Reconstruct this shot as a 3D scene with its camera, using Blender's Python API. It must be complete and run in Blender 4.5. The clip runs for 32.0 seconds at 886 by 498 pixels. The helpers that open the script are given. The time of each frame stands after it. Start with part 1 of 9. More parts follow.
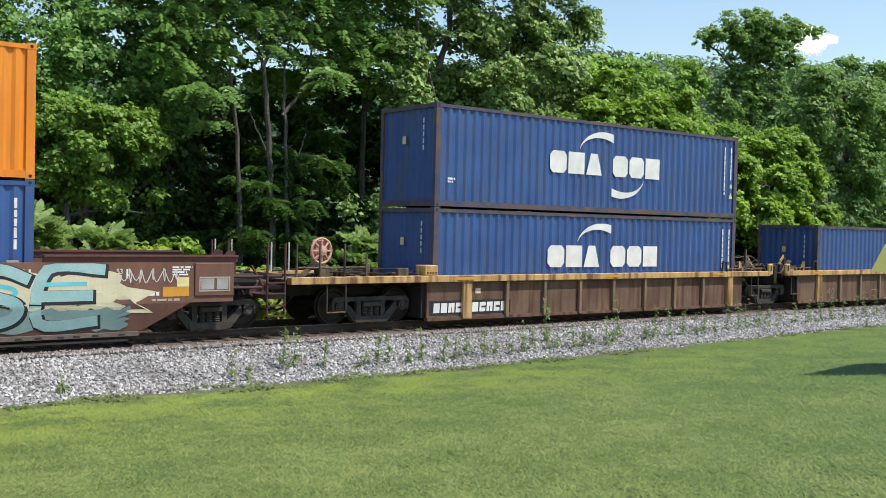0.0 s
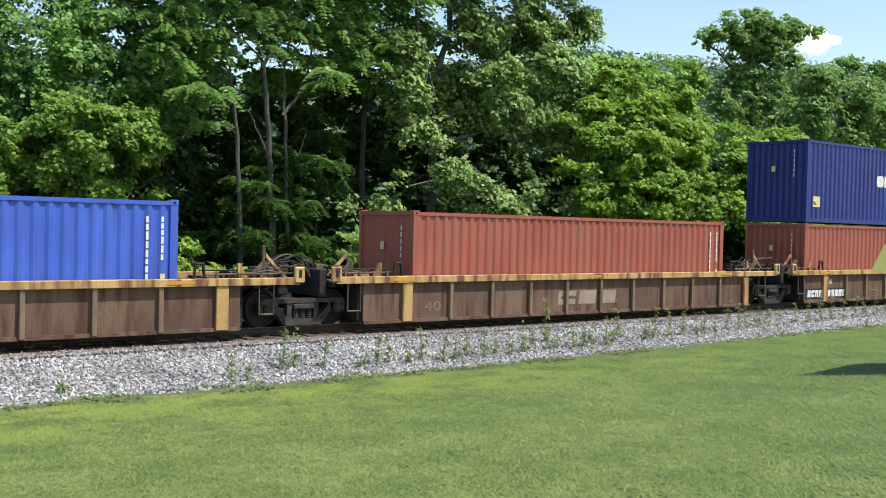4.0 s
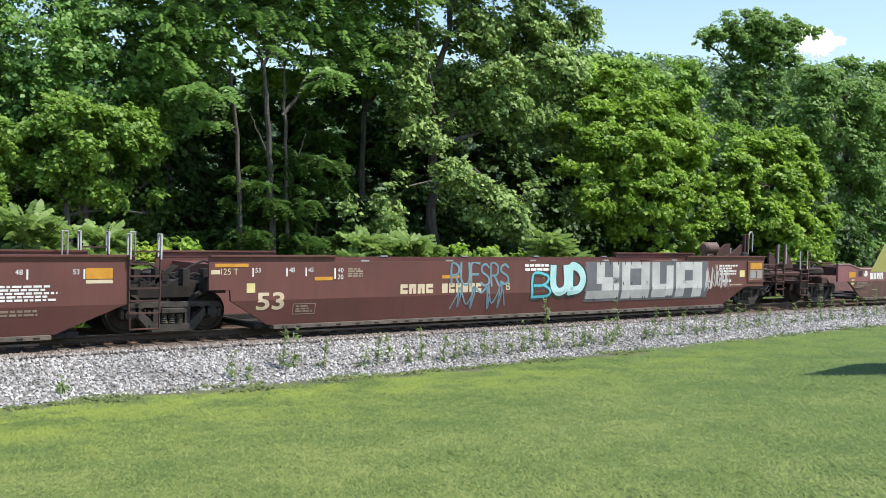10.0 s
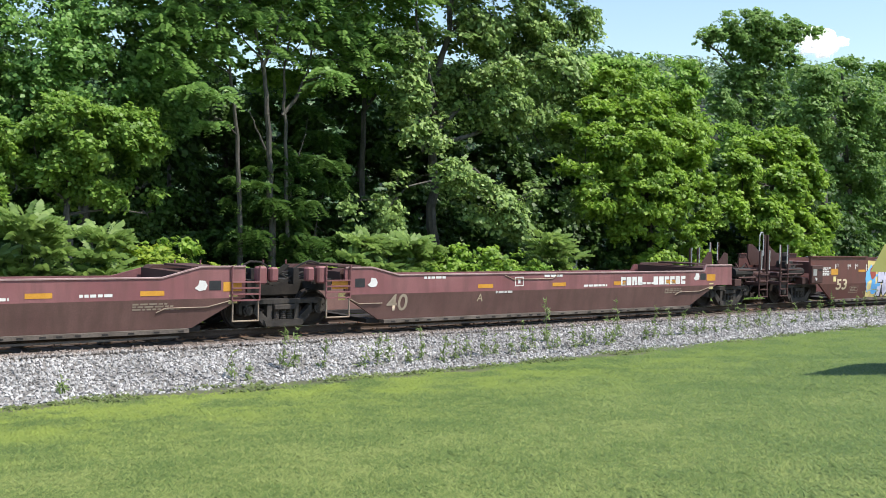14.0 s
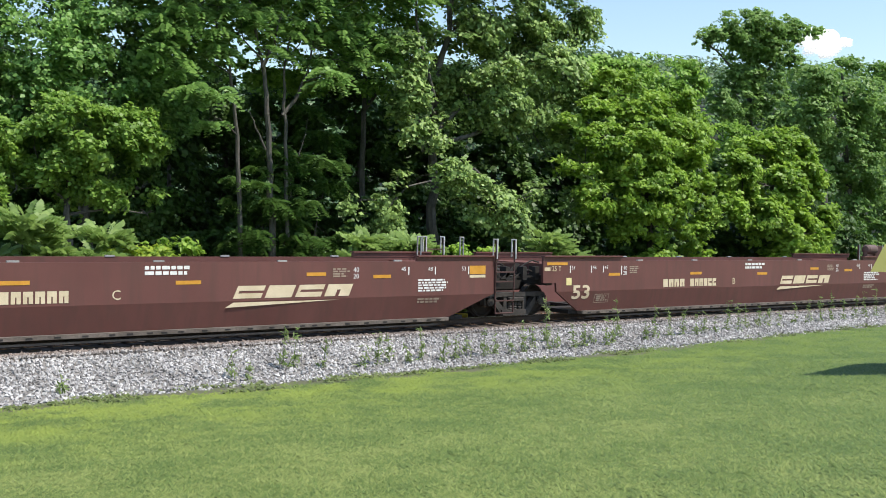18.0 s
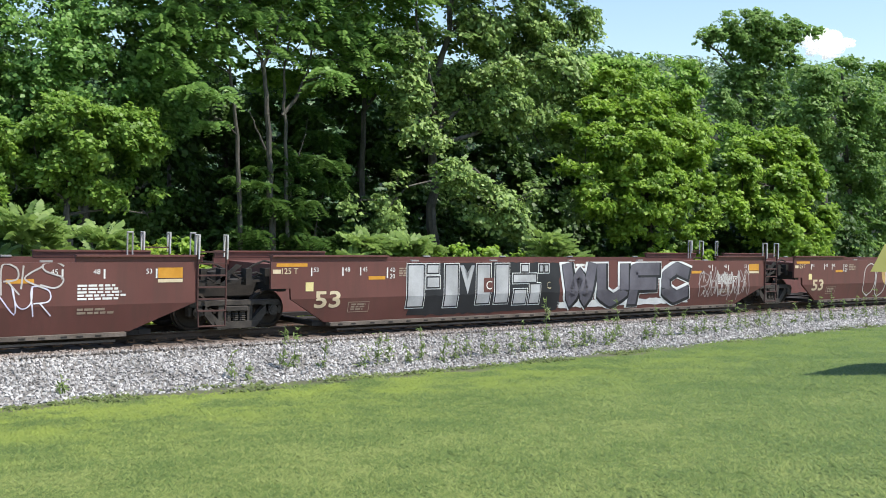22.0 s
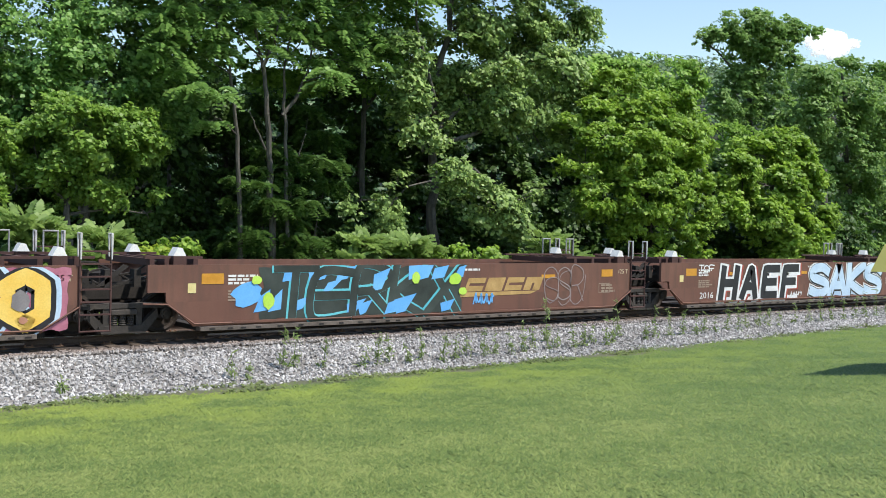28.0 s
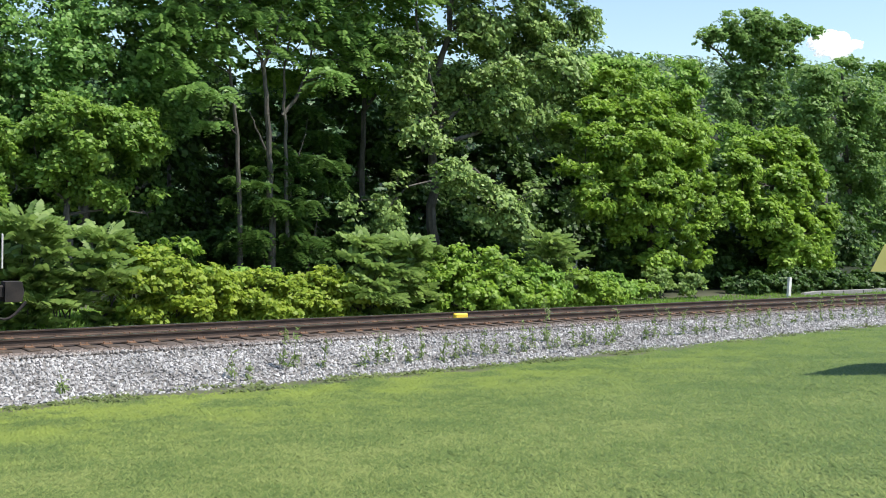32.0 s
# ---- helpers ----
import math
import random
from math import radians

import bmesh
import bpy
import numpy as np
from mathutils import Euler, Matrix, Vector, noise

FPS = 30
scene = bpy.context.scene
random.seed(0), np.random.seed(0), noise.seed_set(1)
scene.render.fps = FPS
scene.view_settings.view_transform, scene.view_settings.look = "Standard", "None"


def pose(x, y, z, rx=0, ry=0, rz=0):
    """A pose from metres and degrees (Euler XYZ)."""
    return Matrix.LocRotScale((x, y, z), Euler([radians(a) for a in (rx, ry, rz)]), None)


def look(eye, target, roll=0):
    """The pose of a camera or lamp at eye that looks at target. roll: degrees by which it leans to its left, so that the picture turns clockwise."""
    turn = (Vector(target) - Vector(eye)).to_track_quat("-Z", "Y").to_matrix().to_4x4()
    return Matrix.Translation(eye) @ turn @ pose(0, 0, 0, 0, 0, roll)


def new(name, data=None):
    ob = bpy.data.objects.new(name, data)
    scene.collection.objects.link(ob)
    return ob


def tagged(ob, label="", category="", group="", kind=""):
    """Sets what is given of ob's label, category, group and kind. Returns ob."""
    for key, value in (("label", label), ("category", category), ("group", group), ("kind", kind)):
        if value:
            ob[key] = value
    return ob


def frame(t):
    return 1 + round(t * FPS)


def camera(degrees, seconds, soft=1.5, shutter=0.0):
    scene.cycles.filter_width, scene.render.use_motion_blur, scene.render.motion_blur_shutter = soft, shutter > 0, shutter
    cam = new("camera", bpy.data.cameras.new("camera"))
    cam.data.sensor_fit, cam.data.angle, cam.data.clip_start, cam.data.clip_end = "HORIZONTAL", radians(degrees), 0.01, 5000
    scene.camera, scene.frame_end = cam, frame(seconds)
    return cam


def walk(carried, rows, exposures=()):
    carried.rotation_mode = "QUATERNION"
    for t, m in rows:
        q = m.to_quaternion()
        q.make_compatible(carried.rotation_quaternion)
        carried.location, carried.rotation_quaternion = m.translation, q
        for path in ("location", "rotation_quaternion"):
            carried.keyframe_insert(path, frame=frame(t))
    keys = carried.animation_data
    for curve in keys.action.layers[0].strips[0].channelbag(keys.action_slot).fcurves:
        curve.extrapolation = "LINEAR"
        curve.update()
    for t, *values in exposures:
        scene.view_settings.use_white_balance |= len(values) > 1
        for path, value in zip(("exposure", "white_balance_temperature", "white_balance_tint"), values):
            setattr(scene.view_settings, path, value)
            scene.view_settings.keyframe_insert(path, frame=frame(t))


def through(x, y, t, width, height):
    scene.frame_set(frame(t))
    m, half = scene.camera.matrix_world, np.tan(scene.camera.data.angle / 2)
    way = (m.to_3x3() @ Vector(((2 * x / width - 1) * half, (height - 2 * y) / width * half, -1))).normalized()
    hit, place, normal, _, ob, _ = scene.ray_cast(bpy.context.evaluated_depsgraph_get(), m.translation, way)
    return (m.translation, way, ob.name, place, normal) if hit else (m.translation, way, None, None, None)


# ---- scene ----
cam = camera(47.83, 32.0, soft=0.9)
EYE = (0.0, -20.90, 2.297)
_yaw, _pitch, _roll = 0.65864, -0.0225, 0.02434
_aim = (EYE[0] + math.sin(_yaw) * math.cos(_pitch), EYE[1] + math.cos(_yaw) * math.cos(_pitch), EYE[2] + math.sin(_pitch))
VIEW = look(EYE, _aim, math.degrees(_roll))
walk(cam, [(0.0, VIEW), (32.0, VIEW)], exposures=[(0.0, 0.20), (1.0, 0.22), (3.0, 0.30), (6.0, 0.36), (9.0, 0.39), (13.0, 0.40), (17.0, 0.34), (20.0, 0.38), (22.0, 0.38), (25.0, 0.34), (28.0, 0.31), (30.0, 0.30), (31.5, 0.38), (32.0, 0.39)])

# ---- daylight ----
SUN_DIR = Vector((0.34, -0.48, 1.10)).normalized()
world = bpy.data.worlds.new("summer_sky")
scene.world = world
world.use_nodes = True
_wn, _wl = world.node_tree.nodes, world.node_tree.links
_sky = _wn.new("ShaderNodeTexSky")
_sky.sky_type, _sky.sun_disc = "NISHITA", False
_sky.sun_elevation = math.asin(SUN_DIR.z)
_sky.sun_rotation = math.atan2(SUN_DIR.x, SUN_DIR.y)
_sky.air_density, _sky.dust_density, _sky.ozone_density = 1.3, 0.4, 2.0
_wl.new(_sky.outputs["Color"], _wn["Background"].inputs["Color"])
_wn["Background"].inputs["Strength"].default_value = 0.15
sun = new("sun", bpy.data.lights.new("sun", "SUN"))
sun.data.energy, sun.data.angle, sun.data.color = 4.8, radians(0.53), (1.0, 0.955, 0.88)
sun.matrix_world = look(SUN_DIR * 60, (0, 0, 0))

# ---- small tools ----
def S_OF(t):
    """How far the train has run after t seconds."""
    u = (t - 16) / 16
    return 13.16936 * t + 10 * (-0.38351 * (u * u - 1) - 0.13086 * (u ** 3 - u) + 0.00926 * (u ** 4 - 1) - 0.00474 * (u ** 5 - u))


def mesh_of(name, verts, faces, smooth=False):
    me = bpy.data.meshes.new(name)
    me.from_pydata(verts, [], faces)
    if smooth:
        me.polygons.foreach_set("use_smooth", [True] * len(me.polygons))
    me.update()
    return me


def part(name, bm, material, parent, label=""):
    me = bpy.data.meshes.new(name)
    bm.normal_update()
    bm.to_mesh(me)
    bm.free()
    me.materials.append(material)
    ob = new(name, me)
    ob.parent = parent
    if label:
        ob["label"] = label
    return ob


def pieces(name, boxes, mat, parent, bev=0.0):
    """One part for each box (x0, x1, y0, y1, z0, z1)."""
    return [part(name, box(bmesh.new(), *q, bev), mat, parent) for q in boxes]


def thing(name, at, label, category, group="", kind=""):
    ob = new(name)
    ob.empty_display_size = 0.3
    ob.matrix_world = at
    return tagged(ob, label, category, group, kind)


def box(bm, x0, x1, y0, y1, z0, z1, bev=0.0):
    vs = [bm.verts.new((x, y, z)) for x in (x0, x1) for y in (y0, y1) for z in (z0, z1)]
    fs = [bm.faces.new([vs[i] for i in f]) for f in ((0, 1, 3, 2), (4, 6, 7, 5), (0, 4, 5, 1), (2, 3, 7, 6), (0, 2, 6, 4), (1, 5, 7, 3))]
    if bev:
        bmesh.ops.bevel(bm, geom=list({e for f in fs for e in f.edges}), offset=bev, segments=1, affect="EDGES")
    return bm


def prism(bm, outline, y0, y1, lean=None):
    """Pulls an outline of (x, z) from y0 to y1; lean(z) shifts y with height."""
    lean = lean or (lambda z: 0.0)
    a = [bm.verts.new((x, y0 + lean(z), z)) for x, z in outline]
    b = [bm.verts.new((x, y1 + lean(z), z)) for x, z in outline]
    n = len(outline)
    bm.faces.new(a)
    bm.faces.new(b[::-1])
    for i in range(n):
        bm.faces.new((a[i], b[i], b[(i + 1) % n], a[(i + 1) % n]))
    bmesh.ops.recalc_face_normals(bm, faces=bm.faces)
    return bm


def rod(bm, p, q, r, seg=8):
    p, q = Vector(p), Vector(q)
    d = q - p
    m = Matrix.Translation((p + q) / 2) @ d.to_track_quat("Z", "Y").to_matrix().to_4x4()
    bmesh.ops.create_cone(bm, cap_ends=True, segments=seg, radius1=r, radius2=r, depth=d.length, matrix=m)
    return bm


def pipe(bm, pts, r, seg=6):
    """A bent round bar through the points, as one closed tube."""
    pts = [Vector(p) for p in pts]
    rings, n = [], len(pts)
    for i, p in enumerate(pts):
        u = (p - pts[i - 1]).normalized() if i else (pts[1] - p).normalized()
        w = (pts[i + 1] - p).normalized() if i < n - 1 else u
        d = (u + w).normalized() if (u + w).length > 0.1 else u
        q = d.to_track_quat("Z", "Y") if i == 0 else rings[-1][1].rotation_difference(d) @ rings[-1][2]
        k = min(1.4, 1.0 / max(0.5, d.dot(u)))
        rings.append(([bm.verts.new(p + q @ Vector((r * k * math.cos(6.2832 * a / seg), r * k * math.sin(6.2832 * a / seg), 0))) for a in range(seg)], d, q))
    for (s, _, _), (t, _, _) in zip(rings[:-1], rings[1:]):
        for i in range(seg):
            bm.faces.new((s[i], s[(i + 1) % seg], t[(i + 1) % seg], t[i]))
    bm.faces.new(rings[0][0][::-1])
    bm.faces.new(rings[-1][0])
    return bm


def lathe(bm, profile, seg, m):
    """Turns (radius, along) pairs about the local z axis."""
    rings = []
    for r, h in profile:
        rings.append([bm.verts.new(m @ Vector((r * math.cos(2 * math.pi * i / seg), r * math.sin(2 * math.pi * i / seg), h))) for i in range(seg)])
    for a, b in zip(rings[:-1], rings[1:]):
        for i in range(seg):
            bm.faces.new((a[i], a[(i + 1) % seg], b[(i + 1) % seg], b[i]))
    bm.faces.new(rings[0][::-1])
    bm.faces.new(rings[-1])
    return bm


# ---- materials ----
def material(name, colours, rough=0.7, metal=0.0, scale=3.0, fine=40.0, bump=0.15, vary=0.15, streak=False, stretch=(1, 1, 1), spec=0.4, dirt=None, dirt_amount=0.35):
    """A painted, rusted or mineral surface: two or three colours mixed by large and fine noise, with grain in roughness and bump."""
    m = bpy.data.materials.new(name)
    m.use_nodes = True
    n, l = m.node_tree.nodes, m.node_tree.links
    b = n["Principled BSDF"]
    tc = n.new("ShaderNodeTexCoord")
    mp = n.new("ShaderNodeMapping")
    mp.inputs["Scale"].default_value = stretch
    l.new(tc.outputs["Object"], mp.inputs["Vector"])
    oi = n.new("ShaderNodeObjectInfo")
    off = n.new("ShaderNodeVectorMath")
    off.operation = "ADD"
    sc = n.new("ShaderNodeMath")
    sc.operation = "MULTIPLY"
    sc.inputs[1].default_value = 37.0
    l.new(oi.outputs["Random"], sc.inputs[0])
    l.new(mp.outputs["Vector"], off.inputs[0])
    l.new(sc.outputs[0], off.inputs[1])
    big, small = n.new("ShaderNodeTexNoise"), n.new("ShaderNodeTexNoise")
    for node, s, d in ((big, scale, 5), (small, fine, 3)):
        node.inputs["Scale"].default_value = s
        node.inputs["Detail"].default_value = d
        l.new(off.outputs["Vector"], node.inputs["Vector"])
    ramp = n.new("ShaderNodeValToRGB")
    while len(ramp.color_ramp.elements) < len(colours):
        ramp.color_ramp.elements.new(0.5)
    for i, c in enumerate(colours):
        e = ramp.color_ramp.elements[i]
        e.position = 0.3 + 0.4 * i / max(1, len(colours) - 1)
        e.color = (*c, 1)
    l.new(big.outputs["Fac"], ramp.inputs["Fac"])
    hsv = n.new("ShaderNodeHueSaturation")
    l.new(ramp.outputs["Color"], hsv.inputs["Color"])
    mr = n.new("ShaderNodeMapRange")
    mr.inputs["To Min"].default_value, mr.inputs["To Max"].default_value = 1 - vary, 1 + vary
    mr.inputs["From Min"].default_value, mr.inputs["From Max"].default_value = 0.3, 0.7
    l.new(small.outputs["Fac"], mr.inputs["Value"])
    l.new(mr.outputs["Result"], hsv.inputs["Value"])
    colour = hsv.outputs["Color"]
    if dirt:
        st = n.new("ShaderNodeTexNoise")
        st.inputs["Scale"].default_value, st.inputs["Detail"].default_value = 1.0, 4
        sm = n.new("ShaderNodeMapping")
        sm.inputs["Scale"].default_value = (5.0, 5.0, 0.7)
        l.new(tc.outputs["Object"], sm.inputs["Vector"])
        so = n.new("ShaderNodeVectorMath")
        so.operation = "ADD"
        l.new(sm.outputs["Vector"], so.inputs[0])
        l.new(sc.outputs[0], so.inputs[1])
        l.new(so.outputs["Vector"], st.inputs["Vector"])
        dr = n.new("ShaderNodeMapRange")
        dr.inputs["From Min"].default_value, dr.inputs["From Max"].default_value = 0.45, 0.75
        dr.inputs["To Max"].default_value = dirt_amount * 2
        l.new(st.outputs["Fac"], dr.inputs["Value"])
        mx = n.new("ShaderNodeMix")
        mx.data_type = "RGBA"
        l.new(dr.outputs["Result"], mx.inputs["Factor"])
        l.new(colour, mx.inputs["A"])
        mx.inputs["B"].default_value = (*dirt, 1)
        colour = mx.outputs["Result"]
    l.new(colour, b.inputs["Base Color"])
    b.inputs["Metallic"].default_value = metal
    b.inputs["Specular IOR Level"].default_value = spec
    rr = n.new("ShaderNodeMapRange")
    rr.inputs["To Min"].default_value, rr.inputs["To Max"].default_value = max(0.05, rough - 0.12), min(1, rough + 0.12)
    l.new(big.outputs["Fac"], rr.inputs["Value"])
    l.new(rr.outputs["Result"], b.inputs["Roughness"])
    if bump:
        bp = n.new("ShaderNodeBump")
        bp.inputs["Strength"].default_value, bp.inputs["Distance"].default_value = bump, 0.02
        l.new(small.outputs["Fac"], bp.inputs["Height"])
        l.new(bp.outputs["Normal"], b.inputs["Normal"])
    return m


def leaf_material(name, dark, light, through=0.35, spread=0.55, patch=0.8):
    """Leaves: every blade its own green, some light coming through."""
    m = bpy.data.materials.new(name)
    m.use_nodes = True
    n, l = m.node_tree.nodes, m.node_tree.links
    b, out = n["Principled BSDF"], n["Material Output"]
    geo = n.new("ShaderNodeNewGeometry")
    tc = n.new("ShaderNodeTexCoord")
    ns = n.new("ShaderNodeTexNoise")
    ns.inputs["Scale"].default_value, ns.inputs["Detail"].default_value = patch, 3
    l.new(tc.outputs["Object"], ns.inputs["Vector"])
    ad = n.new("ShaderNodeMath")
    ad.operation = "MULTIPLY_ADD"
    ad.inputs[1].default_value = spread
    l.new(geo.outputs["Random Per Island"], ad.inputs[0])
    ml = n.new("ShaderNodeMath")
    ml.operation = "MULTIPLY_ADD"
    ml.inputs[1].default_value, ml.inputs[2].default_value = 1.5, -0.5
    l.new(ns.outputs["Fac"], ml.inputs[0])
    l.new(ml.outputs[0], ad.inputs[2])
    mx = n.new("ShaderNodeMix")
    mx.data_type = "RGBA"
    mx.clamp_factor = True
    l.new(ad.outputs[0], mx.inputs["Factor"])
    mx.inputs["A"].default_value, mx.inputs["B"].default_value = (*dark, 1), (*light, 1)
    l.new(mx.outputs["Result"], b.inputs["Base Color"])
    b.inputs["Roughness"].default_value = 0.5
    b.inputs["Specular IOR Level"].default_value = 0.35
    tr = n.new("ShaderNodeBsdfTranslucent")
    l.new(mx.outputs["Result"], tr.inputs["Color"])
    ms = n.new("ShaderNodeMixShader")
    ms.inputs["Fac"].default_value = through
    l.new(b.outputs["BSDF"], ms.inputs[1])
    l.new(tr.outputs["BSDF"], ms.inputs[2])
    l.new(ms.outputs["Shader"], out.inputs["Surface"])
    return m


def stone_material(name, dark, light):
    """Loose stones, each with its own grey."""
    m = bpy.data.materials.new(name)
    m.use_nodes = True
    n, l = m.node_tree.nodes, m.node_tree.links
    b = n["Principled BSDF"]
    geo = n.new("ShaderNodeNewGeometry")
    rp = n.new("ShaderNodeValToRGB")
    rp.color_ramp.elements[0].color, rp.color_ramp.elements[1].color = (*dark, 1), (*light, 1)
    l.new(geo.outputs["Random Per Island"], rp.inputs["Fac"])
    tc = n.new("ShaderNodeTexCoord")
    ns = n.new("ShaderNodeTexNoise")
    ns.inputs["Scale"].default_value, ns.inputs["Detail"].default_value = 0.9, 4
    l.new(tc.outputs["Object"], ns.inputs["Vector"])
    mr = n.new("ShaderNodeMapRange")
    mr.inputs["From Min"].default_value, mr.inputs["From Max"].default_value = 0.3, 0.7
    mr.inputs["To Min"].default_value, mr.inputs["To Max"].default_value = 0.72, 1.15
    l.new(ns.outputs["Fac"], mr.inputs["Value"])
    hs = n.new("ShaderNodeHueSaturation")
    l.new(rp.outputs["Color"], hs.inputs["Color"])
    l.new(mr.outputs["Result"], hs.inputs["Value"])
    l.new(hs.outputs["Color"], b.inputs["Base Color"])
    b.inputs["Roughness"].default_value = 0.85
    return m


def lawn_material(name, gain, soil):
    """Mown turf in patches: deep green, mid green and yellow-green clover, ragged and drier near the stones, bare earth at their foot."""
    m = bpy.data.materials.new(name)
    m.use_nodes = True
    n, l = m.node_tree.nodes, m.node_tree.links
    b = n["Principled BSDF"]
    tc, sp = n.new("ShaderNodeTexCoord"), n.new("ShaderNodeSeparateXYZ")
    l.new(tc.outputs["Object"], sp.inputs["Vector"])

    def math_node(kind, p, q):
        k = n.new("ShaderNodeMath")
        k.operation = kind
        for socket, value in zip(k.inputs, (p, q)):
            if isinstance(value, float):
                socket.default_value = value
            else:
                l.new(value, socket)
        return k.outputs[0]

    def ranged(value, a0, a1, b0, b1):
        k = n.new("ShaderNodeMapRange")
        for key, x in zip(("From Min", "From Max", "To Min", "To Max"), (a0, a1, b0, b1)):
            k.inputs[key].default_value = x
        l.new(value, k.inputs["Value"])
        return k.outputs["Result"]

    def clouds(scale, detail):
        k = n.new("ShaderNodeTexNoise")
        k.inputs["Scale"].default_value, k.inputs["Detail"].default_value = scale, detail
        l.new(tc.outputs["Object"], k.inputs["Vector"])
        return k.outputs["Fac"]

    def mixed(fac, p, q):
        k = n.new("ShaderNodeMix")
        k.data_type = "RGBA"
        l.new(fac, k.inputs["Factor"])
        l.new(p, k.inputs["A"])
        k.inputs["B"].default_value = (*q, 1)
        return k.outputs["Result"]

    wide, mid, fine = clouds(0.22, 3), clouds(1.1, 4), clouds(7.0, 3)
    edge = math_node("SUBTRACT", sp.outputs["Y"], ranged(sp.outputs["X"], 14.0, 36.0, -4.15, -3.15))
    t = math_node("ADD", math_node("MULTIPLY", wide, 0.30), math_node("MULTIPLY", mid, 0.38))
    t = math_node("ADD", t, math_node("MULTIPLY", fine, 0.32))
    if not soil:
        geo = n.new("ShaderNodeNewGeometry")
        t = math_node("ADD", t, ranged(geo.outputs["Random Per Island"], 0.0, 1.0, -0.12, 0.12))
    rp = n.new("ShaderNodeValToRGB")
    for i, (at, c) in enumerate(((0.34, (0.086, 0.138, 0.032)), (0.50, (0.146, 0.200, 0.048)), (0.66, (0.240, 0.282, 0.080)))):
        e = rp.color_ramp.elements[i] if i < 2 else rp.color_ramp.elements.new(at)
        e.position, e.color = at, (*[q * gain for q in c], 1)
    l.new(t, rp.inputs["Fac"])
    colour = rp.outputs["Color"]
    clover = math_node("MULTIPLY", ranged(math_node("ADD", edge, math_node("MULTIPLY", mid, 3.0)), -4.6, -0.6, 0.0, 1.0), ranged(math_node("ADD", mid, math_node("MULTIPLY", fine, 0.35)), 0.58, 0.80, 0.0, 0.75))
    colour = mixed(clover, colour, (0.250 * gain, 0.315 * gain, 0.050 * gain))
    # Deeper green to the right; the lens's edge darkening is in this colour.
    colour = mixed(ranged(sp.outputs["X"], 6.0, 22.0, 0.0, 0.55), colour, (0.078 * gain, 0.140 * gain, 0.026 * gain))
    if soil:
        colour = mixed(ranged(math_node("ADD", edge, math_node("MULTIPLY", mid, 1.4)), -0.75, -0.05, 0.0, 0.92), colour, (0.100, 0.098, 0.062))
    l.new(colour, b.inputs["Base Color"])
    b.inputs["Roughness"].default_value, b.inputs["Specular IOR Level"].default_value = 0.7, 0.25
    return m


M_GRASS_SOIL = lawn_material("lawn_soil", 0.78, True)


def add_shaded_floor(m, start, end, colour):
    """Leaf litter takes over from grass behind the verge, tree shade in its colour."""
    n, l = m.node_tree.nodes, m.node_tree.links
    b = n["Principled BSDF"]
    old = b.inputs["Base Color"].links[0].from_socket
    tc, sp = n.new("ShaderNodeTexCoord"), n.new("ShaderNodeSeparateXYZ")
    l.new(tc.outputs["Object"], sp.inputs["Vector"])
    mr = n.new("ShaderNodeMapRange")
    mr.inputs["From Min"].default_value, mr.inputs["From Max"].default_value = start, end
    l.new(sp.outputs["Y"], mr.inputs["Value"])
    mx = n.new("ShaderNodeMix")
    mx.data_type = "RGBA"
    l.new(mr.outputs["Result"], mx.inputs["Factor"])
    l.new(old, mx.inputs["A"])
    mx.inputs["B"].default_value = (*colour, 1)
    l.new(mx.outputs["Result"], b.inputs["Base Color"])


add_shaded_floor(M_GRASS_SOIL, 9.5, 12.5, (0.018, 0.024, 0.010))
M_BALLAST_BED = material("ballast_bed", [(0.13, 0.12, 0.11), (0.24, 0.225, 0.205)], 0.95, 0, 6, 22, 0.6, 0.4)


def add_gauge_dust(m, half, colour):
    """Brown brake dust over the stones between and beside the rails."""
    n, l = m.node_tree.nodes, m.node_tree.links
    b = n["Principled BSDF"]
    old = b.inputs["Base Color"].links[0].from_socket
    tc, sp, ab = n.new("ShaderNodeTexCoord"), n.new("ShaderNodeSeparateXYZ"), n.new("ShaderNodeMath")
    ab.operation = "ABSOLUTE"
    l.new(tc.outputs["Object"], sp.inputs["Vector"])
    l.new(sp.outputs["Y"], ab.inputs[0])
    mr = n.new("ShaderNodeMapRange")
    mr.inputs["From Min"].default_value, mr.inputs["From Max"].default_value = half + 0.5, half
    mr.inputs["To Max"].default_value = 0.85
    l.new(ab.outputs[0], mr.inputs["Value"])
    mx = n.new("ShaderNodeMix")
    mx.data_type = "RGBA"
    l.new(mr.outputs["Result"], mx.inputs["Factor"])
    l.new(old, mx.inputs["A"])
    mx.inputs["B"].default_value = (*colour, 1)
    l.new(mx.outputs["Result"], b.inputs["Base Color"])


add_gauge_dust(M_BALLAST_BED, 1.5, (0.085, 0.060, 0.047))
M_STONE = stone_material("crushed_stone", (0.19, 0.176, 0.166), (0.545, 0.522, 0.50))
add_gauge_dust(M_STONE, 1.62, (0.185, 0.135, 0.105))
M_TIE = material("creosoted_oak", [(0.045, 0.032, 0.024), (0.12, 0.085, 0.06)], 0.9, 0, 4, 30, 0.4, 0.3, stretch=(6, 0.6, 6))
M_RAIL = material("rail_steel", [(0.055, 0.037, 0.029), (0.105, 0.072, 0.055)], 0.7, 0.2, 2, 40, 0.2, 0.2)
M_RAIL_HEAD = material("polished_rail_head", [(0.35, 0.35, 0.36), (0.5, 0.5, 0.5)], 0.28, 1.0, 2, 40, 0.05, 0.1)
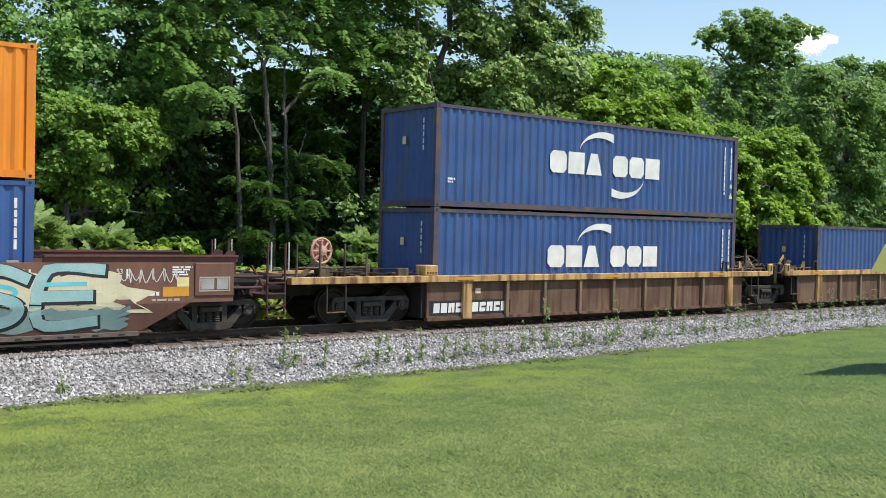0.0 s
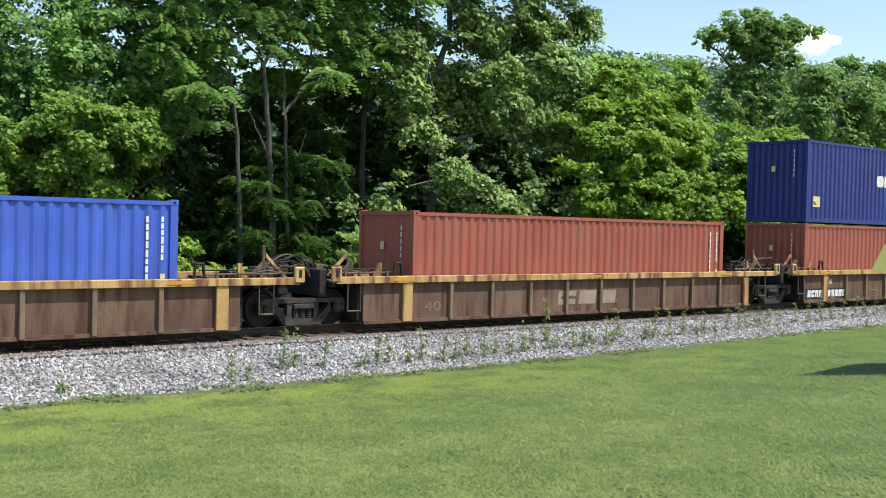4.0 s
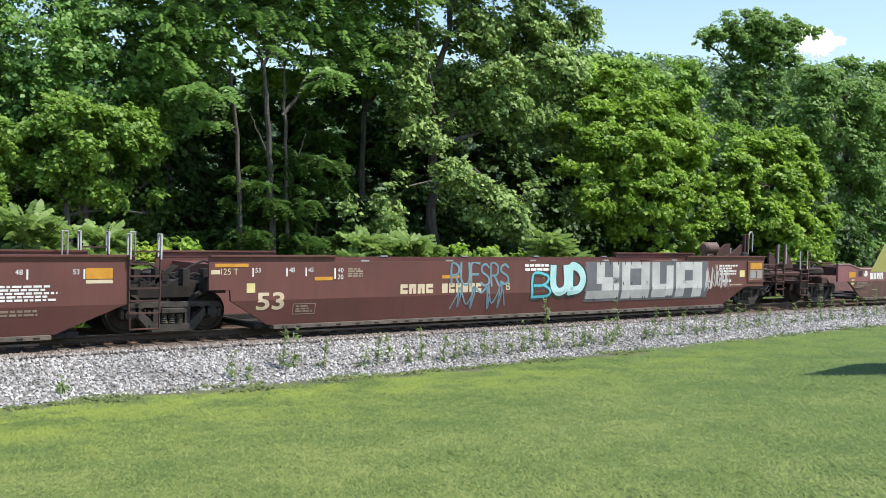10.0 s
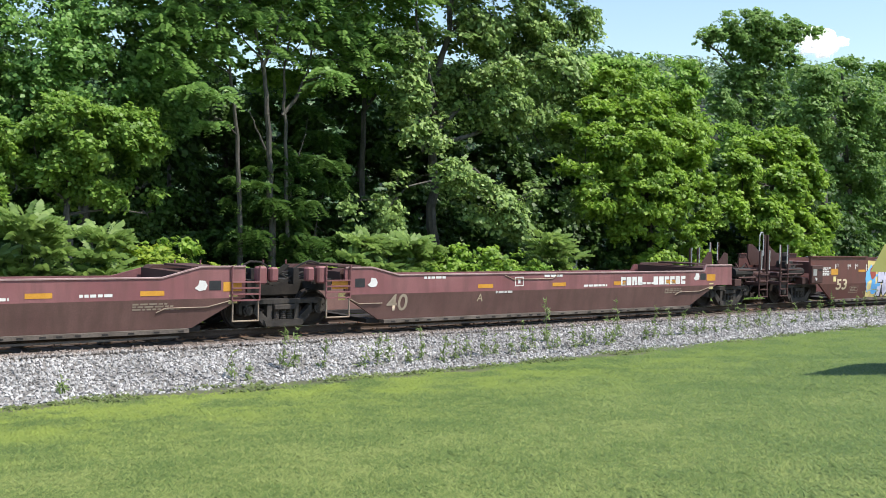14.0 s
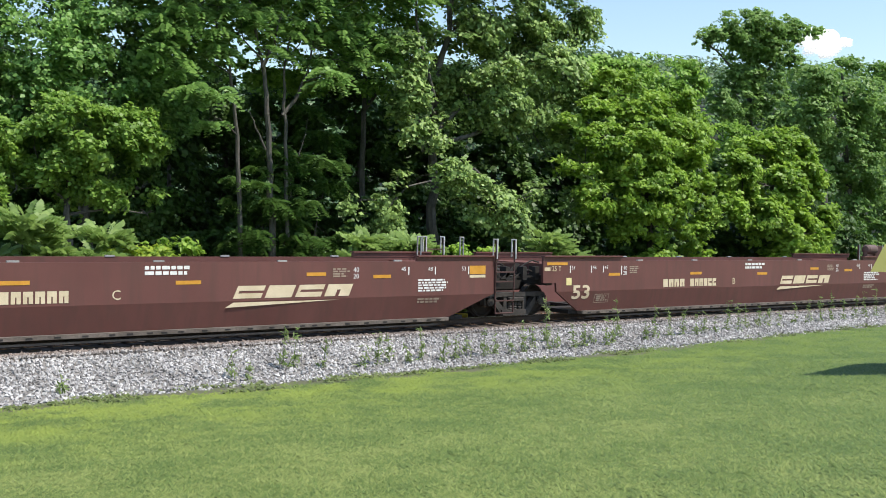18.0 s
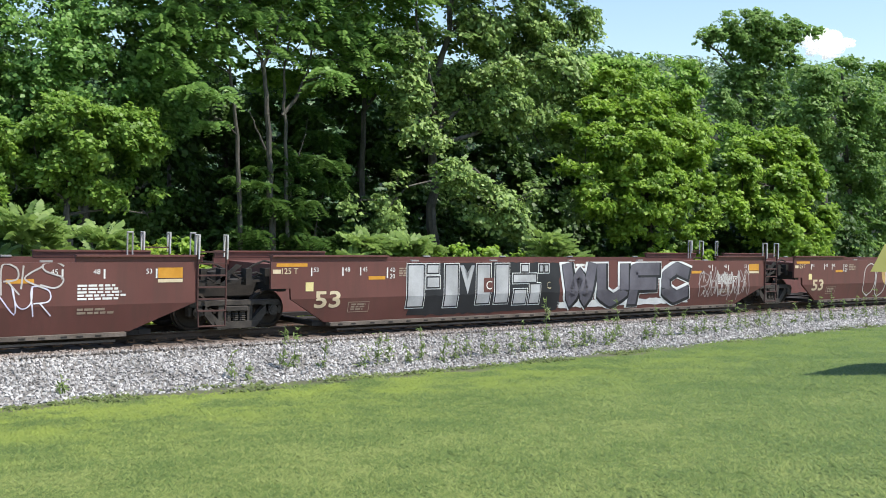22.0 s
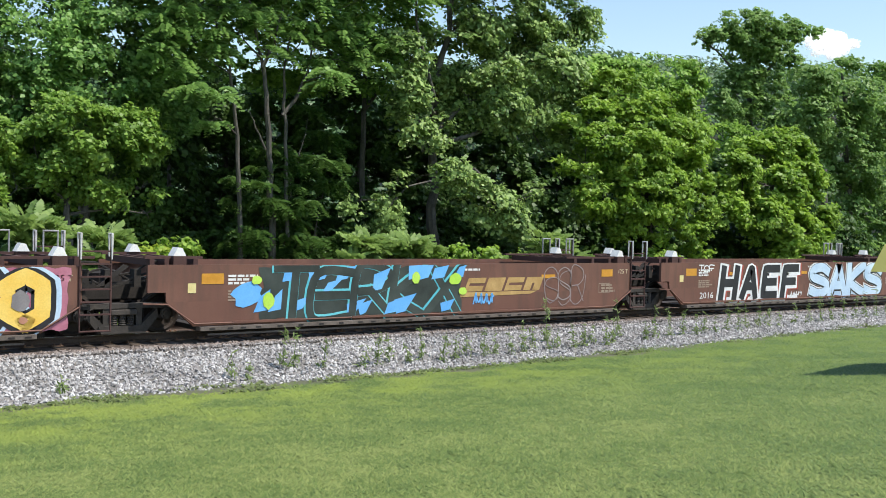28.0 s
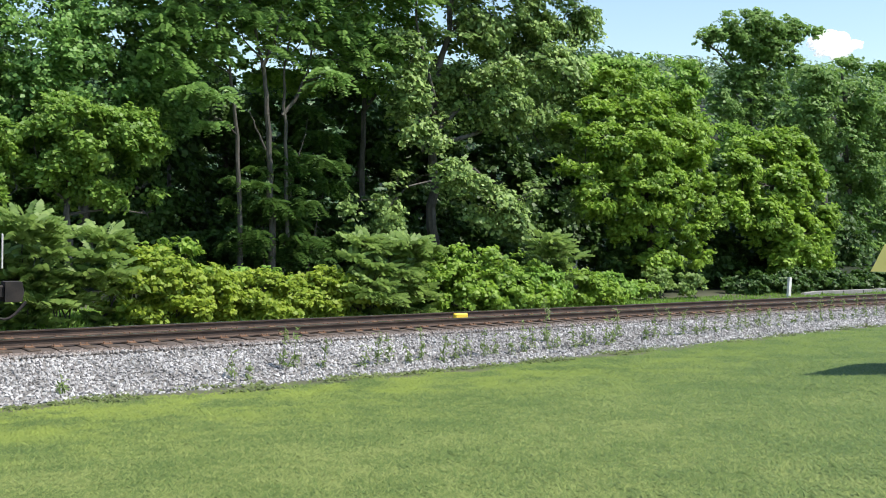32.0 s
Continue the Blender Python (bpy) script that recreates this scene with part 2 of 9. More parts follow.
M_RUST = material("rusty_plate", [(0.16, 0.085, 0.05), (0.26, 0.15, 0.09)], 0.85, 0, 8, 40, 0.3, 0.25)
M_BARK = material("grey_bark", [(0.055, 0.050, 0.042), (0.130, 0.120, 0.100)], 0.95, 0, 3, 22, 0.7, 0.3, stretch=(2, 2, 0.4))


# Leaf greens for the back woods, darkened to stand for the shade there.
M_LEAF_SHADE = leaf_material("shade_dark_leaves", (0.030, 0.072, 0.014), (0.102, 0.191, 0.036), 0.35)
M_LEAF_MID = leaf_material("green_leaves", (0.112, 0.231, 0.033), (0.374, 0.570, 0.105), 0.45)
M_LEAF_SYCAMORE = leaf_material("pale_sycamore_leaves", (0.045, 0.115, 0.022), (0.355, 0.490, 0.145), 0.35, 0.85)
M_LEAF_LOCUST = leaf_material("locust_leaves", (0.098, 0.207, 0.052), (0.345, 0.529, 0.149), 0.45)
M_LEAF_FERN = leaf_material("ailanthus_leaves", (0.043, 0.108, 0.022), (0.137, 0.238, 0.054), 0.4)
M_LEAF_WOOD = leaf_material("woodland_leaves", (0.111, 0.215, 0.052), (0.299, 0.455, 0.117), 0.45)
M_LEAF_MAPLE = leaf_material("maple_leaves", (0.081, 0.178, 0.024), (0.313, 0.475, 0.081), 0.45)
M_LEAF_ASH = leaf_material("grey_green_leaves", (0.100, 0.219, 0.053), (0.325, 0.525, 0.138), 0.45)
M_LEAF_BRIGHT = leaf_material("bright_leaves", (0.105, 0.210, 0.021), (0.378, 0.546, 0.076), 0.45)
M_LEAF_YELLOW = leaf_material("yellow_green_leaves", (0.175, 0.275, 0.026), (0.42, 0.51, 0.062), 0.45)
M_LEAF_BLUE = leaf_material("sumac_leaves", (0.150, 0.250, 0.060), (0.34, 0.46, 0.125), 0.45)
# Far greens carry a slight blue haze of distance in their colour.
M_LEAF_FAR = leaf_material("hazy_far_leaves", (0.045, 0.100, 0.038), (0.130, 0.220, 0.085), 0.35)
M_BLADE = lawn_material("grass_blades", 0.82, False)
M_EDGE_WEED = leaf_material("creeping_weed_leaves", (0.085, 0.115, 0.036), (0.190, 0.235, 0.070), 0.3)
M_WEED = leaf_material("weed_leaves", (0.13, 0.19, 0.055), (0.26, 0.34, 0.11), 0.45)

M_MAROON = material("oxide_brown_paint", [(0.114, 0.041, 0.033), (0.146, 0.056, 0.046)], 0.62, 0, 0.7, 60, 0.05, 0.06, dirt=(0.088, 0.042, 0.033), dirt_amount=0.3)
M_MAROON_OLD = material("faded_brown_paint", [(0.135, 0.060, 0.042), (0.185, 0.088, 0.060)], 0.7, 0, 0.9, 50, 0.06, 0.08, dirt=(0.10, 0.055, 0.04), dirt_amount=0.4)
M_PINK_TOP = material("chalky_maroon_paint", [(0.20, 0.072, 0.076), (0.27, 0.115, 0.115)], 0.6, 0, 0.6, 50, 0.05, 0.07, dirt=(0.12, 0.06, 0.052), dirt_amount=0.3)
M_DUSTY = material("road_dust_brown", [(0.130, 0.066, 0.056), (0.180, 0.098, 0.082)], 0.75, 0, 1.2, 40, 0.08, 0.1, dirt=(0.10, 0.058, 0.046), dirt_amount=0.3)
M_WELL_SIDE = material("dirty_tan_steel", [(0.105, 0.060, 0.040), (0.185, 0.115, 0.072)], 0.85, 0, 0.8, 30, 0.1, 0.14, dirt=(0.085, 0.036, 0.022), dirt_amount=0.7)
M_SILL = material("worn_yellow_paint", [(0.42, 0.25, 0.085), (0.56, 0.36, 0.14)], 0.65, 0, 1.4, 30, 0.1, 0.16, dirt=(0.16, 0.07, 0.035), dirt_amount=0.8)
M_IRON = material("grimy_cast_iron", [(0.016, 0.014, 0.013), (0.042, 0.035, 0.030)], 0.85, 0.1, 3, 30, 0.2, 0.2)
M_FRAME = material("dusty_truck_casting", [(0.030, 0.026, 0.023), (0.075, 0.064, 0.055)], 0.85, 0.1, 4, 30, 0.25, 0.2)
# Near-black steel: shade of well floors, holes and slots is in the colour.
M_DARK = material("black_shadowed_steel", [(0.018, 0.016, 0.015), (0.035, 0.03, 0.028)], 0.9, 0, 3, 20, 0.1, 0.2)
M_WHEEL = material("brown_wheel_steel", [(0.024, 0.019, 0.016), (0.050, 0.037, 0.030)], 0.7, 0.3, 3, 30, 0.1, 0.2)
M_WHITE = material("white_stencil_paint", [(0.62, 0.60, 0.57), (0.78, 0.76, 0.73)], 0.7, 0, 3, 40, 0.0, 0.06)
M_CREAM = material("cream_stencil_paint", [(0.52, 0.42, 0.27), (0.66, 0.55, 0.38)], 0.7, 0, 3, 40, 0.0, 0.06)
M_EDGE = material("pale_edge_paint", [(0.30, 0.19, 0.18), (0.42, 0.30, 0.28)], 0.8, 0, 3, 40, 0.0, 0.1)
M_FADED_CREAM = material("dusty_cream_stencil", [(0.36, 0.28, 0.20), (0.48, 0.39, 0.29)], 0.8, 0, 3, 40, 0.0, 0.08)
M_FADED_DARK = material("worn_away_stencil", [(0.17, 0.12, 0.085), (0.24, 0.17, 0.12)], 0.8, 0, 4, 40, 0.0, 0.1)
M_FADED = material("faded_stencil_paint", [(0.26, 0.19, 0.14), (0.36, 0.28, 0.21)], 0.8, 0, 4, 40, 0.0, 0.1)
M_GOLD = material("faded_gold_paint", [(0.36, 0.22, 0.075), (0.50, 0.33, 0.13)], 0.75, 0, 4, 40, 0.0, 0.1)
M_YELLOW = material("amber_reflector", [(0.50, 0.225, 0.020), (0.62, 0.30, 0.04)], 0.5, 0, 6, 60, 0.0, 0.1)
M_PALE_YELLOW = material("pale_yellow_label", [(0.62, 0.52, 0.22), (0.72, 0.62, 0.3)], 0.5, 0, 6, 60, 0.0, 0.06)
M_BLACK_PANEL = material("black_decal", [(0.012, 0.012, 0.014), (0.03, 0.03, 0.032)], 0.6, 0, 5, 40, 0.0, 0.1)
M_GREY = material("galvanised_steel", [(0.30, 0.29, 0.28), (0.42, 0.41, 0.40)], 0.6, 0.4, 4, 40, 0.1, 0.1)
M_RED_RUST = material("red_lead_paint", [(0.33, 0.10, 0.05), (0.48, 0.19, 0.11)], 0.7, 0, 5, 30, 0.1, 0.15)
# ---- ground and track ----
RAIL_TOP = -0.06
TIE_TOP = RAIL_TOP - 0.17


def toe_y(x):
    """Where the ballast slope meets the lawn."""
    bend = min(1.0, max(0.0, (x - 14) / 22))
    return -4.15 + 1.0 * bend + 0.13 * noise.noise((x * 0.5, 3.1, 0)) + 0.05 * noise.noise((x * 2.3, 9.0, 0))


def toe_z(x):
    return -0.72 + 0.12 * min(1.0, max(0.0, (x - 14) / 22))


def ground_z(x, y):
    rough = 0.03 * noise.noise((x * 0.25, y * 0.25, 0.7))
    if y < -3.0:
        zt = toe_z(x)
        return zt + 0.058 * min(20.0, max(0.0, -4.0 - y)) + rough * min(1, max(0.0, (-4.0 - y) / 3))
    if y < 3.4:
        return toe_z(x)
    if y < 5.0:
        return toe_z(x) + (-0.5 - 0.32 * min(1.0, max(0.0, (x - 22) / 12)) - toe_z(x)) * (y - 3.4) / 1.6
    z = -0.5 - 0.32 * min(1.0, max(0.0, (x - 22) / 12)) * max(0.0, 1 - max(0.0, y - 20) / 30) + rough * 3 + 0.012 * min(60, y - 5)
    far = max(0.0, y - 75) + max(0.0, 0.35 * (x - 130)) * (1 if y > 20 else 0) * min(1, max(0, (y - 20) / 40))
    tall = min(1.0, max(0.62, 0.62 + 1.5 * (math.atan2(x, y + 20.9) - 0.5)))
    return z + 76 * tall * (1 - math.exp(-far / 120.0)) * (0.9 + 0.2 * noise.noise((x * 0.008, y * 0.008, 2)))


def build_ground():
    xs = sorted(set([-2500, -1500, -900, -500, -250, -120, -60, -30] + [round(-16 + 0.8 * i, 2) for i in range(82)] + list(range(52, 140, 6)) + list(range(150, 500, 25)) + [520, 620, 800, 1100, 1600, 2500]))
    ys = sorted(set([-2500, -1200, -600, -300, -150, -80, -50] + [round(-36 + 0.6 * i, 2) for i in range(78)] + [12 + 2.0 * i for i in range(20)] + list(range(54, 100, 6)) + list(range(100, 420, 20)) + [450, 550, 700, 1000, 1600, 2500]))
    verts = [(x, y, ground_z(x, y)) for y in ys for x in xs]
    w = len(xs)
    faces = [(j * w + i, j * w + i + 1, (j + 1) * w + i + 1, (j + 1) * w + i) for j in range(len(ys) - 1) for i in range(w - 1)]
    ob = new("ground", mesh_of("ground", verts, faces, True))
    ob.data.materials.append(M_GRASS_SOIL)
    tagged(ob, "mown green lawn rising gently away from the railway", "ground", kind="structure")


def build_ballast():
    xs = [-900, -450, -120, -40] + [round(-12 + 0.25 * i, 2) for i in range(300)] + [70, 90, 130, 200, 450, 900]
    verts, faces = [], []
    for x in xs:
        ty, tz = toe_y(x), toe_z(x)
        sec = [(ty - 0.12, tz - 0.08), (ty, tz + 0.03), (-1.95, TIE_TOP - 0.10), (-1.5, TIE_TOP - 0.03), (1.5, TIE_TOP - 0.03), (2.0, TIE_TOP - 0.12), (3.6, -0.52), (3.8, -0.75)]
        verts += [(x, y, z) for y, z in sec]
    k = 8
    for i in range(len(xs) - 1):
        faces += [(i * k + j, (i + 1) * k + j, (i + 1) * k + j + 1, i * k + j + 1) for j in range(k - 1)]
    ob = new("ballast_bed", mesh_of("ballast_bed", verts, faces))
    ob.data.materials.append(M_BALLAST_BED)
    tagged(ob, "packed grey ballast bed under the railway track", "ballast", kind="structure")


def ballast_height(x, y):
    ty, tz = toe_y(x), toe_z(x)
    if y < ty:
        return tz + 0.03 - 0.1 * (ty - y)
    if y < -1.95:
        return tz + 0.03 + (TIE_TOP - 0.10 - tz - 0.03) * (y - ty) / (-1.95 - ty)
    return TIE_TOP - 0.06


def build_stones():
    rng = np.random.default_rng(5)
    n = 42000
    x = 2.0 + 50 * rng.random(n) ** 1.25
    u = rng.random(n) ** 0.85
    base = np.array([(0.94, 0.1, 0.05), (-0.9, 0.2, -0.1), (0.1, 0.95, 0.1), (-0.1, -0.9, 0.05), (0.15, 0.1, 0.7), (-0.1, 0.05, -0.7)])
    tri = np.array([(0, 2, 4), (2, 1, 4), (1, 3, 4), (3, 0, 4), (2, 0, 5), (1, 2, 5), (3, 1, 5), (0, 3, 5)])
    V = np.empty((n, 6, 3))
    size = 0.028 + 0.036 * rng.random(n) ** 1.5
    jit = 1 + 0.45 * (rng.random((n, 6, 1)) - 0.5)
    ang = rng.random((n, 3)) * 6.283
    ca, sa = np.cos(ang), np.sin(ang)
    P = base[None] * jit * size[:, None, None]
    P[:, :, 1] *= 0.75
    for ax, (i, j) in enumerate(((0, 1), (1, 2), (0, 2))):
        c, s = ca[:, ax, None], sa[:, ax, None]
        a, b = P[:, :, i].copy(), P[:, :, j].copy()
        P[:, :, i], P[:, :, j] = a * c - b * s, a * s + b * c
    for k in range(n):
        ty = toe_y(x[k])
        y = ty - 0.12 + (-1.42 - ty + 0.12) * u[k]
        if rng.random() < 0.12:
            y = ty - 0.1 - 1.0 * rng.random() ** 2
        V[k] = P[k] + (x[k], y, ballast_height(x[k], y) + size[k] * 0.35)
    F = (tri[None] + 6 * np.arange(n)[:, None, None]).reshape(-1, 3)
    ob = new("ballast_stones", mesh_of("ballast_stones", V.reshape(-1, 3).tolist(), F.tolist()))
    ob.data.materials.append(M_STONE)
    tagged(ob, "crushed pale grey stone ballast on the shoulder", "gravel", kind="stuff")


def build_track():
    track = thing("railway_track", pose(0, 0, 0), "single railway track of steel rails on dark wooden ties", "railway track", kind="structure")
    sec = [(-0.07, -0.17), (-0.07, -0.155), (-0.012, -0.13), (-0.01, -0.05), (-0.036, -0.035), (-0.036, -0.004), (0.036, -0.004), (0.036, -0.035), (0.01, -0.05), (0.012, -0.13), (0.07, -0.155), (0.07, -0.17)]
    for y in (-0.753, 0.753):
        bm = bmesh.new()
        a = [bm.verts.new((-900, y + p, RAIL_TOP + q)) for p, q in sec]
        b = [bm.verts.new((900, y + p, RAIL_TOP + q)) for p, q in sec]
        for i in range(len(sec)):
            bm.faces.new((a[i], a[(i + 1) % len(sec)], b[(i + 1) % len(sec)], b[i]))
        rail = part("rail", bm, M_RAIL, track, "rust-brown steel rail")
        part("running_surface", box(bmesh.new(), -900, 900, y - 0.03, y + 0.03, RAIL_TOP - 0.004, RAIL_TOP), M_RAIL_HEAD, rail, "bright worn rail head")
    tie_bm = box(bmesh.new(), -0.115, 0.115, -1.3, 1.3, -0.17, 0, 0.012)
    tie = part("tie", tie_bm, M_TIE, track)
    pl = bmesh.new()
    for y in (-0.753, 0.753):
        box(pl, -0.09, 0.09, y - 0.19, y + 0.19, 0.0, 0.018)
        for dx, dy in ((-0.06, -0.1), (0.06, 0.1), (0.06, -0.12), (-0.06, 0.12)):
            box(pl, dx - 0.012, dx + 0.012, y + dy - 0.015, y + dy + 0.015, 0.018, 0.05)
    plates = part("tie_plates", pl, M_RUST, tie, "rusty plates with spikes")
    rng = random.Random(3)
    tie.location = (-4.0, 0, TIE_TOP)
    for i in range(1, 130):
        t = new("tie", tie.data)
        t.parent, t.location = track, (-4.0 + 0.5 * i + rng.uniform(-0.03, 0.03), rng.uniform(-0.04, 0.04), TIE_TOP + rng.uniform(-0.015, 0.005))
        t.rotation_euler = (0, 0, rng.uniform(-0.012, 0.012))
        p = new("tie_plates", plates.data)
        p.parent = t
    far = bmesh.new()
    for i in range(260):
        x = 61.2 + 0.5 * i
        box(far, x - 0.115, x + 0.115, -1.3, 1.3, TIE_TOP - 0.17, TIE_TOP)
    for i in range(80):
        x = -4.6 - 0.5 * i
        box(far, x - 0.115, x + 0.115, -1.3, 1.3, TIE_TOP - 0.17, TIE_TOP)
    tagged(part("distant_ties", far, M_TIE, track), kind="stuff")
    m = bmesh.new()
    box(m, 16.95, 17.40, 0.36, 0.50, TIE_TOP - 0.01, TIE_TOP + 0.16, 0.03)
    part("yellow_marker", m, material("marker_yellow", [(0.75, 0.5, 0.03), (0.85, 0.62, 0.08)], 0.6), track, "small bright yellow marker between the rails")


# ---- plants ----
def leaves(rng, clumps, count, size, up=0.5, droop=0.0, long=1.0):
    """Bent leaf blades scattered through clumps of (x, y, z, radius): vertices and faces."""
    clumps = np.asarray(clumps, float)
    w = clumps[:, 3] ** 2
    pick = rng.choice(len(clumps), count, p=w / w.sum())
    d = rng.normal(size=(count, 3))
    d /= np.linalg.norm(d, axis=1)[:, None]
    d[:, 2] = np.where(d[:, 2] < -0.55, -d[:, 2], d[:, 2])
    r = clumps[pick, 3] * (0.2 + 1.25 * rng.random(count) ** 0.7)
    c = clumps[pick, :3] + d * r[:, None] * np.array((1, 1, 0.75))
    nrm = d * 0.42 + np.array((0.16, -0.50, up)) + rng.normal(size=(count, 3)) * 0.30
    nrm /= np.linalg.norm(nrm, axis=1)[:, None]
    t = rng.normal(size=(count, 3))
    t[:, 2] -= droop
    t -= nrm * (t * nrm).sum(1)[:, None]
    t /= np.linalg.norm(t, axis=1)[:, None]
    b = np.cross(nrm, t)
    s = size * (0.6 + 0.8 * rng.random(count))[:, None]
    L, W = s * 0.62 * long, s * 0.34
    V = np.stack([c - t * L, c + b * W + nrm * s * 0.10, c + t * L - nrm * s * 0.12, c - b * W + nrm * s * 0.10], 1)
    F = np.arange(count * 4).reshape(count, 4)
    return V.reshape(-1, 3), F


def fronds(rng, clumps, count, length, pairs=8, width=0.27, arch=0.8, lift=0.10):
    """Feathered leaves: leaflets in pairs along arching stalks that spread from clumps of (x, y, z, radius)."""
    clumps = np.asarray(clumps, float)
    w = clumps[:, 3] ** 2
    pick = rng.choice(len(clumps), count, p=w / w.sum())
    a = rng.random(count) * 6.283
    out = np.stack([np.cos(a), np.sin(a) - 0.45, lift + 0.75 * rng.random(count)], 1)
    out /= np.linalg.norm(out, axis=1)[:, None]
    base = clumps[pick, :3] + out * (clumps[pick, 3] * rng.random(count))[:, None] * 0.8
    side = np.cross(out, (0, 0, 1.0))
    side /= np.linalg.norm(side, axis=1)[:, None]
    up = np.cross(side, out)
    L = length * (0.65 + 0.6 * rng.random(count))
    quads = []
    for k in range(pairs):
        f = (k + 0.6) / pairs
        p = base + out * (L * f)[:, None] - np.array((0, 0, 1.0)) * (L * arch * f * f)[:, None]
        reach = (L * width * (1.0 - 0.75 * abs(f - 0.35)))[:, None]
        half = (L * 0.72 / pairs)[:, None]
        for s in (-1, 1):
            tip = p + side * s * reach + out * reach * 0.45 - up * reach * (0.45 + 0.5 * rng.random((count, 1)))
            mid = (p + tip) / 2
            quads.append(np.stack([p, mid - out * half + up * 0.01, tip, mid + out * half + up * 0.01], 1))
    V = np.stack(quads, 1).reshape(-1, 3)
    return V, np.arange(len(V)).reshape(-1, 4)


def clumps_in(rng, blobs, per, radius):
    """Twig-end clumps spread through ellipsoids (x, y, z, rx, ry, rz), most of them near the skin."""
    out = []
    for x, y, z, rx, ry, rz in blobs:
        k = max(5, int(per * (rx * ry + rx * rz + ry * rz) / 3))
        for _ in range(k):
            v = rng.normal(size=3)
            v /= np.linalg.norm(v)
            q = rng.random() ** 0.4 * (0.8 + 0.36 * rng.random())
            out.append((x + v[0] * rx * q, y + v[1] * ry * q, z + v[2] * rz * q, radius * (0.55 + 0.9 * rng.random())))
    return out


def leafy_mesh(name, V, F, mat):
    me = bpy.data.meshes.new(name)
    n, k = len(V), F.shape[1]
    me.vertices.add(n)
    me.vertices.foreach_set("co", np.ascontiguousarray(V, dtype=np.float32).ravel())
    me.loops.add(F.size)
    me.loops.foreach_set("vertex_index", np.ascontiguousarray(F, dtype=np.int32).ravel())
    me.polygons.add(len(F))
    me.polygons.foreach_set("loop_start", np.arange(0, F.size, k, dtype=np.int32))
    me.update(calc_edges=True)
    me.materials.append(mat)
    return me


def limb(bm, pts, r0, r1, seg=7):
    rings = []
    for i, p in enumerate(pts):
        p = Vector(p)
        d = (Vector(pts[min(i + 1, len(pts) - 1)]) - Vector(pts[max(i - 1, 0)])).normalized()
        u = d.cross(Vector((0.31, 0.94, 0.13))).normalized()
        v = d.cross(u)
        r = r0 + (r1 - r0) * i / (len(pts) - 1)
        rings.append([bm.verts.new(p + (u * math.cos(6.2832 * a / seg) + v * math.sin(6.2832 * a / seg)) * r) for a in range(seg)])
    for a, b in zip(rings[:-1], rings[1:]):
        for i in range(seg):
            bm.faces.new((a[i], a[(i + 1) % seg], b[(i + 1) % seg], b[i]))
    return bm


def sprays(rng, blobs, count, size, sprig=0.45, gap=0.0, hang=0.1, each=12):
    """Leaves on flat twig-end sprays, spread over the skins of ellipsoids (x, y, z, rx, ry, rz) in broken tiers, with bare gaps between them."""
    B = np.asarray(blobs, float)
    area = B[:, 3] * B[:, 5] + B[:, 4] * B[:, 5] + B[:, 3] * B[:, 4]
    want = max(20, count // each)
    pick = rng.choice(len(B), int(want * 3.2), p=area / area.sum())
    v = rng.normal(size=(len(pick), 3))
    v /= np.linalg.norm(v, axis=1)[:, None]
    v[:, 1] = np.where((v[:, 1] > 0.3) & (rng.random(len(pick)) < 0.6), -v[:, 1], v[:, 1])
    q = 0.30 + 0.95 * rng.random(len(pick)) ** 0.65
    c = B[pick, :3] + v * B[pick, 3:] * q[:, None]
    wide = np.array([noise.noise((p[0] * 0.42 / sprig, p[1] * 0.42 / sprig, p[2] * 0.58 / sprig)) for p in c])
    keep = np.flatnonzero(wide > gap)[:want]
    c, v = c[keep], v[keep]
    n = len(c)
    axis = v * np.array((1.0, 1.0, 0.25)) + rng.normal(size=(n, 3)) * 0.35
    axis[:, 2] += 0.15 + 0.3 * rng.normal(size=n) - hang - 0.5 * hang * rng.random(n)
    axis /= np.linalg.norm(axis, axis=1)[:, None]
    side = np.cross(axis, (0.05, 0.02, 1.0))
    side /= np.linalg.norm(side, axis=1)[:, None]
    top = v * 0.45 + np.array((0.10, -0.32, 0.70)) + rng.normal(size=(n, 3)) * 0.34
    long = sprig * (0.6 + 0.8 * rng.random(n))
    quads = []
    for k in range(each):
        f, s = (k + rng.random(n)) / each, (1 if k % 2 else -1)
        reach = long * (0.42 - 0.26 * f) * (0.4 + rng.random(n)) * s
        p = c + axis * (long * (f - 0.35))[:, None] + side * reach[:, None] + rng.normal(size=(n, 3)) * sprig * 0.09
        p[:, 2] -= 0.25 * long * f * f
        nrm = top + rng.normal(size=(n, 3)) * 0.42
        nrm /= np.linalg.norm(nrm, axis=1)[:, None]
        t = axis * 0.6 + side * 0.7 * s + rng.normal(size=(n, 3)) * 0.3
        t -= nrm * (t * nrm).sum(1)[:, None]
        t /= np.linalg.norm(t, axis=1)[:, None]
        b = np.cross(nrm, t)
        z = (size * (0.6 + 0.75 * rng.random(n)))[:, None]
        quads.append(np.stack([p - t * z * 0.50, p + b * z * 0.40 + t * z * 0.05 + nrm * z * 0.10, p + t * z * 0.56 - nrm * z * 0.10, p - b * z * 0.40 + t * z * 0.05 + nrm * z * 0.10], 1))
    V = np.stack(quads, 1).reshape(-1, 3)
    return V, np.arange(len(V)).reshape(-1, 4)


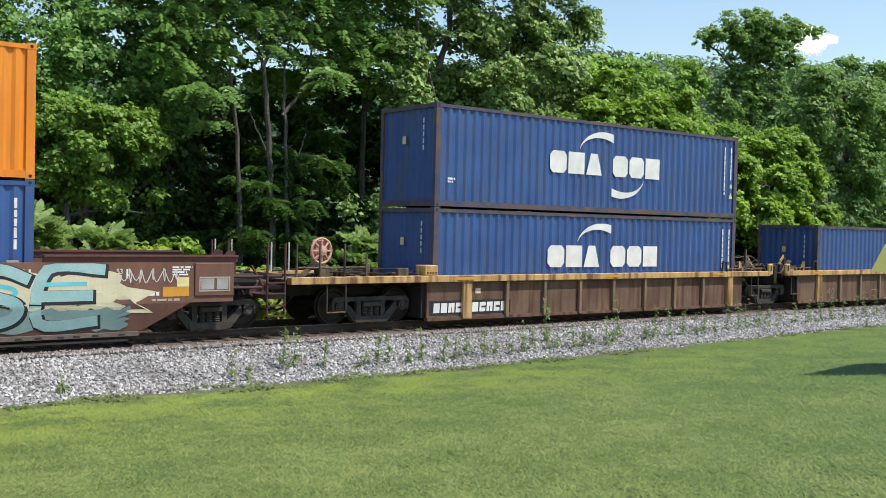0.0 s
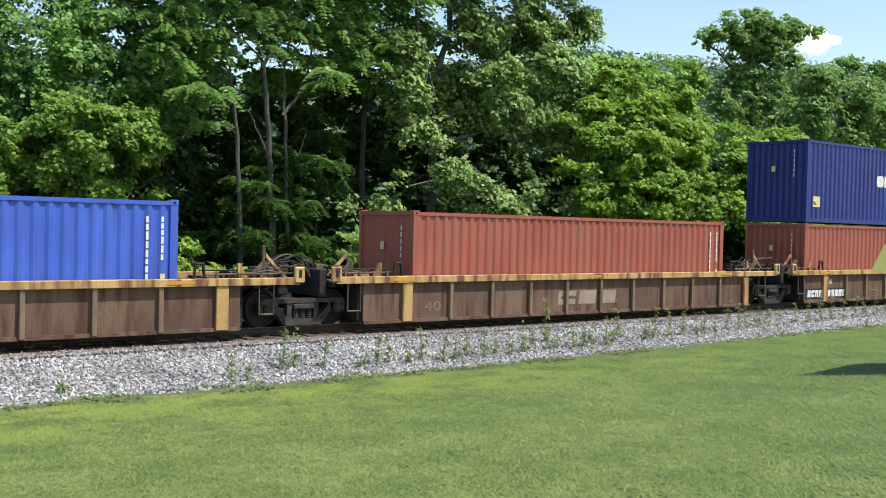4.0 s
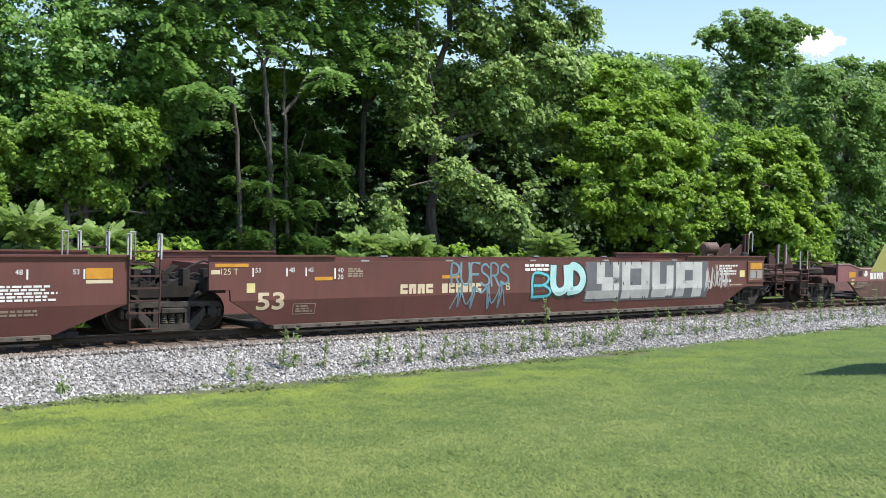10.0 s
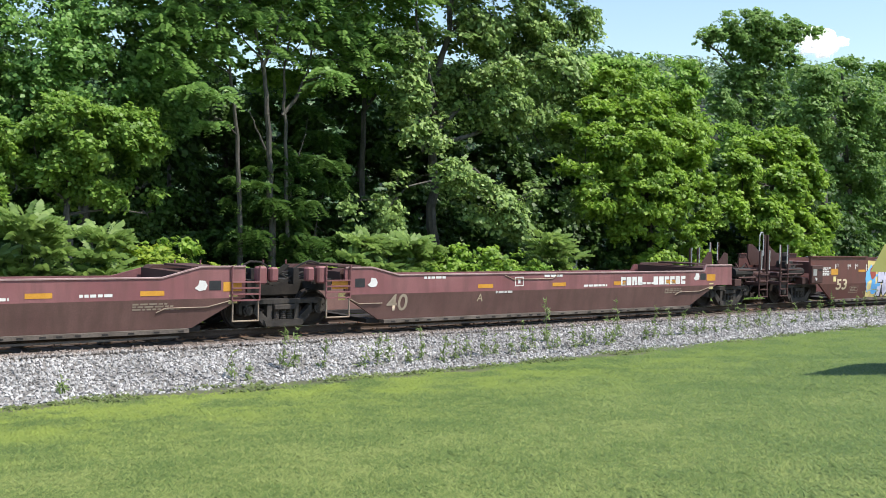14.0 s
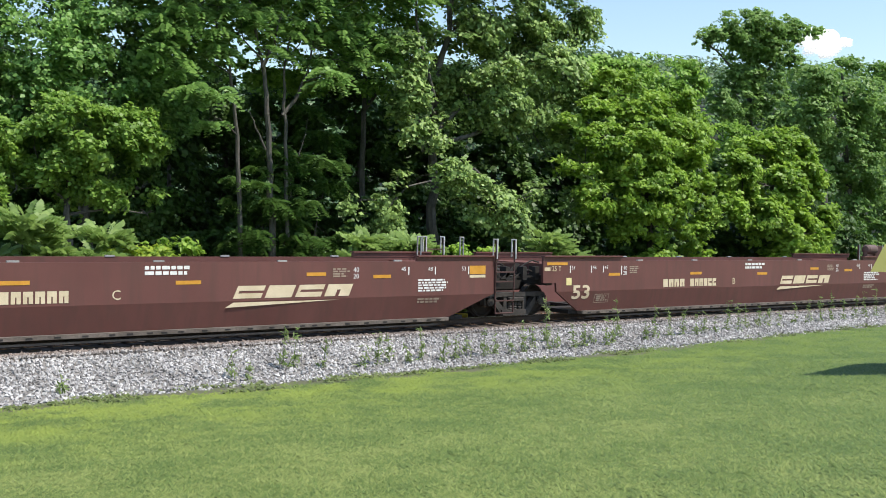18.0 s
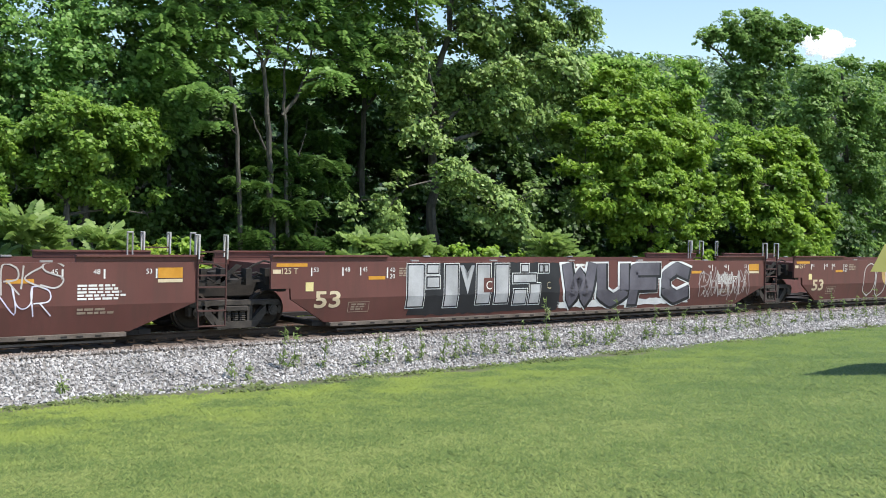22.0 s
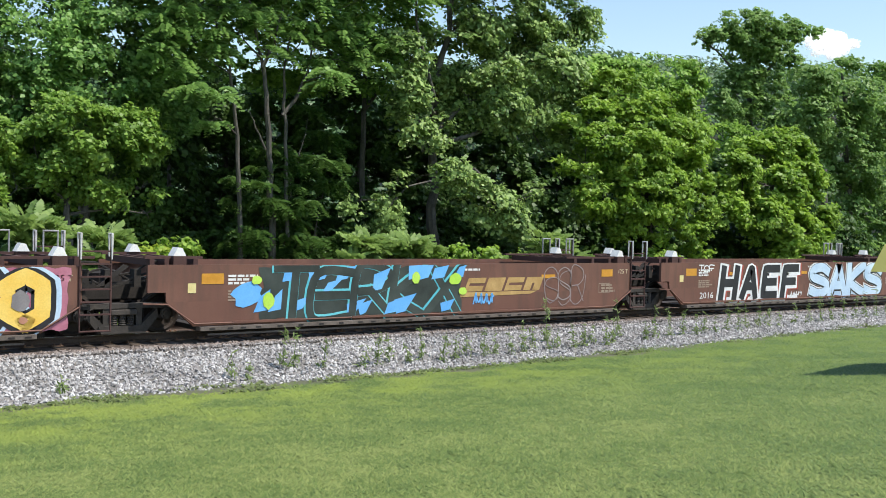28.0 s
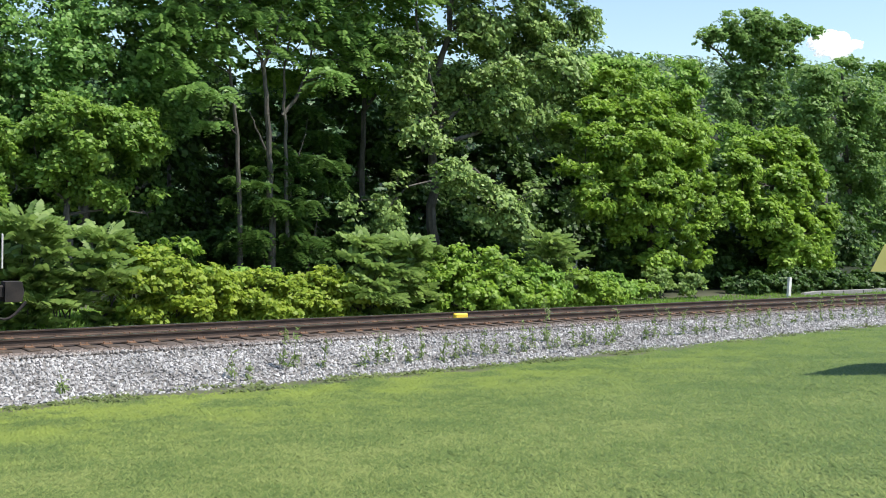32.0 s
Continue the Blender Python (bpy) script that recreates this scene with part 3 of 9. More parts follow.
def broadleaf(seed, label, group, blobs, stems, count, size, mat, sprig=0.45, gap=0.0, hang=0.1, deep=0.8, frond=0.0):
    """A tree: stems (radius, points) as tapered trunk and limbs, and a crown of leafy sprays or fronds round the blobs (x, y, z, r, rz)."""
    rng = np.random.default_rng(seed)
    foot = Vector(stems[0][1][0])
    foot.z = ground_z(foot.x, foot.y)
    root = thing("tree", pose(*foot), label, "tree", group)
    E = [(x - foot.x, y - foot.y, z - foot.z, r, r * deep, rz) for x, y, z, r, rz in blobs]
    tips = []
    for k, (r, pts) in enumerate(stems):
        P = [Vector(p) - foot for p in pts]
        if P[0].z < 1.6:
            P[0].z = -0.15 + ground_z(pts[0][0], pts[0][1]) - foot.z
        Q = []
        for a, b in zip(P[:-1], P[1:]):
            for f in (0.0, 0.34, 0.67):
                Q.append(a.lerp(b, f) + Vector((rng.normal(), rng.normal(), 0)) * (r * 0.35 if Q else 0.0))
        Q.append(P[-1])
        part("trunk" if P[0].z < 0 else "limb", limb(bmesh.new(), Q, r, r * 0.3, 8), M_BARK, root, "grey-brown trunk" if P[0].z < 0 else "")
        tips += [(q, r * (1 - 0.7 * i / len(Q))) for i, q in enumerate(Q) if i > 2 or P[0].z > 0.5]
    for e in E:
        bm = bmesh.new()
        c = Vector(e[:3])
        near = min(tips, key=lambda q: (q[0] - c).length + (1.0 if q[0].z > c.z else 0.0))
        r = min(0.06, near[1] * 0.5)
        mid = (near[0] + c) / 2 + Vector((rng.normal() * 0.15, rng.normal() * 0.15, 0.2))
        limb(bm, [near[0], mid, c], r, r * 0.4, 5)
        for _ in range(7):
            v = Vector(rng.normal(size=3)).normalized()
            w = Vector((v.x * e[3], v.y * e[4], abs(v.z) * e[5] if rng.random() < 0.6 else v.z * e[5]))
            limb(bm, [c, c + w * 0.55 + Vector((0, 0, 0.06)), c + w * 0.98], r * 0.4, r * 0.1, 4)
        part("branch", bm, M_BARK, root)
    if frond:
        V, F = fronds(rng, clumps_in(rng, E, 15, 0.3), count // 14, frond, 7)
    else:
        V, F = sprays(rng, E, count, size, sprig, gap, hang)
    crown = new("crown", leafy_mesh("crown", V, F, mat))
    crown.parent = root
    return root


def shrub(seed, label, y, blobs, mat, count, size, long=1.0, clump=0.3, name="shrub", group="shrubs along the track", near=0.0, frond=0.0):
    rng = np.random.default_rng(seed)
    if near:
        k = (near + 20.9) / (y + 20.9)
        blobs = [(x * k, (z - 2.297) * k + 2.297, rx * k, rz * k) for x, z, rx, rz in blobs]
        y = near
    x0 = sum(b[0] for b in blobs) / len(blobs)
    gz = ground_z(x0, y)
    root = thing(name, pose(x0, y, gz), label, "shrub", group)
    E = [(x - x0, rng.uniform(-0.2, 0.2), z - gz, rx, rx * 0.7, rz) for x, z, rx, rz in blobs]
    bm = bmesh.new()
    for e in E:
        for _ in range(3):
            limb(bm, [(e[0] * 0.6 + rng.normal() * 0.2, rng.normal() * 0.2, -0.05), (e[0] + rng.normal() * 0.2, e[1], e[2] * 0.5), (e[0] + rng.normal() * 0.4, e[1], e[2] + e[5] * 0.7)], 0.025, 0.006, 4)
    part("stem", bm, M_BARK, root)
    if frond:
        V, F = fronds(rng, clumps_in(rng, E, 9.0, clump), count // 16, frond * 1.2, 7, 0.25, arch=0.4, lift=0.35)
    else:
        V, F = sprays(rng, E, int(count * 1.1), size * 1.05, 0.3, 0.03, 0.0)
    ob = new("foliage", leafy_mesh("foliage", V, F, mat))
    ob.parent = root
    return root


def build_trees():
    g1, g2 = "trees behind the railway", "woods at the back"
    broadleaf(11, "tall ash tree with a dense soft green crown", g1,
              [(10.9, 18.0, 8.9, 2.32, 1.69), (13.4, 18.0, 9.7, 2.41, 1.64), (14.9, 18.0, 8.1, 1.80, 1.46), (11.9, 18.0, 7.3, 2.57, 1.61), (9.9, 18.0, 6.3, 1.87, 1.87), (15.9, 18.0, 9.2, 1.14, 1.60), (11.1, 20.0, 12.7, 3.30, 1.76), (14.7, 20.0, 13.2, 3.49, 1.63), (8.3, 18.0, 8.4, 1.82, 2.42), (16.4, 18.0, 7.8, 1.15, 1.15), (15.2, 18.0, 6.4, 1.58, 1.02)],
              [(0.240, [(12.66, 18.0, 0.35), (12.55, 18.0, 4.16), (12.33, 18.0, 7.38), (12.08, 18.0, 9.71)]), (0.130, [(12.55, 18.0, 5.46), (13.64, 18.0, 7.30), (14.27, 18.0, 9.58)]), (0.110, [(12.50, 18.0, 5.02), (11.29, 18.0, 6.85), (10.45, 18.0, 8.64)])], 52000, 0.190, M_LEAF_ASH, gap=-0.02, deep=1.0, sprig=0.6)
    broadleaf(12, "yellow-green maple at the wood's edge", g1,
              [(10.7, 14.5, 5.6, 1.46, 0.78), (11.8, 14.5, 5.0, 1.69, 0.99), (9.7, 14.5, 5.0, 1.05, 0.86), (10.4, 14.5, 4.1, 1.16, 0.58), (11.3, 14.5, 3.2, 0.99, 0.59), (12.2, 14.5, 3.5, 0.90, 0.64), (13.2, 14.5, 5.4, 1.12, 0.81), (9.2, 14.5, 3.2, 0.95, 0.86), (13.5, 14.5, 3.4, 0.57, 0.41), (13.7, 14.5, 2.5, 0.37, 0.21), (9.3, 15.5, 4.1, 0.97, 0.78)],
              [(0.140, [(10.94, 14.5, 0.47), (10.87, 14.5, 2.39), (10.98, 14.5, 3.97), (11.05, 14.5, 5.34)]), (0.070, [(10.90, 14.5, 2.98), (11.76, 14.5, 3.81), (12.24, 14.5, 4.83)]), (0.060, [(10.88, 14.5, 2.79), (10.13, 14.5, 3.53), (9.74, 14.5, 4.67)])], 30000, 0.175, M_LEAF_MAPLE, gap=0.1, hang=0.15)
    # widest, highest crown blobs lie out of view, added to shade the wood below
    broadleaf(13, "tall locust trees with open feathery crowns and grey trunks", g1,
              [(15.5, 15.0, 10.2, 1.28, 0.55), (14.6, 15.0, 9.1, 0.84, 0.95), (16.9, 15.0, 10.5, 1.31, 0.48), (18.7, 15.0, 10.3, 1.01, 0.56), (20.9, 15.0, 10.7, 1.28, 0.81), (22.0, 15.0, 9.9, 1.06, 0.71), (23.4, 15.0, 10.5, 1.20, 1.08), (18.1, 16.0, 12.3, 3.40, 1.02), (22.6, 16.0, 13.1, 3.63, 1.33), (15.0, 16.0, 11.8, 2.59, 1.08), (25.4, 15.0, 12.7, 1.73, 0.99), (24.6, 15.0, 9.9, 0.98, 0.61), (15.2, 13.5, 6.9, 1.03, 0.25), (15.9, 14.0, 6.0, 0.67, 0.42), (20.8, 13.5, 8.1, 0.56, 0.32), (14.7, 15.0, 7.8, 0.63, 0.53), (18.6, 15.0, 9.1, 0.67, 0.27), (23.2, 15.0, 9.0, 1.08, 0.53), (15.9, 15.0, 9.4, 0.86, 0.30), (17.4, 15.0, 9.6, 0.55, 0.40), (19.9, 15.0, 9.6, 0.69, 0.41), (20.4, 15.0, 8.9, 0.60, 0.28), (16.4, 15.0, 8.7, 0.65, 0.22), (21.4, 16.0, 13.8, 3.57, 0.95), (17.3, 16.0, 13.1, 3.35, 0.89), (19.8, 17.0, 14.9, 4.73, 1.18)],
              [(0.160, [(19.09, 15.0, 0.39), (19.02, 15.0, 2.61), (18.91, 15.0, 5.09), (18.63, 15.0, 7.31), (18.50, 15.0, 8.75), (18.12, 15.0, 10.58)]), (0.085, [(18.51, 15.0, 8.41), (19.01, 15.0, 9.37), (19.36, 15.0, 10.77)]), (0.110, [(17.75, 15.0, 0.40), (17.65, 15.0, 3.02), (17.49, 15.0, 5.66), (17.26, 15.0, 7.39), (17.05, 15.0, 8.46), (16.45, 15.0, 10.12)]), (0.090, [(19.80, 15.0, 1.71), (19.63, 15.0, 5.59), (19.51, 15.0, 7.62), (19.53, 15.0, 8.98), (19.88, 15.0, 10.62)]), (0.085, [(19.46, 15.0, 6.60), (20.21, 15.0, 7.58), (20.63, 15.0, 8.89), (20.93, 15.0, 10.54)]), (0.050, [(18.73, 15.0, 5.19), (18.26, 15.0, 6.05), (17.96, 15.0, 6.69)]), (0.030, [(17.11, 15.0, 8.03), (16.02, 15.0, 8.55), (15.33, 15.0, 9.32)]), (0.030, [(17.11, 15.0, 8.03), (16.60, 15.0, 8.84), (15.78, 15.0, 9.16)]), (0.040, [(18.50, 15.0, 8.75), (17.65, 15.0, 9.41), (17.51, 15.0, 10.27)]), (0.035, [(19.53, 15.0, 8.76), (20.16, 15.0, 9.52), (20.41, 15.0, 10.24)]), (0.030, [(17.49, 15.0, 5.66), (16.89, 15.0, 6.16), (16.42, 15.0, 6.33)]), (0.030, [(17.27, 15.0, 7.17), (16.40, 15.0, 6.98), (15.83, 15.0, 7.03)])], 62000, 0.300, M_LEAF_LOCUST, frond=0.8, deep=0.9, gap=-0.2)
    broadleaf(34, "tall wild cherry behind the locusts", g1,
              [(16.8, 21.0, 11.3, 1.47, 1.10), (19.2, 21.0, 12.2, 1.52, 0.56), (26.3, 21.0, 11.9, 1.66, 1.39), (28.7, 21.0, 12.5, 1.43, 1.43), (24.4, 21.0, 11.4, 0.81, 0.81), (27.7, 21.0, 10.1, 1.69, 1.41), (30.5, 21.0, 11.6, 1.17, 1.75), (25.4, 21.0, 9.9, 0.82, 0.96), (17.1, 21.0, 9.2, 0.98, 0.98), (22.0, 21.0, 12.4, 1.84, 0.47), (22.5, 21.0, 14.3, 5.28, 1.45), (28.9, 21.0, 15.7, 4.29, 1.72), (17.8, 21.0, 13.4, 3.22, 1.49), (18.4, 21.0, 10.3, 0.88, 0.55), (20.9, 21.0, 11.2, 1.16, 0.47), (23.5, 21.0, 11.1, 0.75, 0.67), (24.6, 21.0, 9.4, 1.22, 0.98), (19.8, 21.0, 9.4, 1.02, 0.36), (22.1, 21.0, 8.9, 2.10, 0.37), (19.2, 21.0, 10.7, 0.76, 0.56), (21.5, 21.0, 10.5, 0.65, 0.36), (23.2, 21.0, 10.3, 0.67, 0.43)],
              [(0.200, [(27.32, 21.0, 0.26), (27.19, 21.0, 5.04), (27.24, 21.0, 9.25), (27.33, 21.0, 12.34)]), (0.100, [(27.15, 21.0, 7.84), (29.10, 21.0, 10.31), (29.75, 21.0, 12.11)]), (0.120, [(17.31, 21.0, 0.30), (17.20, 21.0, 5.73), (16.91, 21.0, 10.35)]), (0.080, [(27.12, 21.0, 8.68), (24.44, 21.0, 11.38), (22.00, 21.0, 12.62)]), (0.060, [(16.91, 21.0, 10.35), (18.13, 21.0, 11.76), (19.73, 21.0, 12.51)])], 40000, 0.220, M_LEAF_MID, gap=-0.05, deep=1.1, sprig=0.55)
    broadleaf(14, "young ailanthus tree with deep green fronds", g1,
              [(19.3, 15.6, 4.5, 1.15, 0.69), (21.0, 15.6, 4.8, 1.30, 0.82), (22.0, 16.6, 6.1, 0.97, 0.85), (18.6, 15.6, 3.3, 1.25, 0.91), (20.4, 15.6, 2.9, 1.52, 1.05), (22.0, 15.6, 3.9, 0.96, 0.96), (18.1, 15.6, 1.5, 1.36, 0.68), (20.7, 15.6, 1.2, 1.76, 0.71), (19.4, 15.6, 5.2, 0.64, 0.28), (21.5, 16.6, 6.9, 0.73, 0.36), (22.6, 15.6, 1.5, 0.97, 0.85)],
              [(0.070, [(19.93, 15.6, 0.35), (20.02, 15.6, 2.17), (20.24, 15.6, 4.04), (20.86, 15.6, 5.94)]), (0.050, [(19.15, 15.6, 0.36), (18.99, 15.6, 2.15), (18.70, 15.6, 3.51)]), (0.050, [(20.99, 15.6, 0.34), (21.49, 15.6, 2.20), (21.86, 15.6, 3.87)])], 26000, 0.300, M_LEAF_FERN, frond=0.62, deep=0.8)
    broadleaf(15, "large sycamore with pale drooping branches", g1,
              [(25.0, 14.0, 9.4, 0.68, 1.09), (24.9, 13.5, 7.8, 0.62, 0.96), (24.9, 13.0, 6.4, 0.52, 0.76), (25.0, 13.0, 5.4, 0.29, 0.48), (24.9, 15.0, 10.3, 0.79, 0.49), (29.0, 15.0, 11.6, 1.43, 1.30), (31.4, 15.0, 12.0, 1.74, 1.34), (34.3, 15.0, 12.7, 1.53, 1.39), (36.2, 15.0, 12.6, 1.00, 0.91), (30.1, 15.0, 9.6, 1.71, 1.00), (33.3, 15.0, 9.9, 2.06, 1.24), (31.1, 14.5, 7.8, 1.72, 0.93), (33.5, 14.5, 7.2, 1.50, 1.09), (29.1, 15.0, 8.1, 1.17, 0.91), (35.4, 15.0, 9.5, 1.27, 1.27), (27.8, 15.0, 11.2, 0.64, 1.15), (25.8, 12.0, 4.5, 0.76, 0.61), (26.8, 12.0, 4.0, 0.91, 0.58), (27.9, 11.8, 3.4, 0.97, 0.58), (28.7, 11.6, 2.7, 0.73, 0.49), (29.2, 11.6, 2.2, 0.39, 0.25), (27.4, 12.0, 2.7, 0.53, 0.34), (31.3, 12.5, 4.1, 0.93, 0.31), (23.4, 13.0, 3.2, 0.51, 0.74), (23.8, 13.0, 4.0, 0.28, 0.47), (21.5, 13.0, 3.2, 0.27, 0.45), (23.4, 13.0, 2.3, 0.61, 0.21), (33.8, 13.0, 4.0, 0.43, 0.24), (34.4, 13.0, 3.2, 0.41, 0.38), (30.4, 16.0, 14.7, 3.22, 1.48), (34.8, 16.0, 15.4, 2.84, 1.42), (27.5, 15.0, 6.2, 0.64, 1.02), (25.0, 15.0, 7.0, 0.49, 0.99), (27.8, 16.0, 9.9, 0.91, 1.17), (28.5, 16.0, 8.9, 0.79, 0.79), (30.7, 16.5, 16.5, 3.53, 1.36), (27.7, 16.5, 15.6, 2.61, 1.31), (30.9, 16.0, 11.0, 1.35, 0.81), (33.4, 16.0, 11.1, 1.40, 0.84)],
              [(0.300, [(29.40, 17.5, 0.19), (29.20, 17.5, 2.32), (28.76, 17.2, 5.01), (27.82, 16.0, 8.05), (28.06, 15.5, 11.13), (27.92, 15.0, 13.58)]), (0.130, [(27.05, 15.0, 6.37), (29.08, 15.0, 8.34), (31.45, 15.0, 10.18), (33.57, 15.0, 12.36)]), (0.100, [(27.09, 15.0, 5.11), (27.88, 13.0, 4.84), (29.03, 12.0, 3.39)]), (0.090, [(27.08, 15.0, 7.39), (25.45, 14.0, 8.14), (24.83, 13.0, 6.09)]), (0.100, [(27.06, 15.0, 8.14), (26.10, 15.0, 10.79), (25.89, 15.0, 12.74)]), (0.120, [(27.00, 15.0, 5.86), (30.15, 15.0, 6.87), (33.73, 15.0, 7.98)]), (0.050, [(27.11, 15.0, 4.35), (24.97, 14.0, 3.98), (23.42, 13.0, 3.09)])], 80000, 0.200, M_LEAF_SYCAMORE, gap=0.04, hang=0.4, deep=0.9, sprig=0.5)
    broadleaf(16, "rounded bright green maple beside the track", g1,
              [(36.9, 13.5, 9.3, 1.54, 0.98), (34.8, 12.8, 7.4, 1.49, 1.08), (37.9, 12.5, 8.0, 1.82, 1.12), (40.4, 12.5, 8.7, 1.15, 0.92), (36.0, 11.8, 6.0, 2.03, 1.22), (39.2, 11.8, 6.5, 1.83, 1.27), (33.7, 12.0, 5.4, 1.19, 1.05), (41.8, 12.0, 7.2, 0.93, 1.05), (37.0, 11.2, 4.2, 2.03, 1.14), (34.0, 11.5, 3.9, 1.05, 0.84), (39.6, 11.2, 4.6, 1.40, 1.18), (41.2, 11.2, 3.7, 0.80, 1.03), (40.7, 11.0, 1.9, 0.79, 1.13), (38.4, 11.0, 2.7, 1.32, 0.96), (37.7, 11.0, 0.9, 1.09, 0.44), (36.0, 11.7, 2.7, 1.08, 0.70)],
              [(0.200, [(38.47, 12.0, 0.39), (38.29, 12.0, 2.58), (37.84, 12.0, 5.35), (37.31, 12.0, 8.07)]), (0.100, [(38.17, 12.0, 3.41), (39.99, 12.0, 4.89), (40.80, 12.0, 6.66)]), (0.100, [(38.07, 12.0, 3.97), (35.82, 12.0, 5.24), (34.58, 12.0, 7.03)])], 52000, 0.200, M_LEAF_BRIGHT, gap=0.1, hang=0.1, sprig=0.42)
    broadleaf(17, "smaller bright green maple with a rounded crown", g1,
              [(47.9, 13.0, 6.8, 1.20, 0.70), (50.8, 13.0, 7.2, 1.57, 1.05), (45.8, 12.5, 5.4, 1.17, 1.11), (48.5, 12.2, 5.0, 1.74, 1.32), (51.3, 12.2, 5.4, 1.37, 1.46), (52.7, 11.9, 3.2, 1.18, 1.38), (46.8, 11.7, 3.1, 1.54, 1.11), (49.7, 11.5, 2.2, 1.74, 1.33), (44.6, 12.0, 3.4, 0.96, 0.96), (49.0, 11.5, 0.8, 1.42, 0.63), (52.0, 11.5, 1.2, 0.91, 0.85)],
              [(0.180, [(49.99, 12.5, 0.28), (49.83, 12.5, 2.15), (49.48, 12.5, 4.71), (49.46, 12.5, 6.95)]), (0.090, [(49.74, 12.5, 2.80), (46.85, 12.5, 4.30), (46.28, 12.5, 5.51)]), (0.090, [(49.74, 12.5, 2.80), (52.62, 12.5, 3.85), (52.82, 12.5, 5.51)])], 44000, 0.240, M_LEAF_BRIGHT, gap=0.08, hang=0.1, sprig=0.5)
    broadleaf(18, "very tall tree with a spreading crown above the woods", g2,
              [(101.2, 52.0, 26.9, 4.17, 1.62), (96.8, 52.0, 24.9, 3.03, 1.18), (108.1, 52.0, 27.4, 2.93, 1.53), (113.2, 52.0, 27.5, 1.79, 0.93), (92.6, 52.0, 24.6, 1.03, 0.32), (103.6, 52.0, 24.3, 4.09, 1.36), (100.6, 52.0, 21.4, 2.42, 2.28), (104.4, 52.0, 20.4, 2.88, 2.88), (111.0, 52.0, 23.8, 1.70, 0.99), (98.4, 52.0, 17.5, 3.32, 1.99), (106.3, 52.0, 16.8, 4.15, 2.91), (116.1, 52.0, 28.7, 0.72, 0.43)],
              [(0.500, [(104.39, 52.0, -1.51), (103.26, 52.0, 13.51), (102.46, 52.0, 20.23), (101.26, 52.0, 26.14)]), (0.200, [(102.61, 52.0, 19.56), (108.27, 52.0, 24.32), (113.61, 52.0, 27.47)]), (0.200, [(102.64, 52.0, 18.89), (97.07, 52.0, 22.94), (92.63, 52.0, 24.45)])], 30000, 0.400, M_LEAF_WOOD, sprig=0.8, gap=0.06)
    broadleaf(19, "tall dense trees at the end of the woods", g2,
              [(80.9, 30.0, 16.3, 2.12, 1.52), (85.4, 30.0, 17.9, 1.56, 0.73), (91.3, 30.0, 18.4, 1.52, 0.87), (86.5, 30.0, 15.1, 3.42, 2.36), (92.2, 30.0, 13.2, 3.27, 3.27), (83.9, 30.0, 12.0, 2.84, 2.32), (80.2, 30.0, 13.0, 2.27, 2.27), (87.9, 30.0, 8.6, 3.45, 2.92), (84.1, 30.0, 8.4, 1.81, 2.33), (91.7, 30.0, 3.9, 3.27, 3.27), (85.7, 30.0, 4.6, 2.36, 2.36), (87.4, 30.0, 0.9, 3.18, 1.33), (99.1, 30.0, 14.9, 4.55, 6.26), (99.8, 30.0, 4.7, 4.01, 5.16)],
              [(0.350, [(87.48, 30.0, -0.43), (87.02, 30.0, 6.98), (86.38, 30.0, 12.72), (85.42, 30.0, 17.32)]), (0.200, [(86.92, 30.0, 6.97), (91.75, 30.0, 11.53), (92.43, 30.0, 17.03)])], 52000, 0.340, M_LEAF_WOOD, sprig=0.9, gap=-0.05)
    broadleaf(20, "woodland trees beyond the maples", g2,
              [(66.7, 40.0, 16.4, 2.41, 1.30), (70.4, 40.0, 17.3, 2.16, 0.82), (75.6, 40.0, 18.2, 1.17, 0.74), (71.7, 40.0, 15.5, 3.37, 1.66), (76.3, 40.0, 16.0, 1.39, 1.39), (63.8, 40.0, 16.5, 1.47, 0.88), (67.6, 40.0, 12.8, 4.04, 2.52), (74.6, 40.0, 11.9, 2.65, 2.65), (60.4, 40.0, 14.1, 2.88, 2.40), (82.4, 40.0, 11.1, 3.34, 1.78)],
              [(0.350, [(71.20, 40.0, -0.81), (70.81, 40.0, 7.98), (70.43, 40.0, 16.69)]), (0.200, [(70.72, 40.0, 10.04), (75.30, 40.0, 15.13), (75.66, 40.0, 18.08)])], 30000, 0.360, M_LEAF_MID, sprig=0.9)
    broadleaf(21, "crowded woodland tree behind the first row, leaves darkened for shade", g2,
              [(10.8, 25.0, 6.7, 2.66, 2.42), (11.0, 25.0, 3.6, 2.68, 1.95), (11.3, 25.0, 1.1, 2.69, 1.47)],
              [(0.240, [(11.53, 25.0, 0.15), (11.57, 25.0, 4.32), (11.37, 25.0, 6.74)])], 15000, 0.300, M_LEAF_SHADE, sprig=0.7, deep=0.7)
    broadleaf(22, "crowded woodland tree behind the first row, leaves darkened for shade", g2,
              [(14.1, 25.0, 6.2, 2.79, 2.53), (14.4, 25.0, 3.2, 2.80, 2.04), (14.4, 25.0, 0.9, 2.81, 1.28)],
              [(0.240, [(14.18, 25.0, 0.14), (14.21, 25.0, 4.46), (14.01, 25.0, 6.22)])], 15000, 0.300, M_LEAF_SHADE, sprig=0.7, deep=0.7)
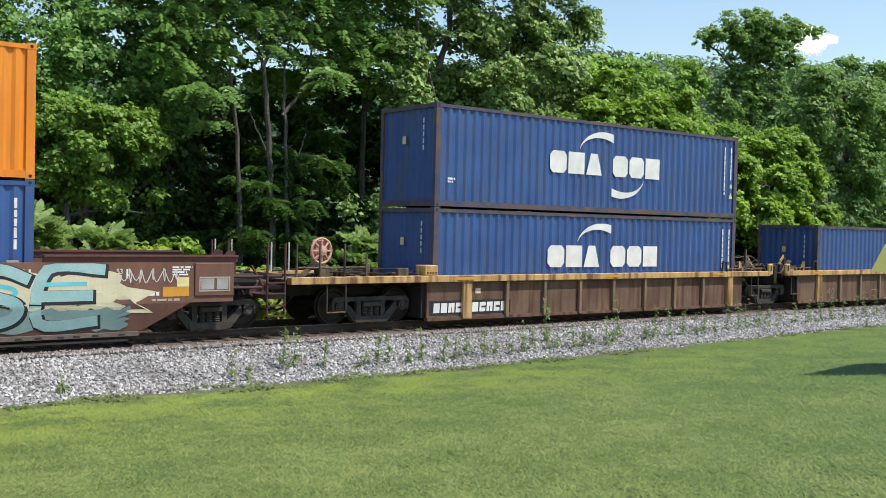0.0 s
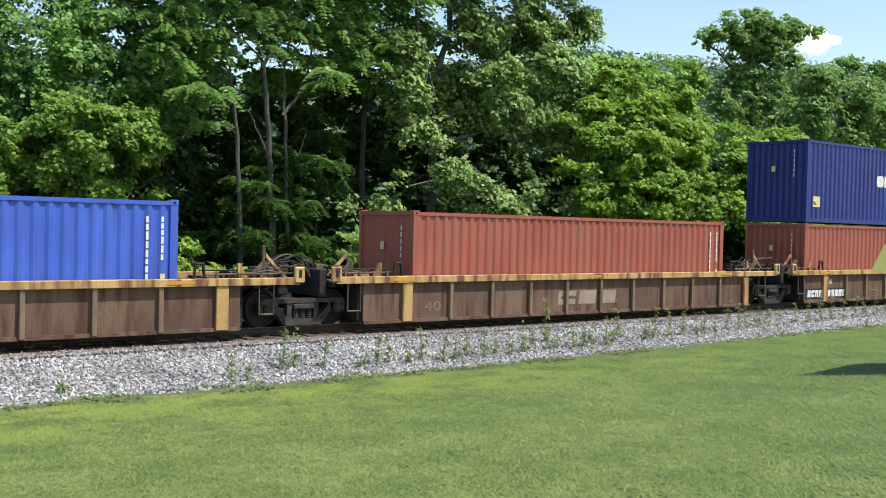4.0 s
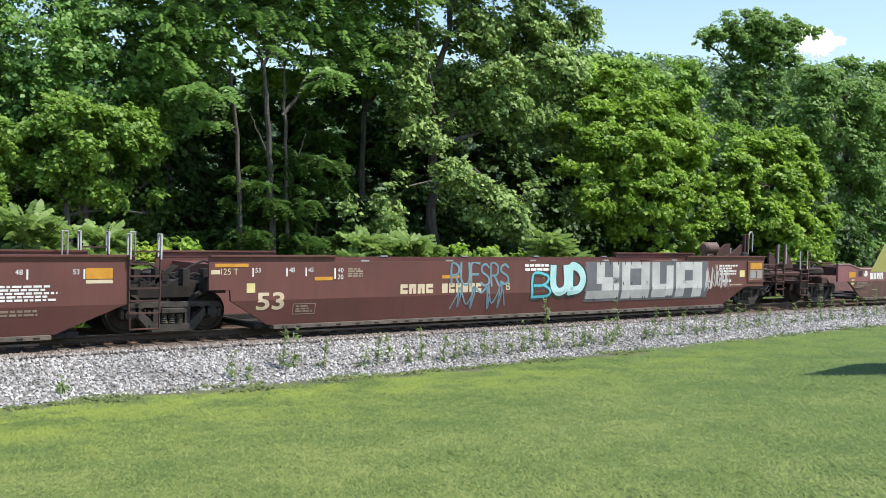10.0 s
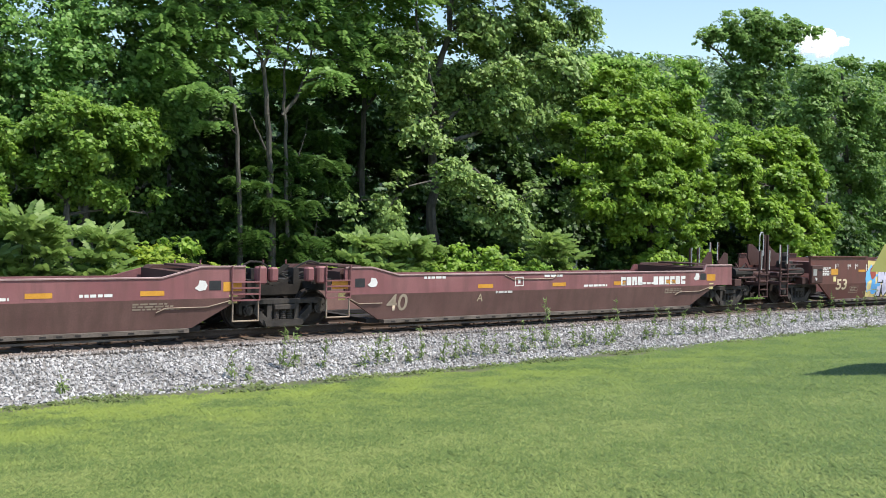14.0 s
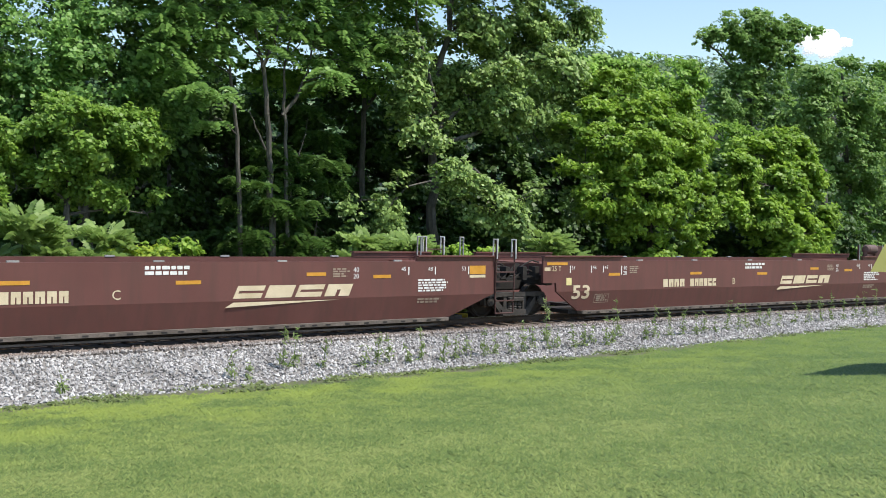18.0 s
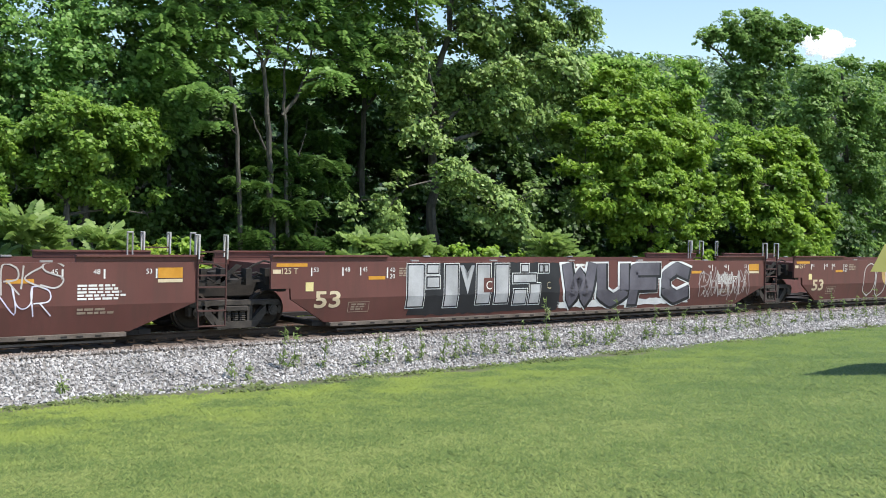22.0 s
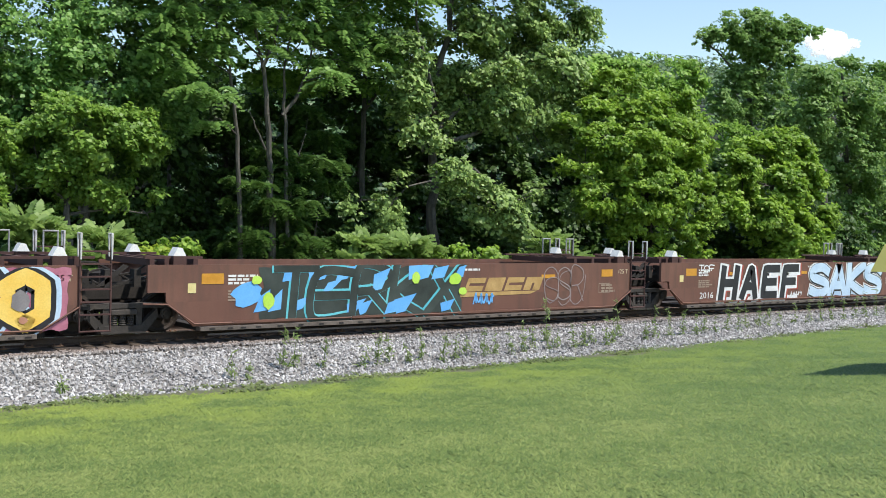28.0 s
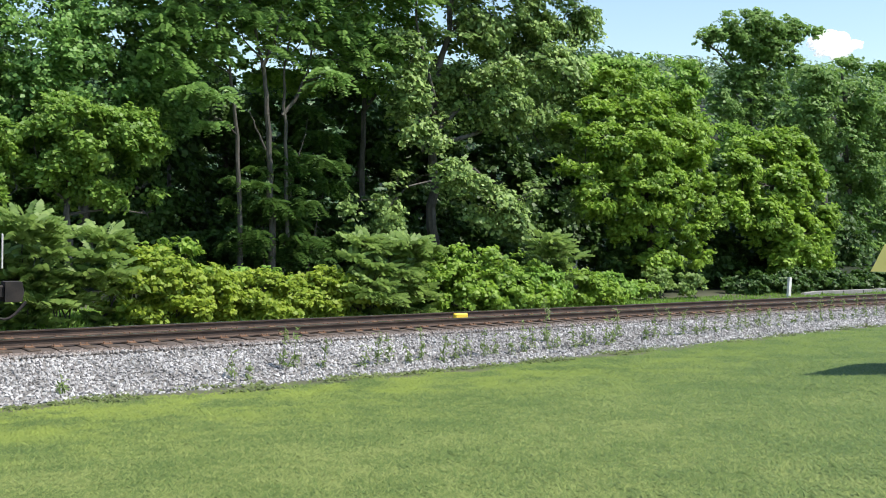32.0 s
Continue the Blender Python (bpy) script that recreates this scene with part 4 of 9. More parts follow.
    broadleaf(23, "crowded woodland tree behind the first row, leaves darkened for shade", g2,
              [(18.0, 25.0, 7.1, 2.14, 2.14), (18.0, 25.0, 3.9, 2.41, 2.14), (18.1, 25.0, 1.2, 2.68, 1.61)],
              [(0.240, [(17.98, 25.0, 0.12), (18.01, 25.0, 4.67), (17.77, 25.0, 7.05)])], 15000, 0.300, M_LEAF_SHADE, sprig=0.7, deep=0.7)
    broadleaf(24, "crowded woodland tree behind the first row, leaves darkened for shade", g2,
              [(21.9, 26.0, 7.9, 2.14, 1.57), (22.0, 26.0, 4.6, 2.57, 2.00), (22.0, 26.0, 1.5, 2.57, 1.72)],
              [(0.240, [(22.12, 26.0, 0.05), (22.14, 26.0, 4.92), (21.87, 26.0, 7.89)])], 15000, 0.300, M_LEAF_SHADE, sprig=0.7, deep=0.7)
    broadleaf(25, "crowded woodland tree behind the first row, leaves darkened for shade", g2,
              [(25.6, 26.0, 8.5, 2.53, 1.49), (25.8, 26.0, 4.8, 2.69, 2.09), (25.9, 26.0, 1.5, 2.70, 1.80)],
              [(0.240, [(26.28, 26.0, 0.03), (26.29, 26.0, 5.15), (25.98, 26.0, 8.56)])], 15000, 0.300, M_LEAF_SHADE, sprig=0.7, deep=0.7)
    broadleaf(26, "crowded woodland tree behind the first row, leaves darkened for shade", g2,
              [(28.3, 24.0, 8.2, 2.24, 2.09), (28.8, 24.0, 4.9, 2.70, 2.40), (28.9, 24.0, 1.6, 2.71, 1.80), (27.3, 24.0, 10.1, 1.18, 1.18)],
              [(0.240, [(28.99, 24.0, 0.11), (28.99, 24.0, 5.23), (28.66, 24.0, 8.20)])], 15000, 0.300, M_LEAF_SHADE, sprig=0.7, deep=0.7)
    broadleaf(27, "crowded woodland tree behind the first row, leaves darkened for shade", g2,
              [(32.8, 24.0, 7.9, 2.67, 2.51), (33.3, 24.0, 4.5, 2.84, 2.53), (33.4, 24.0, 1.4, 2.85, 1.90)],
              [(0.240, [(32.83, 24.0, 0.10), (32.83, 24.0, 5.44), (32.48, 24.0, 7.92)])], 18000, 0.300, M_LEAF_SHADE, sprig=0.7, deep=0.7)
    broadleaf(28, "crowded woodland tree behind the first row, leaves darkened for shade", g2,
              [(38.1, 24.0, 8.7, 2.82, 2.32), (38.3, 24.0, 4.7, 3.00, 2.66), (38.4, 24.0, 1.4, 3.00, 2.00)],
              [(0.240, [(38.32, 24.0, 0.07), (38.31, 24.0, 5.74), (37.90, 24.0, 8.69)])], 18000, 0.300, M_LEAF_SHADE, sprig=0.7, deep=0.7)
    broadleaf(29, "crowded woodland tree behind the first row, leaves darkened for shade", g2,
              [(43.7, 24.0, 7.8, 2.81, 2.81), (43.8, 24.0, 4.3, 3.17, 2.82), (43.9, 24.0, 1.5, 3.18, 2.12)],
              [(0.240, [(43.74, 24.0, 0.05), (43.71, 24.0, 6.03), (43.30, 24.0, 7.75)])], 18000, 0.300, M_LEAF_SHADE, sprig=0.7, deep=0.7)
    broadleaf(30, "crowded woodland tree behind the first row, leaves darkened for shade", g2,
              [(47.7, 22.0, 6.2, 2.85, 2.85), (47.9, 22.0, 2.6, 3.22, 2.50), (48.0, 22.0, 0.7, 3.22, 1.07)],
              [(0.240, [(47.47, 22.0, 0.12), (47.43, 22.0, 6.17), (47.06, 22.0, 6.15)])], 14000, 0.300, M_LEAF_SHADE, sprig=0.7, deep=0.7)
    broadleaf(31, "crowded woodland tree behind the first row, leaves darkened for shade", g2,
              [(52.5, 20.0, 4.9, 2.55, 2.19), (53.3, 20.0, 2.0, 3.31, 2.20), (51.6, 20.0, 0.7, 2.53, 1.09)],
              [(0.240, [(54.06, 20.0, 0.18), (53.99, 20.0, 6.46), (53.65, 20.0, 4.98)])], 14000, 0.300, M_LEAF_SHADE, sprig=0.7, deep=0.7)
    broadleaf(32, "crowded woodland tree behind the first row, leaves darkened for shade", g2,
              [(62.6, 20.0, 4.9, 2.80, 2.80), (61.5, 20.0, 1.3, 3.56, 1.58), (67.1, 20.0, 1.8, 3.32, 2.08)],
              [(0.240, [(66.86, 20.0, 0.12), (66.74, 20.0, 7.16), (66.34, 20.0, 5.08)])], 14000, 0.300, M_LEAF_SHADE, sprig=0.7, deep=0.7)
    broadleaf(33, "crowded woodland tree behind the first row, leaves darkened for shade", g2,
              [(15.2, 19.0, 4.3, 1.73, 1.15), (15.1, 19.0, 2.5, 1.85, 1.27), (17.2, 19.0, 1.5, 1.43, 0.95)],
              [(0.240, [(15.03, 19.0, 0.41), (15.06, 19.0, 4.32), (14.89, 19.0, 4.31)])], 16000, 0.240, M_LEAF_SHADE, sprig=0.7, deep=0.7)


def build_understory():
    """Saplings, shade put into their leaf colour, filling the wood's edge behind the trackside bushes."""
    rng = random.Random(44)
    for i in range(18):
        x = 6.0 + 2.9 * i
        y = 19.0 + rng.uniform(-0.6, 1.2) - (5.5 if x > 36 else 0.0)
        h = rng.uniform(1.5, 2.6)
        shrub(200 + i, "green sapling at the wood's edge, leaves darkened for shade", y, [(x, h * 0.45 - 0.4, 1.6, h * 0.6), (x + rng.uniform(-1, 1), h * 0.9, 1.3, h * 0.5), (x + 1.4, h * 0.4 - 0.3, 1.4, h * 0.5)], M_LEAF_SHADE, 6000, 0.15 + 0.002 * x, clump=0.38, name="sapling", group="saplings at the wood's edge")


def build_shrubs():
    for q in range(5, 11):
        x = 31.5 + 2.35 * q
        shrub(300 + q, "low brambles under the overhanging trees, leaves darkened for shade", 9.6, [(x, -0.25, 1.3, 0.45 + 0.2 * ((q * 5) % 3) / 2), (x + 1.0, -0.2, 1.1, 0.5)], M_LEAF_SHADE, 3800, 0.17, group="brambles under the trees")
    shrub(31, "pale green sumac thicket with long leaflets", 6.5, [(8.6, 1.0, 1.7, 1.1), (7.4, 1.3, 1.2, 0.8), (7.3, 0.1, 1.3, 0.7), (9.7, 0.1, 1.4, 0.8), (8.3, 0.2, 1.4, 0.8)], M_LEAF_BLUE, 13300, 0.17, 1.5, near=4.9, frond=0.62)
    shrub(32, "bright yellow-green bush beside the track", 6, [(10.6, 0.5, 1.2, 0.9), (12.0, 0.1, 1.1, 0.7), (11.1, -0.1, 1.4, 0.6), (9.8, 1.3, 0.5, 0.5)], M_LEAF_YELLOW, 12350, 0.128, near=4.9)
    shrub(33, "yellow-green brambles beside the track", 6, [(13.9, 0.0, 1.0, 0.7), (15.3, -0.1, 1.0, 0.6), (16.1, 0.2, 0.7, 0.6), (14.7, -0.3, 1.2, 0.4)], M_LEAF_YELLOW, 10450, 0.119, near=4.9)
    shrub(34, "pale green sumac bush with long leaflets", 6.5, [(18.8, 0.8, 1.5, 1.0), (17.9, 1.3, 0.9, 0.5), (19.7, 1.5, 0.8, 0.4), (17.5, 0.0, 1.1, 0.6), (19.2, -0.1, 1.5, 0.7)], M_LEAF_BLUE, 13300, 0.17, 1.5, near=4.9, frond=0.62)
    shrub(35, "leafy green bush beside the track", 6.5, [(21.4, 0.6, 1.2, 0.9), (23.2, 0.7, 1.0, 1.0), (24.8, 0.3, 1.3, 0.9), (26.3, 0.1, 1.0, 0.7), (21.9, -0.1, 1.6, 0.6), (24.3, -0.2, 1.7, 0.6)], M_LEAF_BRIGHT, 15200, 0.145, near=4.9)
    shrub(36, "single tall sumac sprout", 7, [(26.6, 1.6, 0.7, 0.5), (27.2, 1.0, 0.7, 0.4)], M_LEAF_BLUE, 2280, 0.187, 1.5, near=4.9, frond=0.62)
    filler = [
        (60, 5.2, M_LEAF_BLUE, [(5.6, 0.9, 1.3, 1.2), (6.6, 0.2, 1.2, 0.8)], 0.62), (61, 5.0, M_LEAF_BRIGHT, [(9.9, 0.5, 1.0, 1.0), (10.9, 0.9, 0.8, 0.7)], 0),
        (62, 5.2, M_LEAF_YELLOW, [(11.9, 0.2, 0.9, 0.8), (12.9, 0.0, 1.0, 0.7)], 0), (63, 5.6, M_LEAF_MID, [(13.6, 0.1, 1.1, 0.7), (15.0, 0.0, 1.0, 0.6)], 0),
        (64, 4.6, M_LEAF_YELLOW, [(15.5, 0.1, 0.9, 0.7), (16.5, -0.1, 0.8, 0.6)], 0), (65, 4.6, M_LEAF_BLUE, [(17.0, 0.5, 1.0, 0.9), (18.0, 0.0, 1.0, 0.6)], 0.6),
        (66, 5.3, M_LEAF_BRIGHT, [(19.9, 0.2, 1.0, 0.8), (20.6, 0.6, 1.0, 0.7)], 0), (67, 4.7, M_LEAF_MID, [(22.6, -0.1, 1.0, 0.7), (24.0, 0.2, 1.0, 0.7)], 0),
        (68, 5.6, M_LEAF_BLUE, [(25.0, 0.5, 0.9, 0.8)], 0.55), (69, 5.2, M_LEAF_BRIGHT, [(26.4, 0.1, 0.9, 0.6), (27.8, -0.1, 0.9, 0.5)], 0), (70, 6.5, M_LEAF_MID, [(29.6, 0.0, 1.0, 0.5)], 0),
    ]
    for s, y, mat, blobs, frond in filler:
        shrub(s, "feathery pale sumac bush beside the track" if frond else "leafy green bush crowding the far rail", y, blobs, mat, 7000, 0.14, frond=frond)
    for s, x, y, h in ((37, 35.6, 9, 0.6), (38, 37.8, 9, 0.5), (39, 31.5, 8, 0.35), (40, 33.5, 8, 0.3)):
        shrub(s, "small roadside bush of pale leaves", y, [(x, h * 0.5 - 0.4, 0.8, h)], M_LEAF_BLUE if s < 39 else M_LEAF_BRIGHT, 900, 0.16)


def build_weeds():
    """Tall weeds standing in the ballast, each one a stem with side leaves."""
    rng = np.random.default_rng(8)
    for i, (x, dy, h) in enumerate(WEEDS):
        y, h = toe_y(x) + dy, h * 1.25
        z = ballast_height(x, y) - 0.02
        root = thing("weed", pose(x, y, z), "tall thin green weed growing in the ballast", "weed", "weeds in the ballast")
        bm = bmesh.new()
        lean = rng.normal(0, 0.05, 2)
        limb(bm, [(0, 0, 0), (lean[0] * 0.4, lean[1] * 0.4, h * 0.5), (lean[0], lean[1], h)], 0.008, 0.003, 4)
        part("stem", bm, M_WEED, root)
        n = int(38 * h)
        f = rng.random(n) * 0.95
        C = np.stack([lean[0] * f + rng.normal(0, 0.035, n), lean[1] * f + rng.normal(0, 0.035, n), h * f, np.full(n, 0.03 + 0.05 * (1 - f))], 1)
        V, F = leaves(rng, C, n * 2, 0.045, up=0.3, long=2.6)
        ob = new("leaves", leafy_mesh("leaves", V, F, M_WEED))
        ob.parent = root


def build_verge():
    """Rank grass and low weeds on the far side of the track."""
    rng = np.random.default_rng(21)
    n = 52000
    x = -2 + 92 * rng.random(n) ** 1.2
    y = 3.5 + 5.5 * rng.random(n) ** 1.3
    z = np.array([ground_z(p, q) for p, q in zip(x, y)])
    tuft = np.array([noise.noise((p * 0.7, q * 0.7, 8.0)) for p, q in zip(x, y)])
    h = (0.10 + 0.20 * rng.random(n)) * (1 + 0.8 * tuft) * np.interp(x, (20, 40), (1.0, 0.5))
    th = rng.random(n) * 6.283
    w = 0.018 + 0.02 * rng.random(n)
    dx, dy = np.cos(th), np.sin(th)
    lx, ly = rng.normal(0, 0.4, n) * h, rng.normal(0, 0.4, n) * h
    V = np.stack([np.stack([x - dx * w, y - dy * w, z - 0.02], 1), np.stack([x + dx * w, y + dy * w, z - 0.02], 1), np.stack([x + lx, y + ly, z + h], 1)], 1)
    ob = new("verge_grass", leafy_mesh("verge_grass", V.reshape(-1, 3), np.arange(3 * n).reshape(n, 3), M_LEAF_MID))
    tagged(ob, "rank green grass and weeds along the far rail", "grass", kind="stuff")


WEEDS = [(5.2, 0.25, 0.35), (8.3, 0.3, 0.45), (8.6, 0.2, 0.3)] + [(9.55, 0.6, 0.75), (9.85, 0.75, 0.65), (10.4, 0.55, 0.5)] + [(11.2 + 0.42 * i, 0.35 + 0.25 * ((i * 7) % 5) / 5, 0.38 + 0.3 * ((i * 5) % 7) / 7) for i in range(20)] + [(17.1, 0.9, 0.95), (19.8, 0.9, 0.85)] + [(20.4 + 0.55 * i, 0.5 + 0.2 * ((i * 3) % 4) / 4, 0.45 + 0.35 * ((i * 5) % 6) / 6) for i in range(13)] + [(28.0 + 0.75 * i, 0.6, 0.6 + 0.3 * ((i * 5) % 4) / 4) for i in range(9)]


def build_grass():
    """Blades over the lawn that the eye can tell apart, thinning with distance."""
    rng = np.random.default_rng(9)
    n = 400000
    r = 5.8 + 36 * rng.random(n) ** 1.5
    a = 0.65864 + rng.uniform(-0.47, 0.47, n)
    x, y = r * np.sin(a), -20.9 + r * np.cos(a)
    ty = np.array([toe_y(v) for v in np.linspace(-5, 60, 400)])
    edge = np.interp(x, np.linspace(-5, 60, 400), ty)
    ragged = np.array([noise.noise((p * 0.9, q * 0.9, 5.0)) for p, q in zip(x, y)])
    keep = y < edge - np.interp(x, (12, 26), (1.10, 0.55)) + 1.1 * ragged + 0.6 * rng.random(n) ** 3
    x, y, r = x[keep], y[keep], r[keep]
    n = len(x)
    z = np.array([ground_z(p, q) for p, q in zip(x, y)])
    tuft = np.array([noise.noise((p * 1.1, q * 1.1, 4.0)) + 0.8 * noise.noise((p * 4.5, q * 4.5, 7.0)) for p, q in zip(x, y)])
    th = 0.927 - 1.571 + rng.uniform(-1.4, 1.4, n)
    w = 0.0055 + 0.0008 * r
    long = (0.030 + 0.030 * rng.random(n)) * (1 + 0.4 * tuft) * (1 + 0.02 * r)
    dx, dy = np.cos(th), np.sin(th)
    lx, ly = -dy * long + dx * rng.normal(0, 0.008, n), dx * long + dy * rng.normal(0, 0.008, n)
    lift = long * (0.12 + 0.55 * rng.random(n) ** 2)
    V = np.stack([np.stack([x - dx * w, y - dy * w, z + 0.002], 1), np.stack([x + dx * w, y + dy * w, z + 0.002], 1), np.stack([x + lx, y + ly, z + lift], 1)], 1)
    down = np.cross(V[:, 1] - V[:, 0], V[:, 2] - V[:, 0])[:, 2] < 0
    V[down] = V[down][:, ::-1]
    me = leafy_mesh("grass", V.reshape(-1, 3), np.arange(3 * n).reshape(n, 3), M_BLADE)
    N = np.repeat(rng.normal(size=(n, 3)) * 0.12 + np.array((0, 0, 1.0)), 3, axis=0)
    N /= np.linalg.norm(N, axis=1)[:, None]
    me.normals_split_custom_set_from_vertices(N.tolist())
    ob = new("grass", me)
    tagged(ob, "short mown summer grass with yellow-green clover patches", "grass", kind="stuff")


def build_edge_weeds():
    """Low creeping weeds and uncut tufts in the bare strip between the stones and the mown grass."""
    rng = np.random.default_rng(17)
    n = 5200
    x = 3.0 + 48 * rng.random(n) ** 1.3
    y = np.array([toe_y(v) for v in x]) + 0.10 - np.interp(x, (12, 26), (1.25, 0.75)) * rng.random(n)
    patchy = np.array([noise.noise((p * 0.8, q * 1.6, 2.0)) for p, q in zip(x, y)])
    x, y = x[patchy > 0.08], y[patchy > 0.08]
    z = np.array([ground_z(p, q) for p, q in zip(x, y)])
    C = np.stack([x, y, z + 0.015, 0.02 + 0.04 * rng.random(len(x))], 1)
    V, F = leaves(rng, C, 9000, 0.042, up=0.8, long=1.6)
    ob = new("edge_weeds", leafy_mesh("edge_weeds", V, F, M_EDGE_WEED))
    tagged(ob, "low dark weeds creeping along the foot of the ballast", "weeds", kind="stuff")


def build_far_woods():
    """The wooded hill far behind, as leafy crowns on the rising ground."""
    rng = np.random.default_rng(10)
    cl = []
    while len(cl) < 3800:
        x, y = rng.uniform(15, 520), rng.uniform(50, 420)
        if not 0.05 < math.atan2(x, y + 20.9) < 1.25:
            continue
        r = rng.uniform(2.2, 4.6)
        cl.append((x, y, ground_z(x, y) + rng.uniform(1.0, 7.0), r))
    V, F = leaves(rng, cl, 165000, 1.2, up=0.7)
    ob = new("far_woods", leafy_mesh("far_woods", V, F, M_LEAF_FAR))
    tagged(ob, "hazy wooded hillside beyond the railway", "woods", kind="stuff")


def build_trackside():
    post = thing("marker_post", pose(43.55, 7.5, ground_z(43.55, 7.5)), "white-painted marker post leaning beside the track", "marker post")
    bm = bmesh.new()
    prism(bm, [(-0.10, -0.1), (0.10, -0.1), (0.16, 0.98), (-0.04, 0.98)], -0.06, 0.06)
    part("post", bm, M_WHITE, post)
    wall = thing("concrete_barrier", pose(50.0, 8.2, -0.84), "low grey concrete barrier beyond the track", "barrier")
    bm = bmesh.new()
    prism(bm, [(-4.2, 0), (9.0, 0), (9.0, 0.27), (-3.0, 0.25), (-4.0, 0.18)], -0.15, 0.15)
    part("barrier_body", bm, M_CONCRETE, wall)
    for k in range(6):
        part("joint_strip", box(bmesh.new(), -2.6 + 2.0 * k, -2.54 + 2.0 * k, -0.16, -0.15, 0.02, 0.24), M_DARK, wall)
    cab = thing("utility_cabinet", pose(55.6, 9.2, ground_z(57, 9.5)), "low dark utility cabinet beyond the track", "cabinet")
    part("cabinet_body", box(bmesh.new(), 0.0, 2.4, 0.0, 0.7, -0.05, 0.40, 0.03), M_DARK, cab)
    part("cabinet_lid", box(bmesh.new(), -0.04, 2.44, -0.04, 0.74, 0.40, 0.45, 0.01), M_DARK, cab)


def build_parasol():
    """A large yellow garden parasol on the lawn; one corner of it hangs into view and shades the grass."""
    corner, e1, e2 = Vector((17.47, -11.19, 1.66)), Vector((0.98, 0.15, 0)) * 3.0, Vector((0.70, -0.70, 0)) * 3.0
    mid = corner + (e1 + e2) / 2
    gz = ground_z(mid.x, mid.y)
    root = thing("garden_parasol", pose(mid.x, mid.y, gz), "large yellow canvas parasol standing on the lawn", "parasol")
    low = [corner - mid, corner + e1 - mid, corner + e1 + e2 - mid, corner + e2 - mid]
    bm = bmesh.new()
    rings = []
    for f, h in ((1.0, 0.0), (0.885, 0.50), (0.45, 0.80), (0.04, 0.98), (0.04, 0.95), (0.44, 0.77), (0.87, 0.48), (0.985, 0.0)):
        rings.append([bm.verts.new((p.x * f, p.y * f, corner.z - gz + h)) for p in low])
    for s, t in zip(rings, rings[1:] + rings[:1]):
        for q in range(4):
            bm.faces.new((s[q], s[(q + 1) % 4], t[(q + 1) % 4], t[q]))
    bmesh.ops.recalc_face_normals(bm, faces=bm.faces)
    part("canopy", bm, M_CANOPY, root, "faded yellow canvas canopy")
    part("pole", rod(bmesh.new(), (0, 0, 0), (0, 0, 2.95), 0.025), M_GREY, root)
    bm = bmesh.new()
    lathe(bm, [(0.28, -0.03), (0.28, 0.05), (0.06, 0.10), (0.05, 0.3)], 16, Matrix.Identity(4))
    part("base", bm, M_IRON, root)
    for p in low:
        part("rib", rod(bmesh.new(), (0, 0, corner.z - gz + 0.9), (p.x * 0.86, p.y * 0.86, corner.z - gz + 0.46), 0.012, 6), M_GREY, root)


M_CONCRETE = material("weathered_concrete", [(0.20, 0.19, 0.18), (0.32, 0.31, 0.29)], 0.9, 0, 2, 30, 0.2, 0.12)
M_CANOPY = leaf_material("faded_yellow_canvas", (0.50, 0.47, 0.14), (0.60, 0.56, 0.20), 0.35)
M_CLOUD = leaf_material("glowing_white_cloud", (0.95, 0.95, 0.95), (0.97, 0.97, 0.97), 0.5)
# The cloud glows a little, standing in for bright sunlight on it.
M_CLOUD.node_tree.nodes["Principled BSDF"].inputs["Emission Color"].default_value = (0.95, 0.97, 1.0, 1)
M_CLOUD.node_tree.nodes["Principled BSDF"].inputs["Emission Strength"].default_value = 0.45


def build_cloud():
    """A fair-weather cloud far behind the woods: soft lobes in one body."""
    rng = random.Random(77)
    cl = thing("cloud", pose(1470, 900, 316), "small white summer cloud drifting behind the trees", "cloud")
    seeds = np.random.default_rng(77)
    puffs = [(rng.gauss(0, 17), rng.gauss(0, 10), rng.gauss(0, 9), rng.uniform(5, 11)) for _ in range(60)]
    V, F = leaves(seeds, puffs, 26000, 2.6)
    body = new("cloud_body", leafy_mesh("cloud_body", V, F, M_CLOUD))
    body.parent = cl
    return cl


CLOUD = build_cloud()
build_ground()
build_ballast()
build_track()
build_trackside()
build_parasol()
build_trees()
build_understory()
build_shrubs()
build_weeds()
build_edge_weeds()
build_verge()
build_far_woods()

# ---- the train ----
AXLE_Z = RAIL_TOP + 0.42
MOVERS = []


def text_mesh(body, height, width=None, bold=0.0):
    """Letters of Blender's own font as a flat mesh in the x-z plane, from the left foot."""
    cu = bpy.data.curves.new("letters", "FONT")
    cu.body, cu.size, cu.extrude, cu.offset = body, 1.0, 0.0, bold
    cu.resolution_u = 3
    ob = bpy.data.objects.new("letters", cu)
    me = bpy.data.meshes.new_from_object(ob)
    bpy.data.objects.remove(ob)
    bpy.data.curves.remove(cu)
    co = np.empty(len(me.vertices) * 3)
    me.vertices.foreach_get("co", co)
    co = co.reshape(-1, 3)
    lo, hi = co.min(0), co.max(0)
    k = height / (hi[1] - lo[1])
    kx = width / (hi[0] - lo[0]) if width else k
    out = np.stack([(co[:, 0] - lo[0]) * kx, np.zeros(len(co)), (co[:, 1] - lo[1]) * k], 1)
    me.vertices.foreach_set("co", out.ravel())
    me.update()
    return me


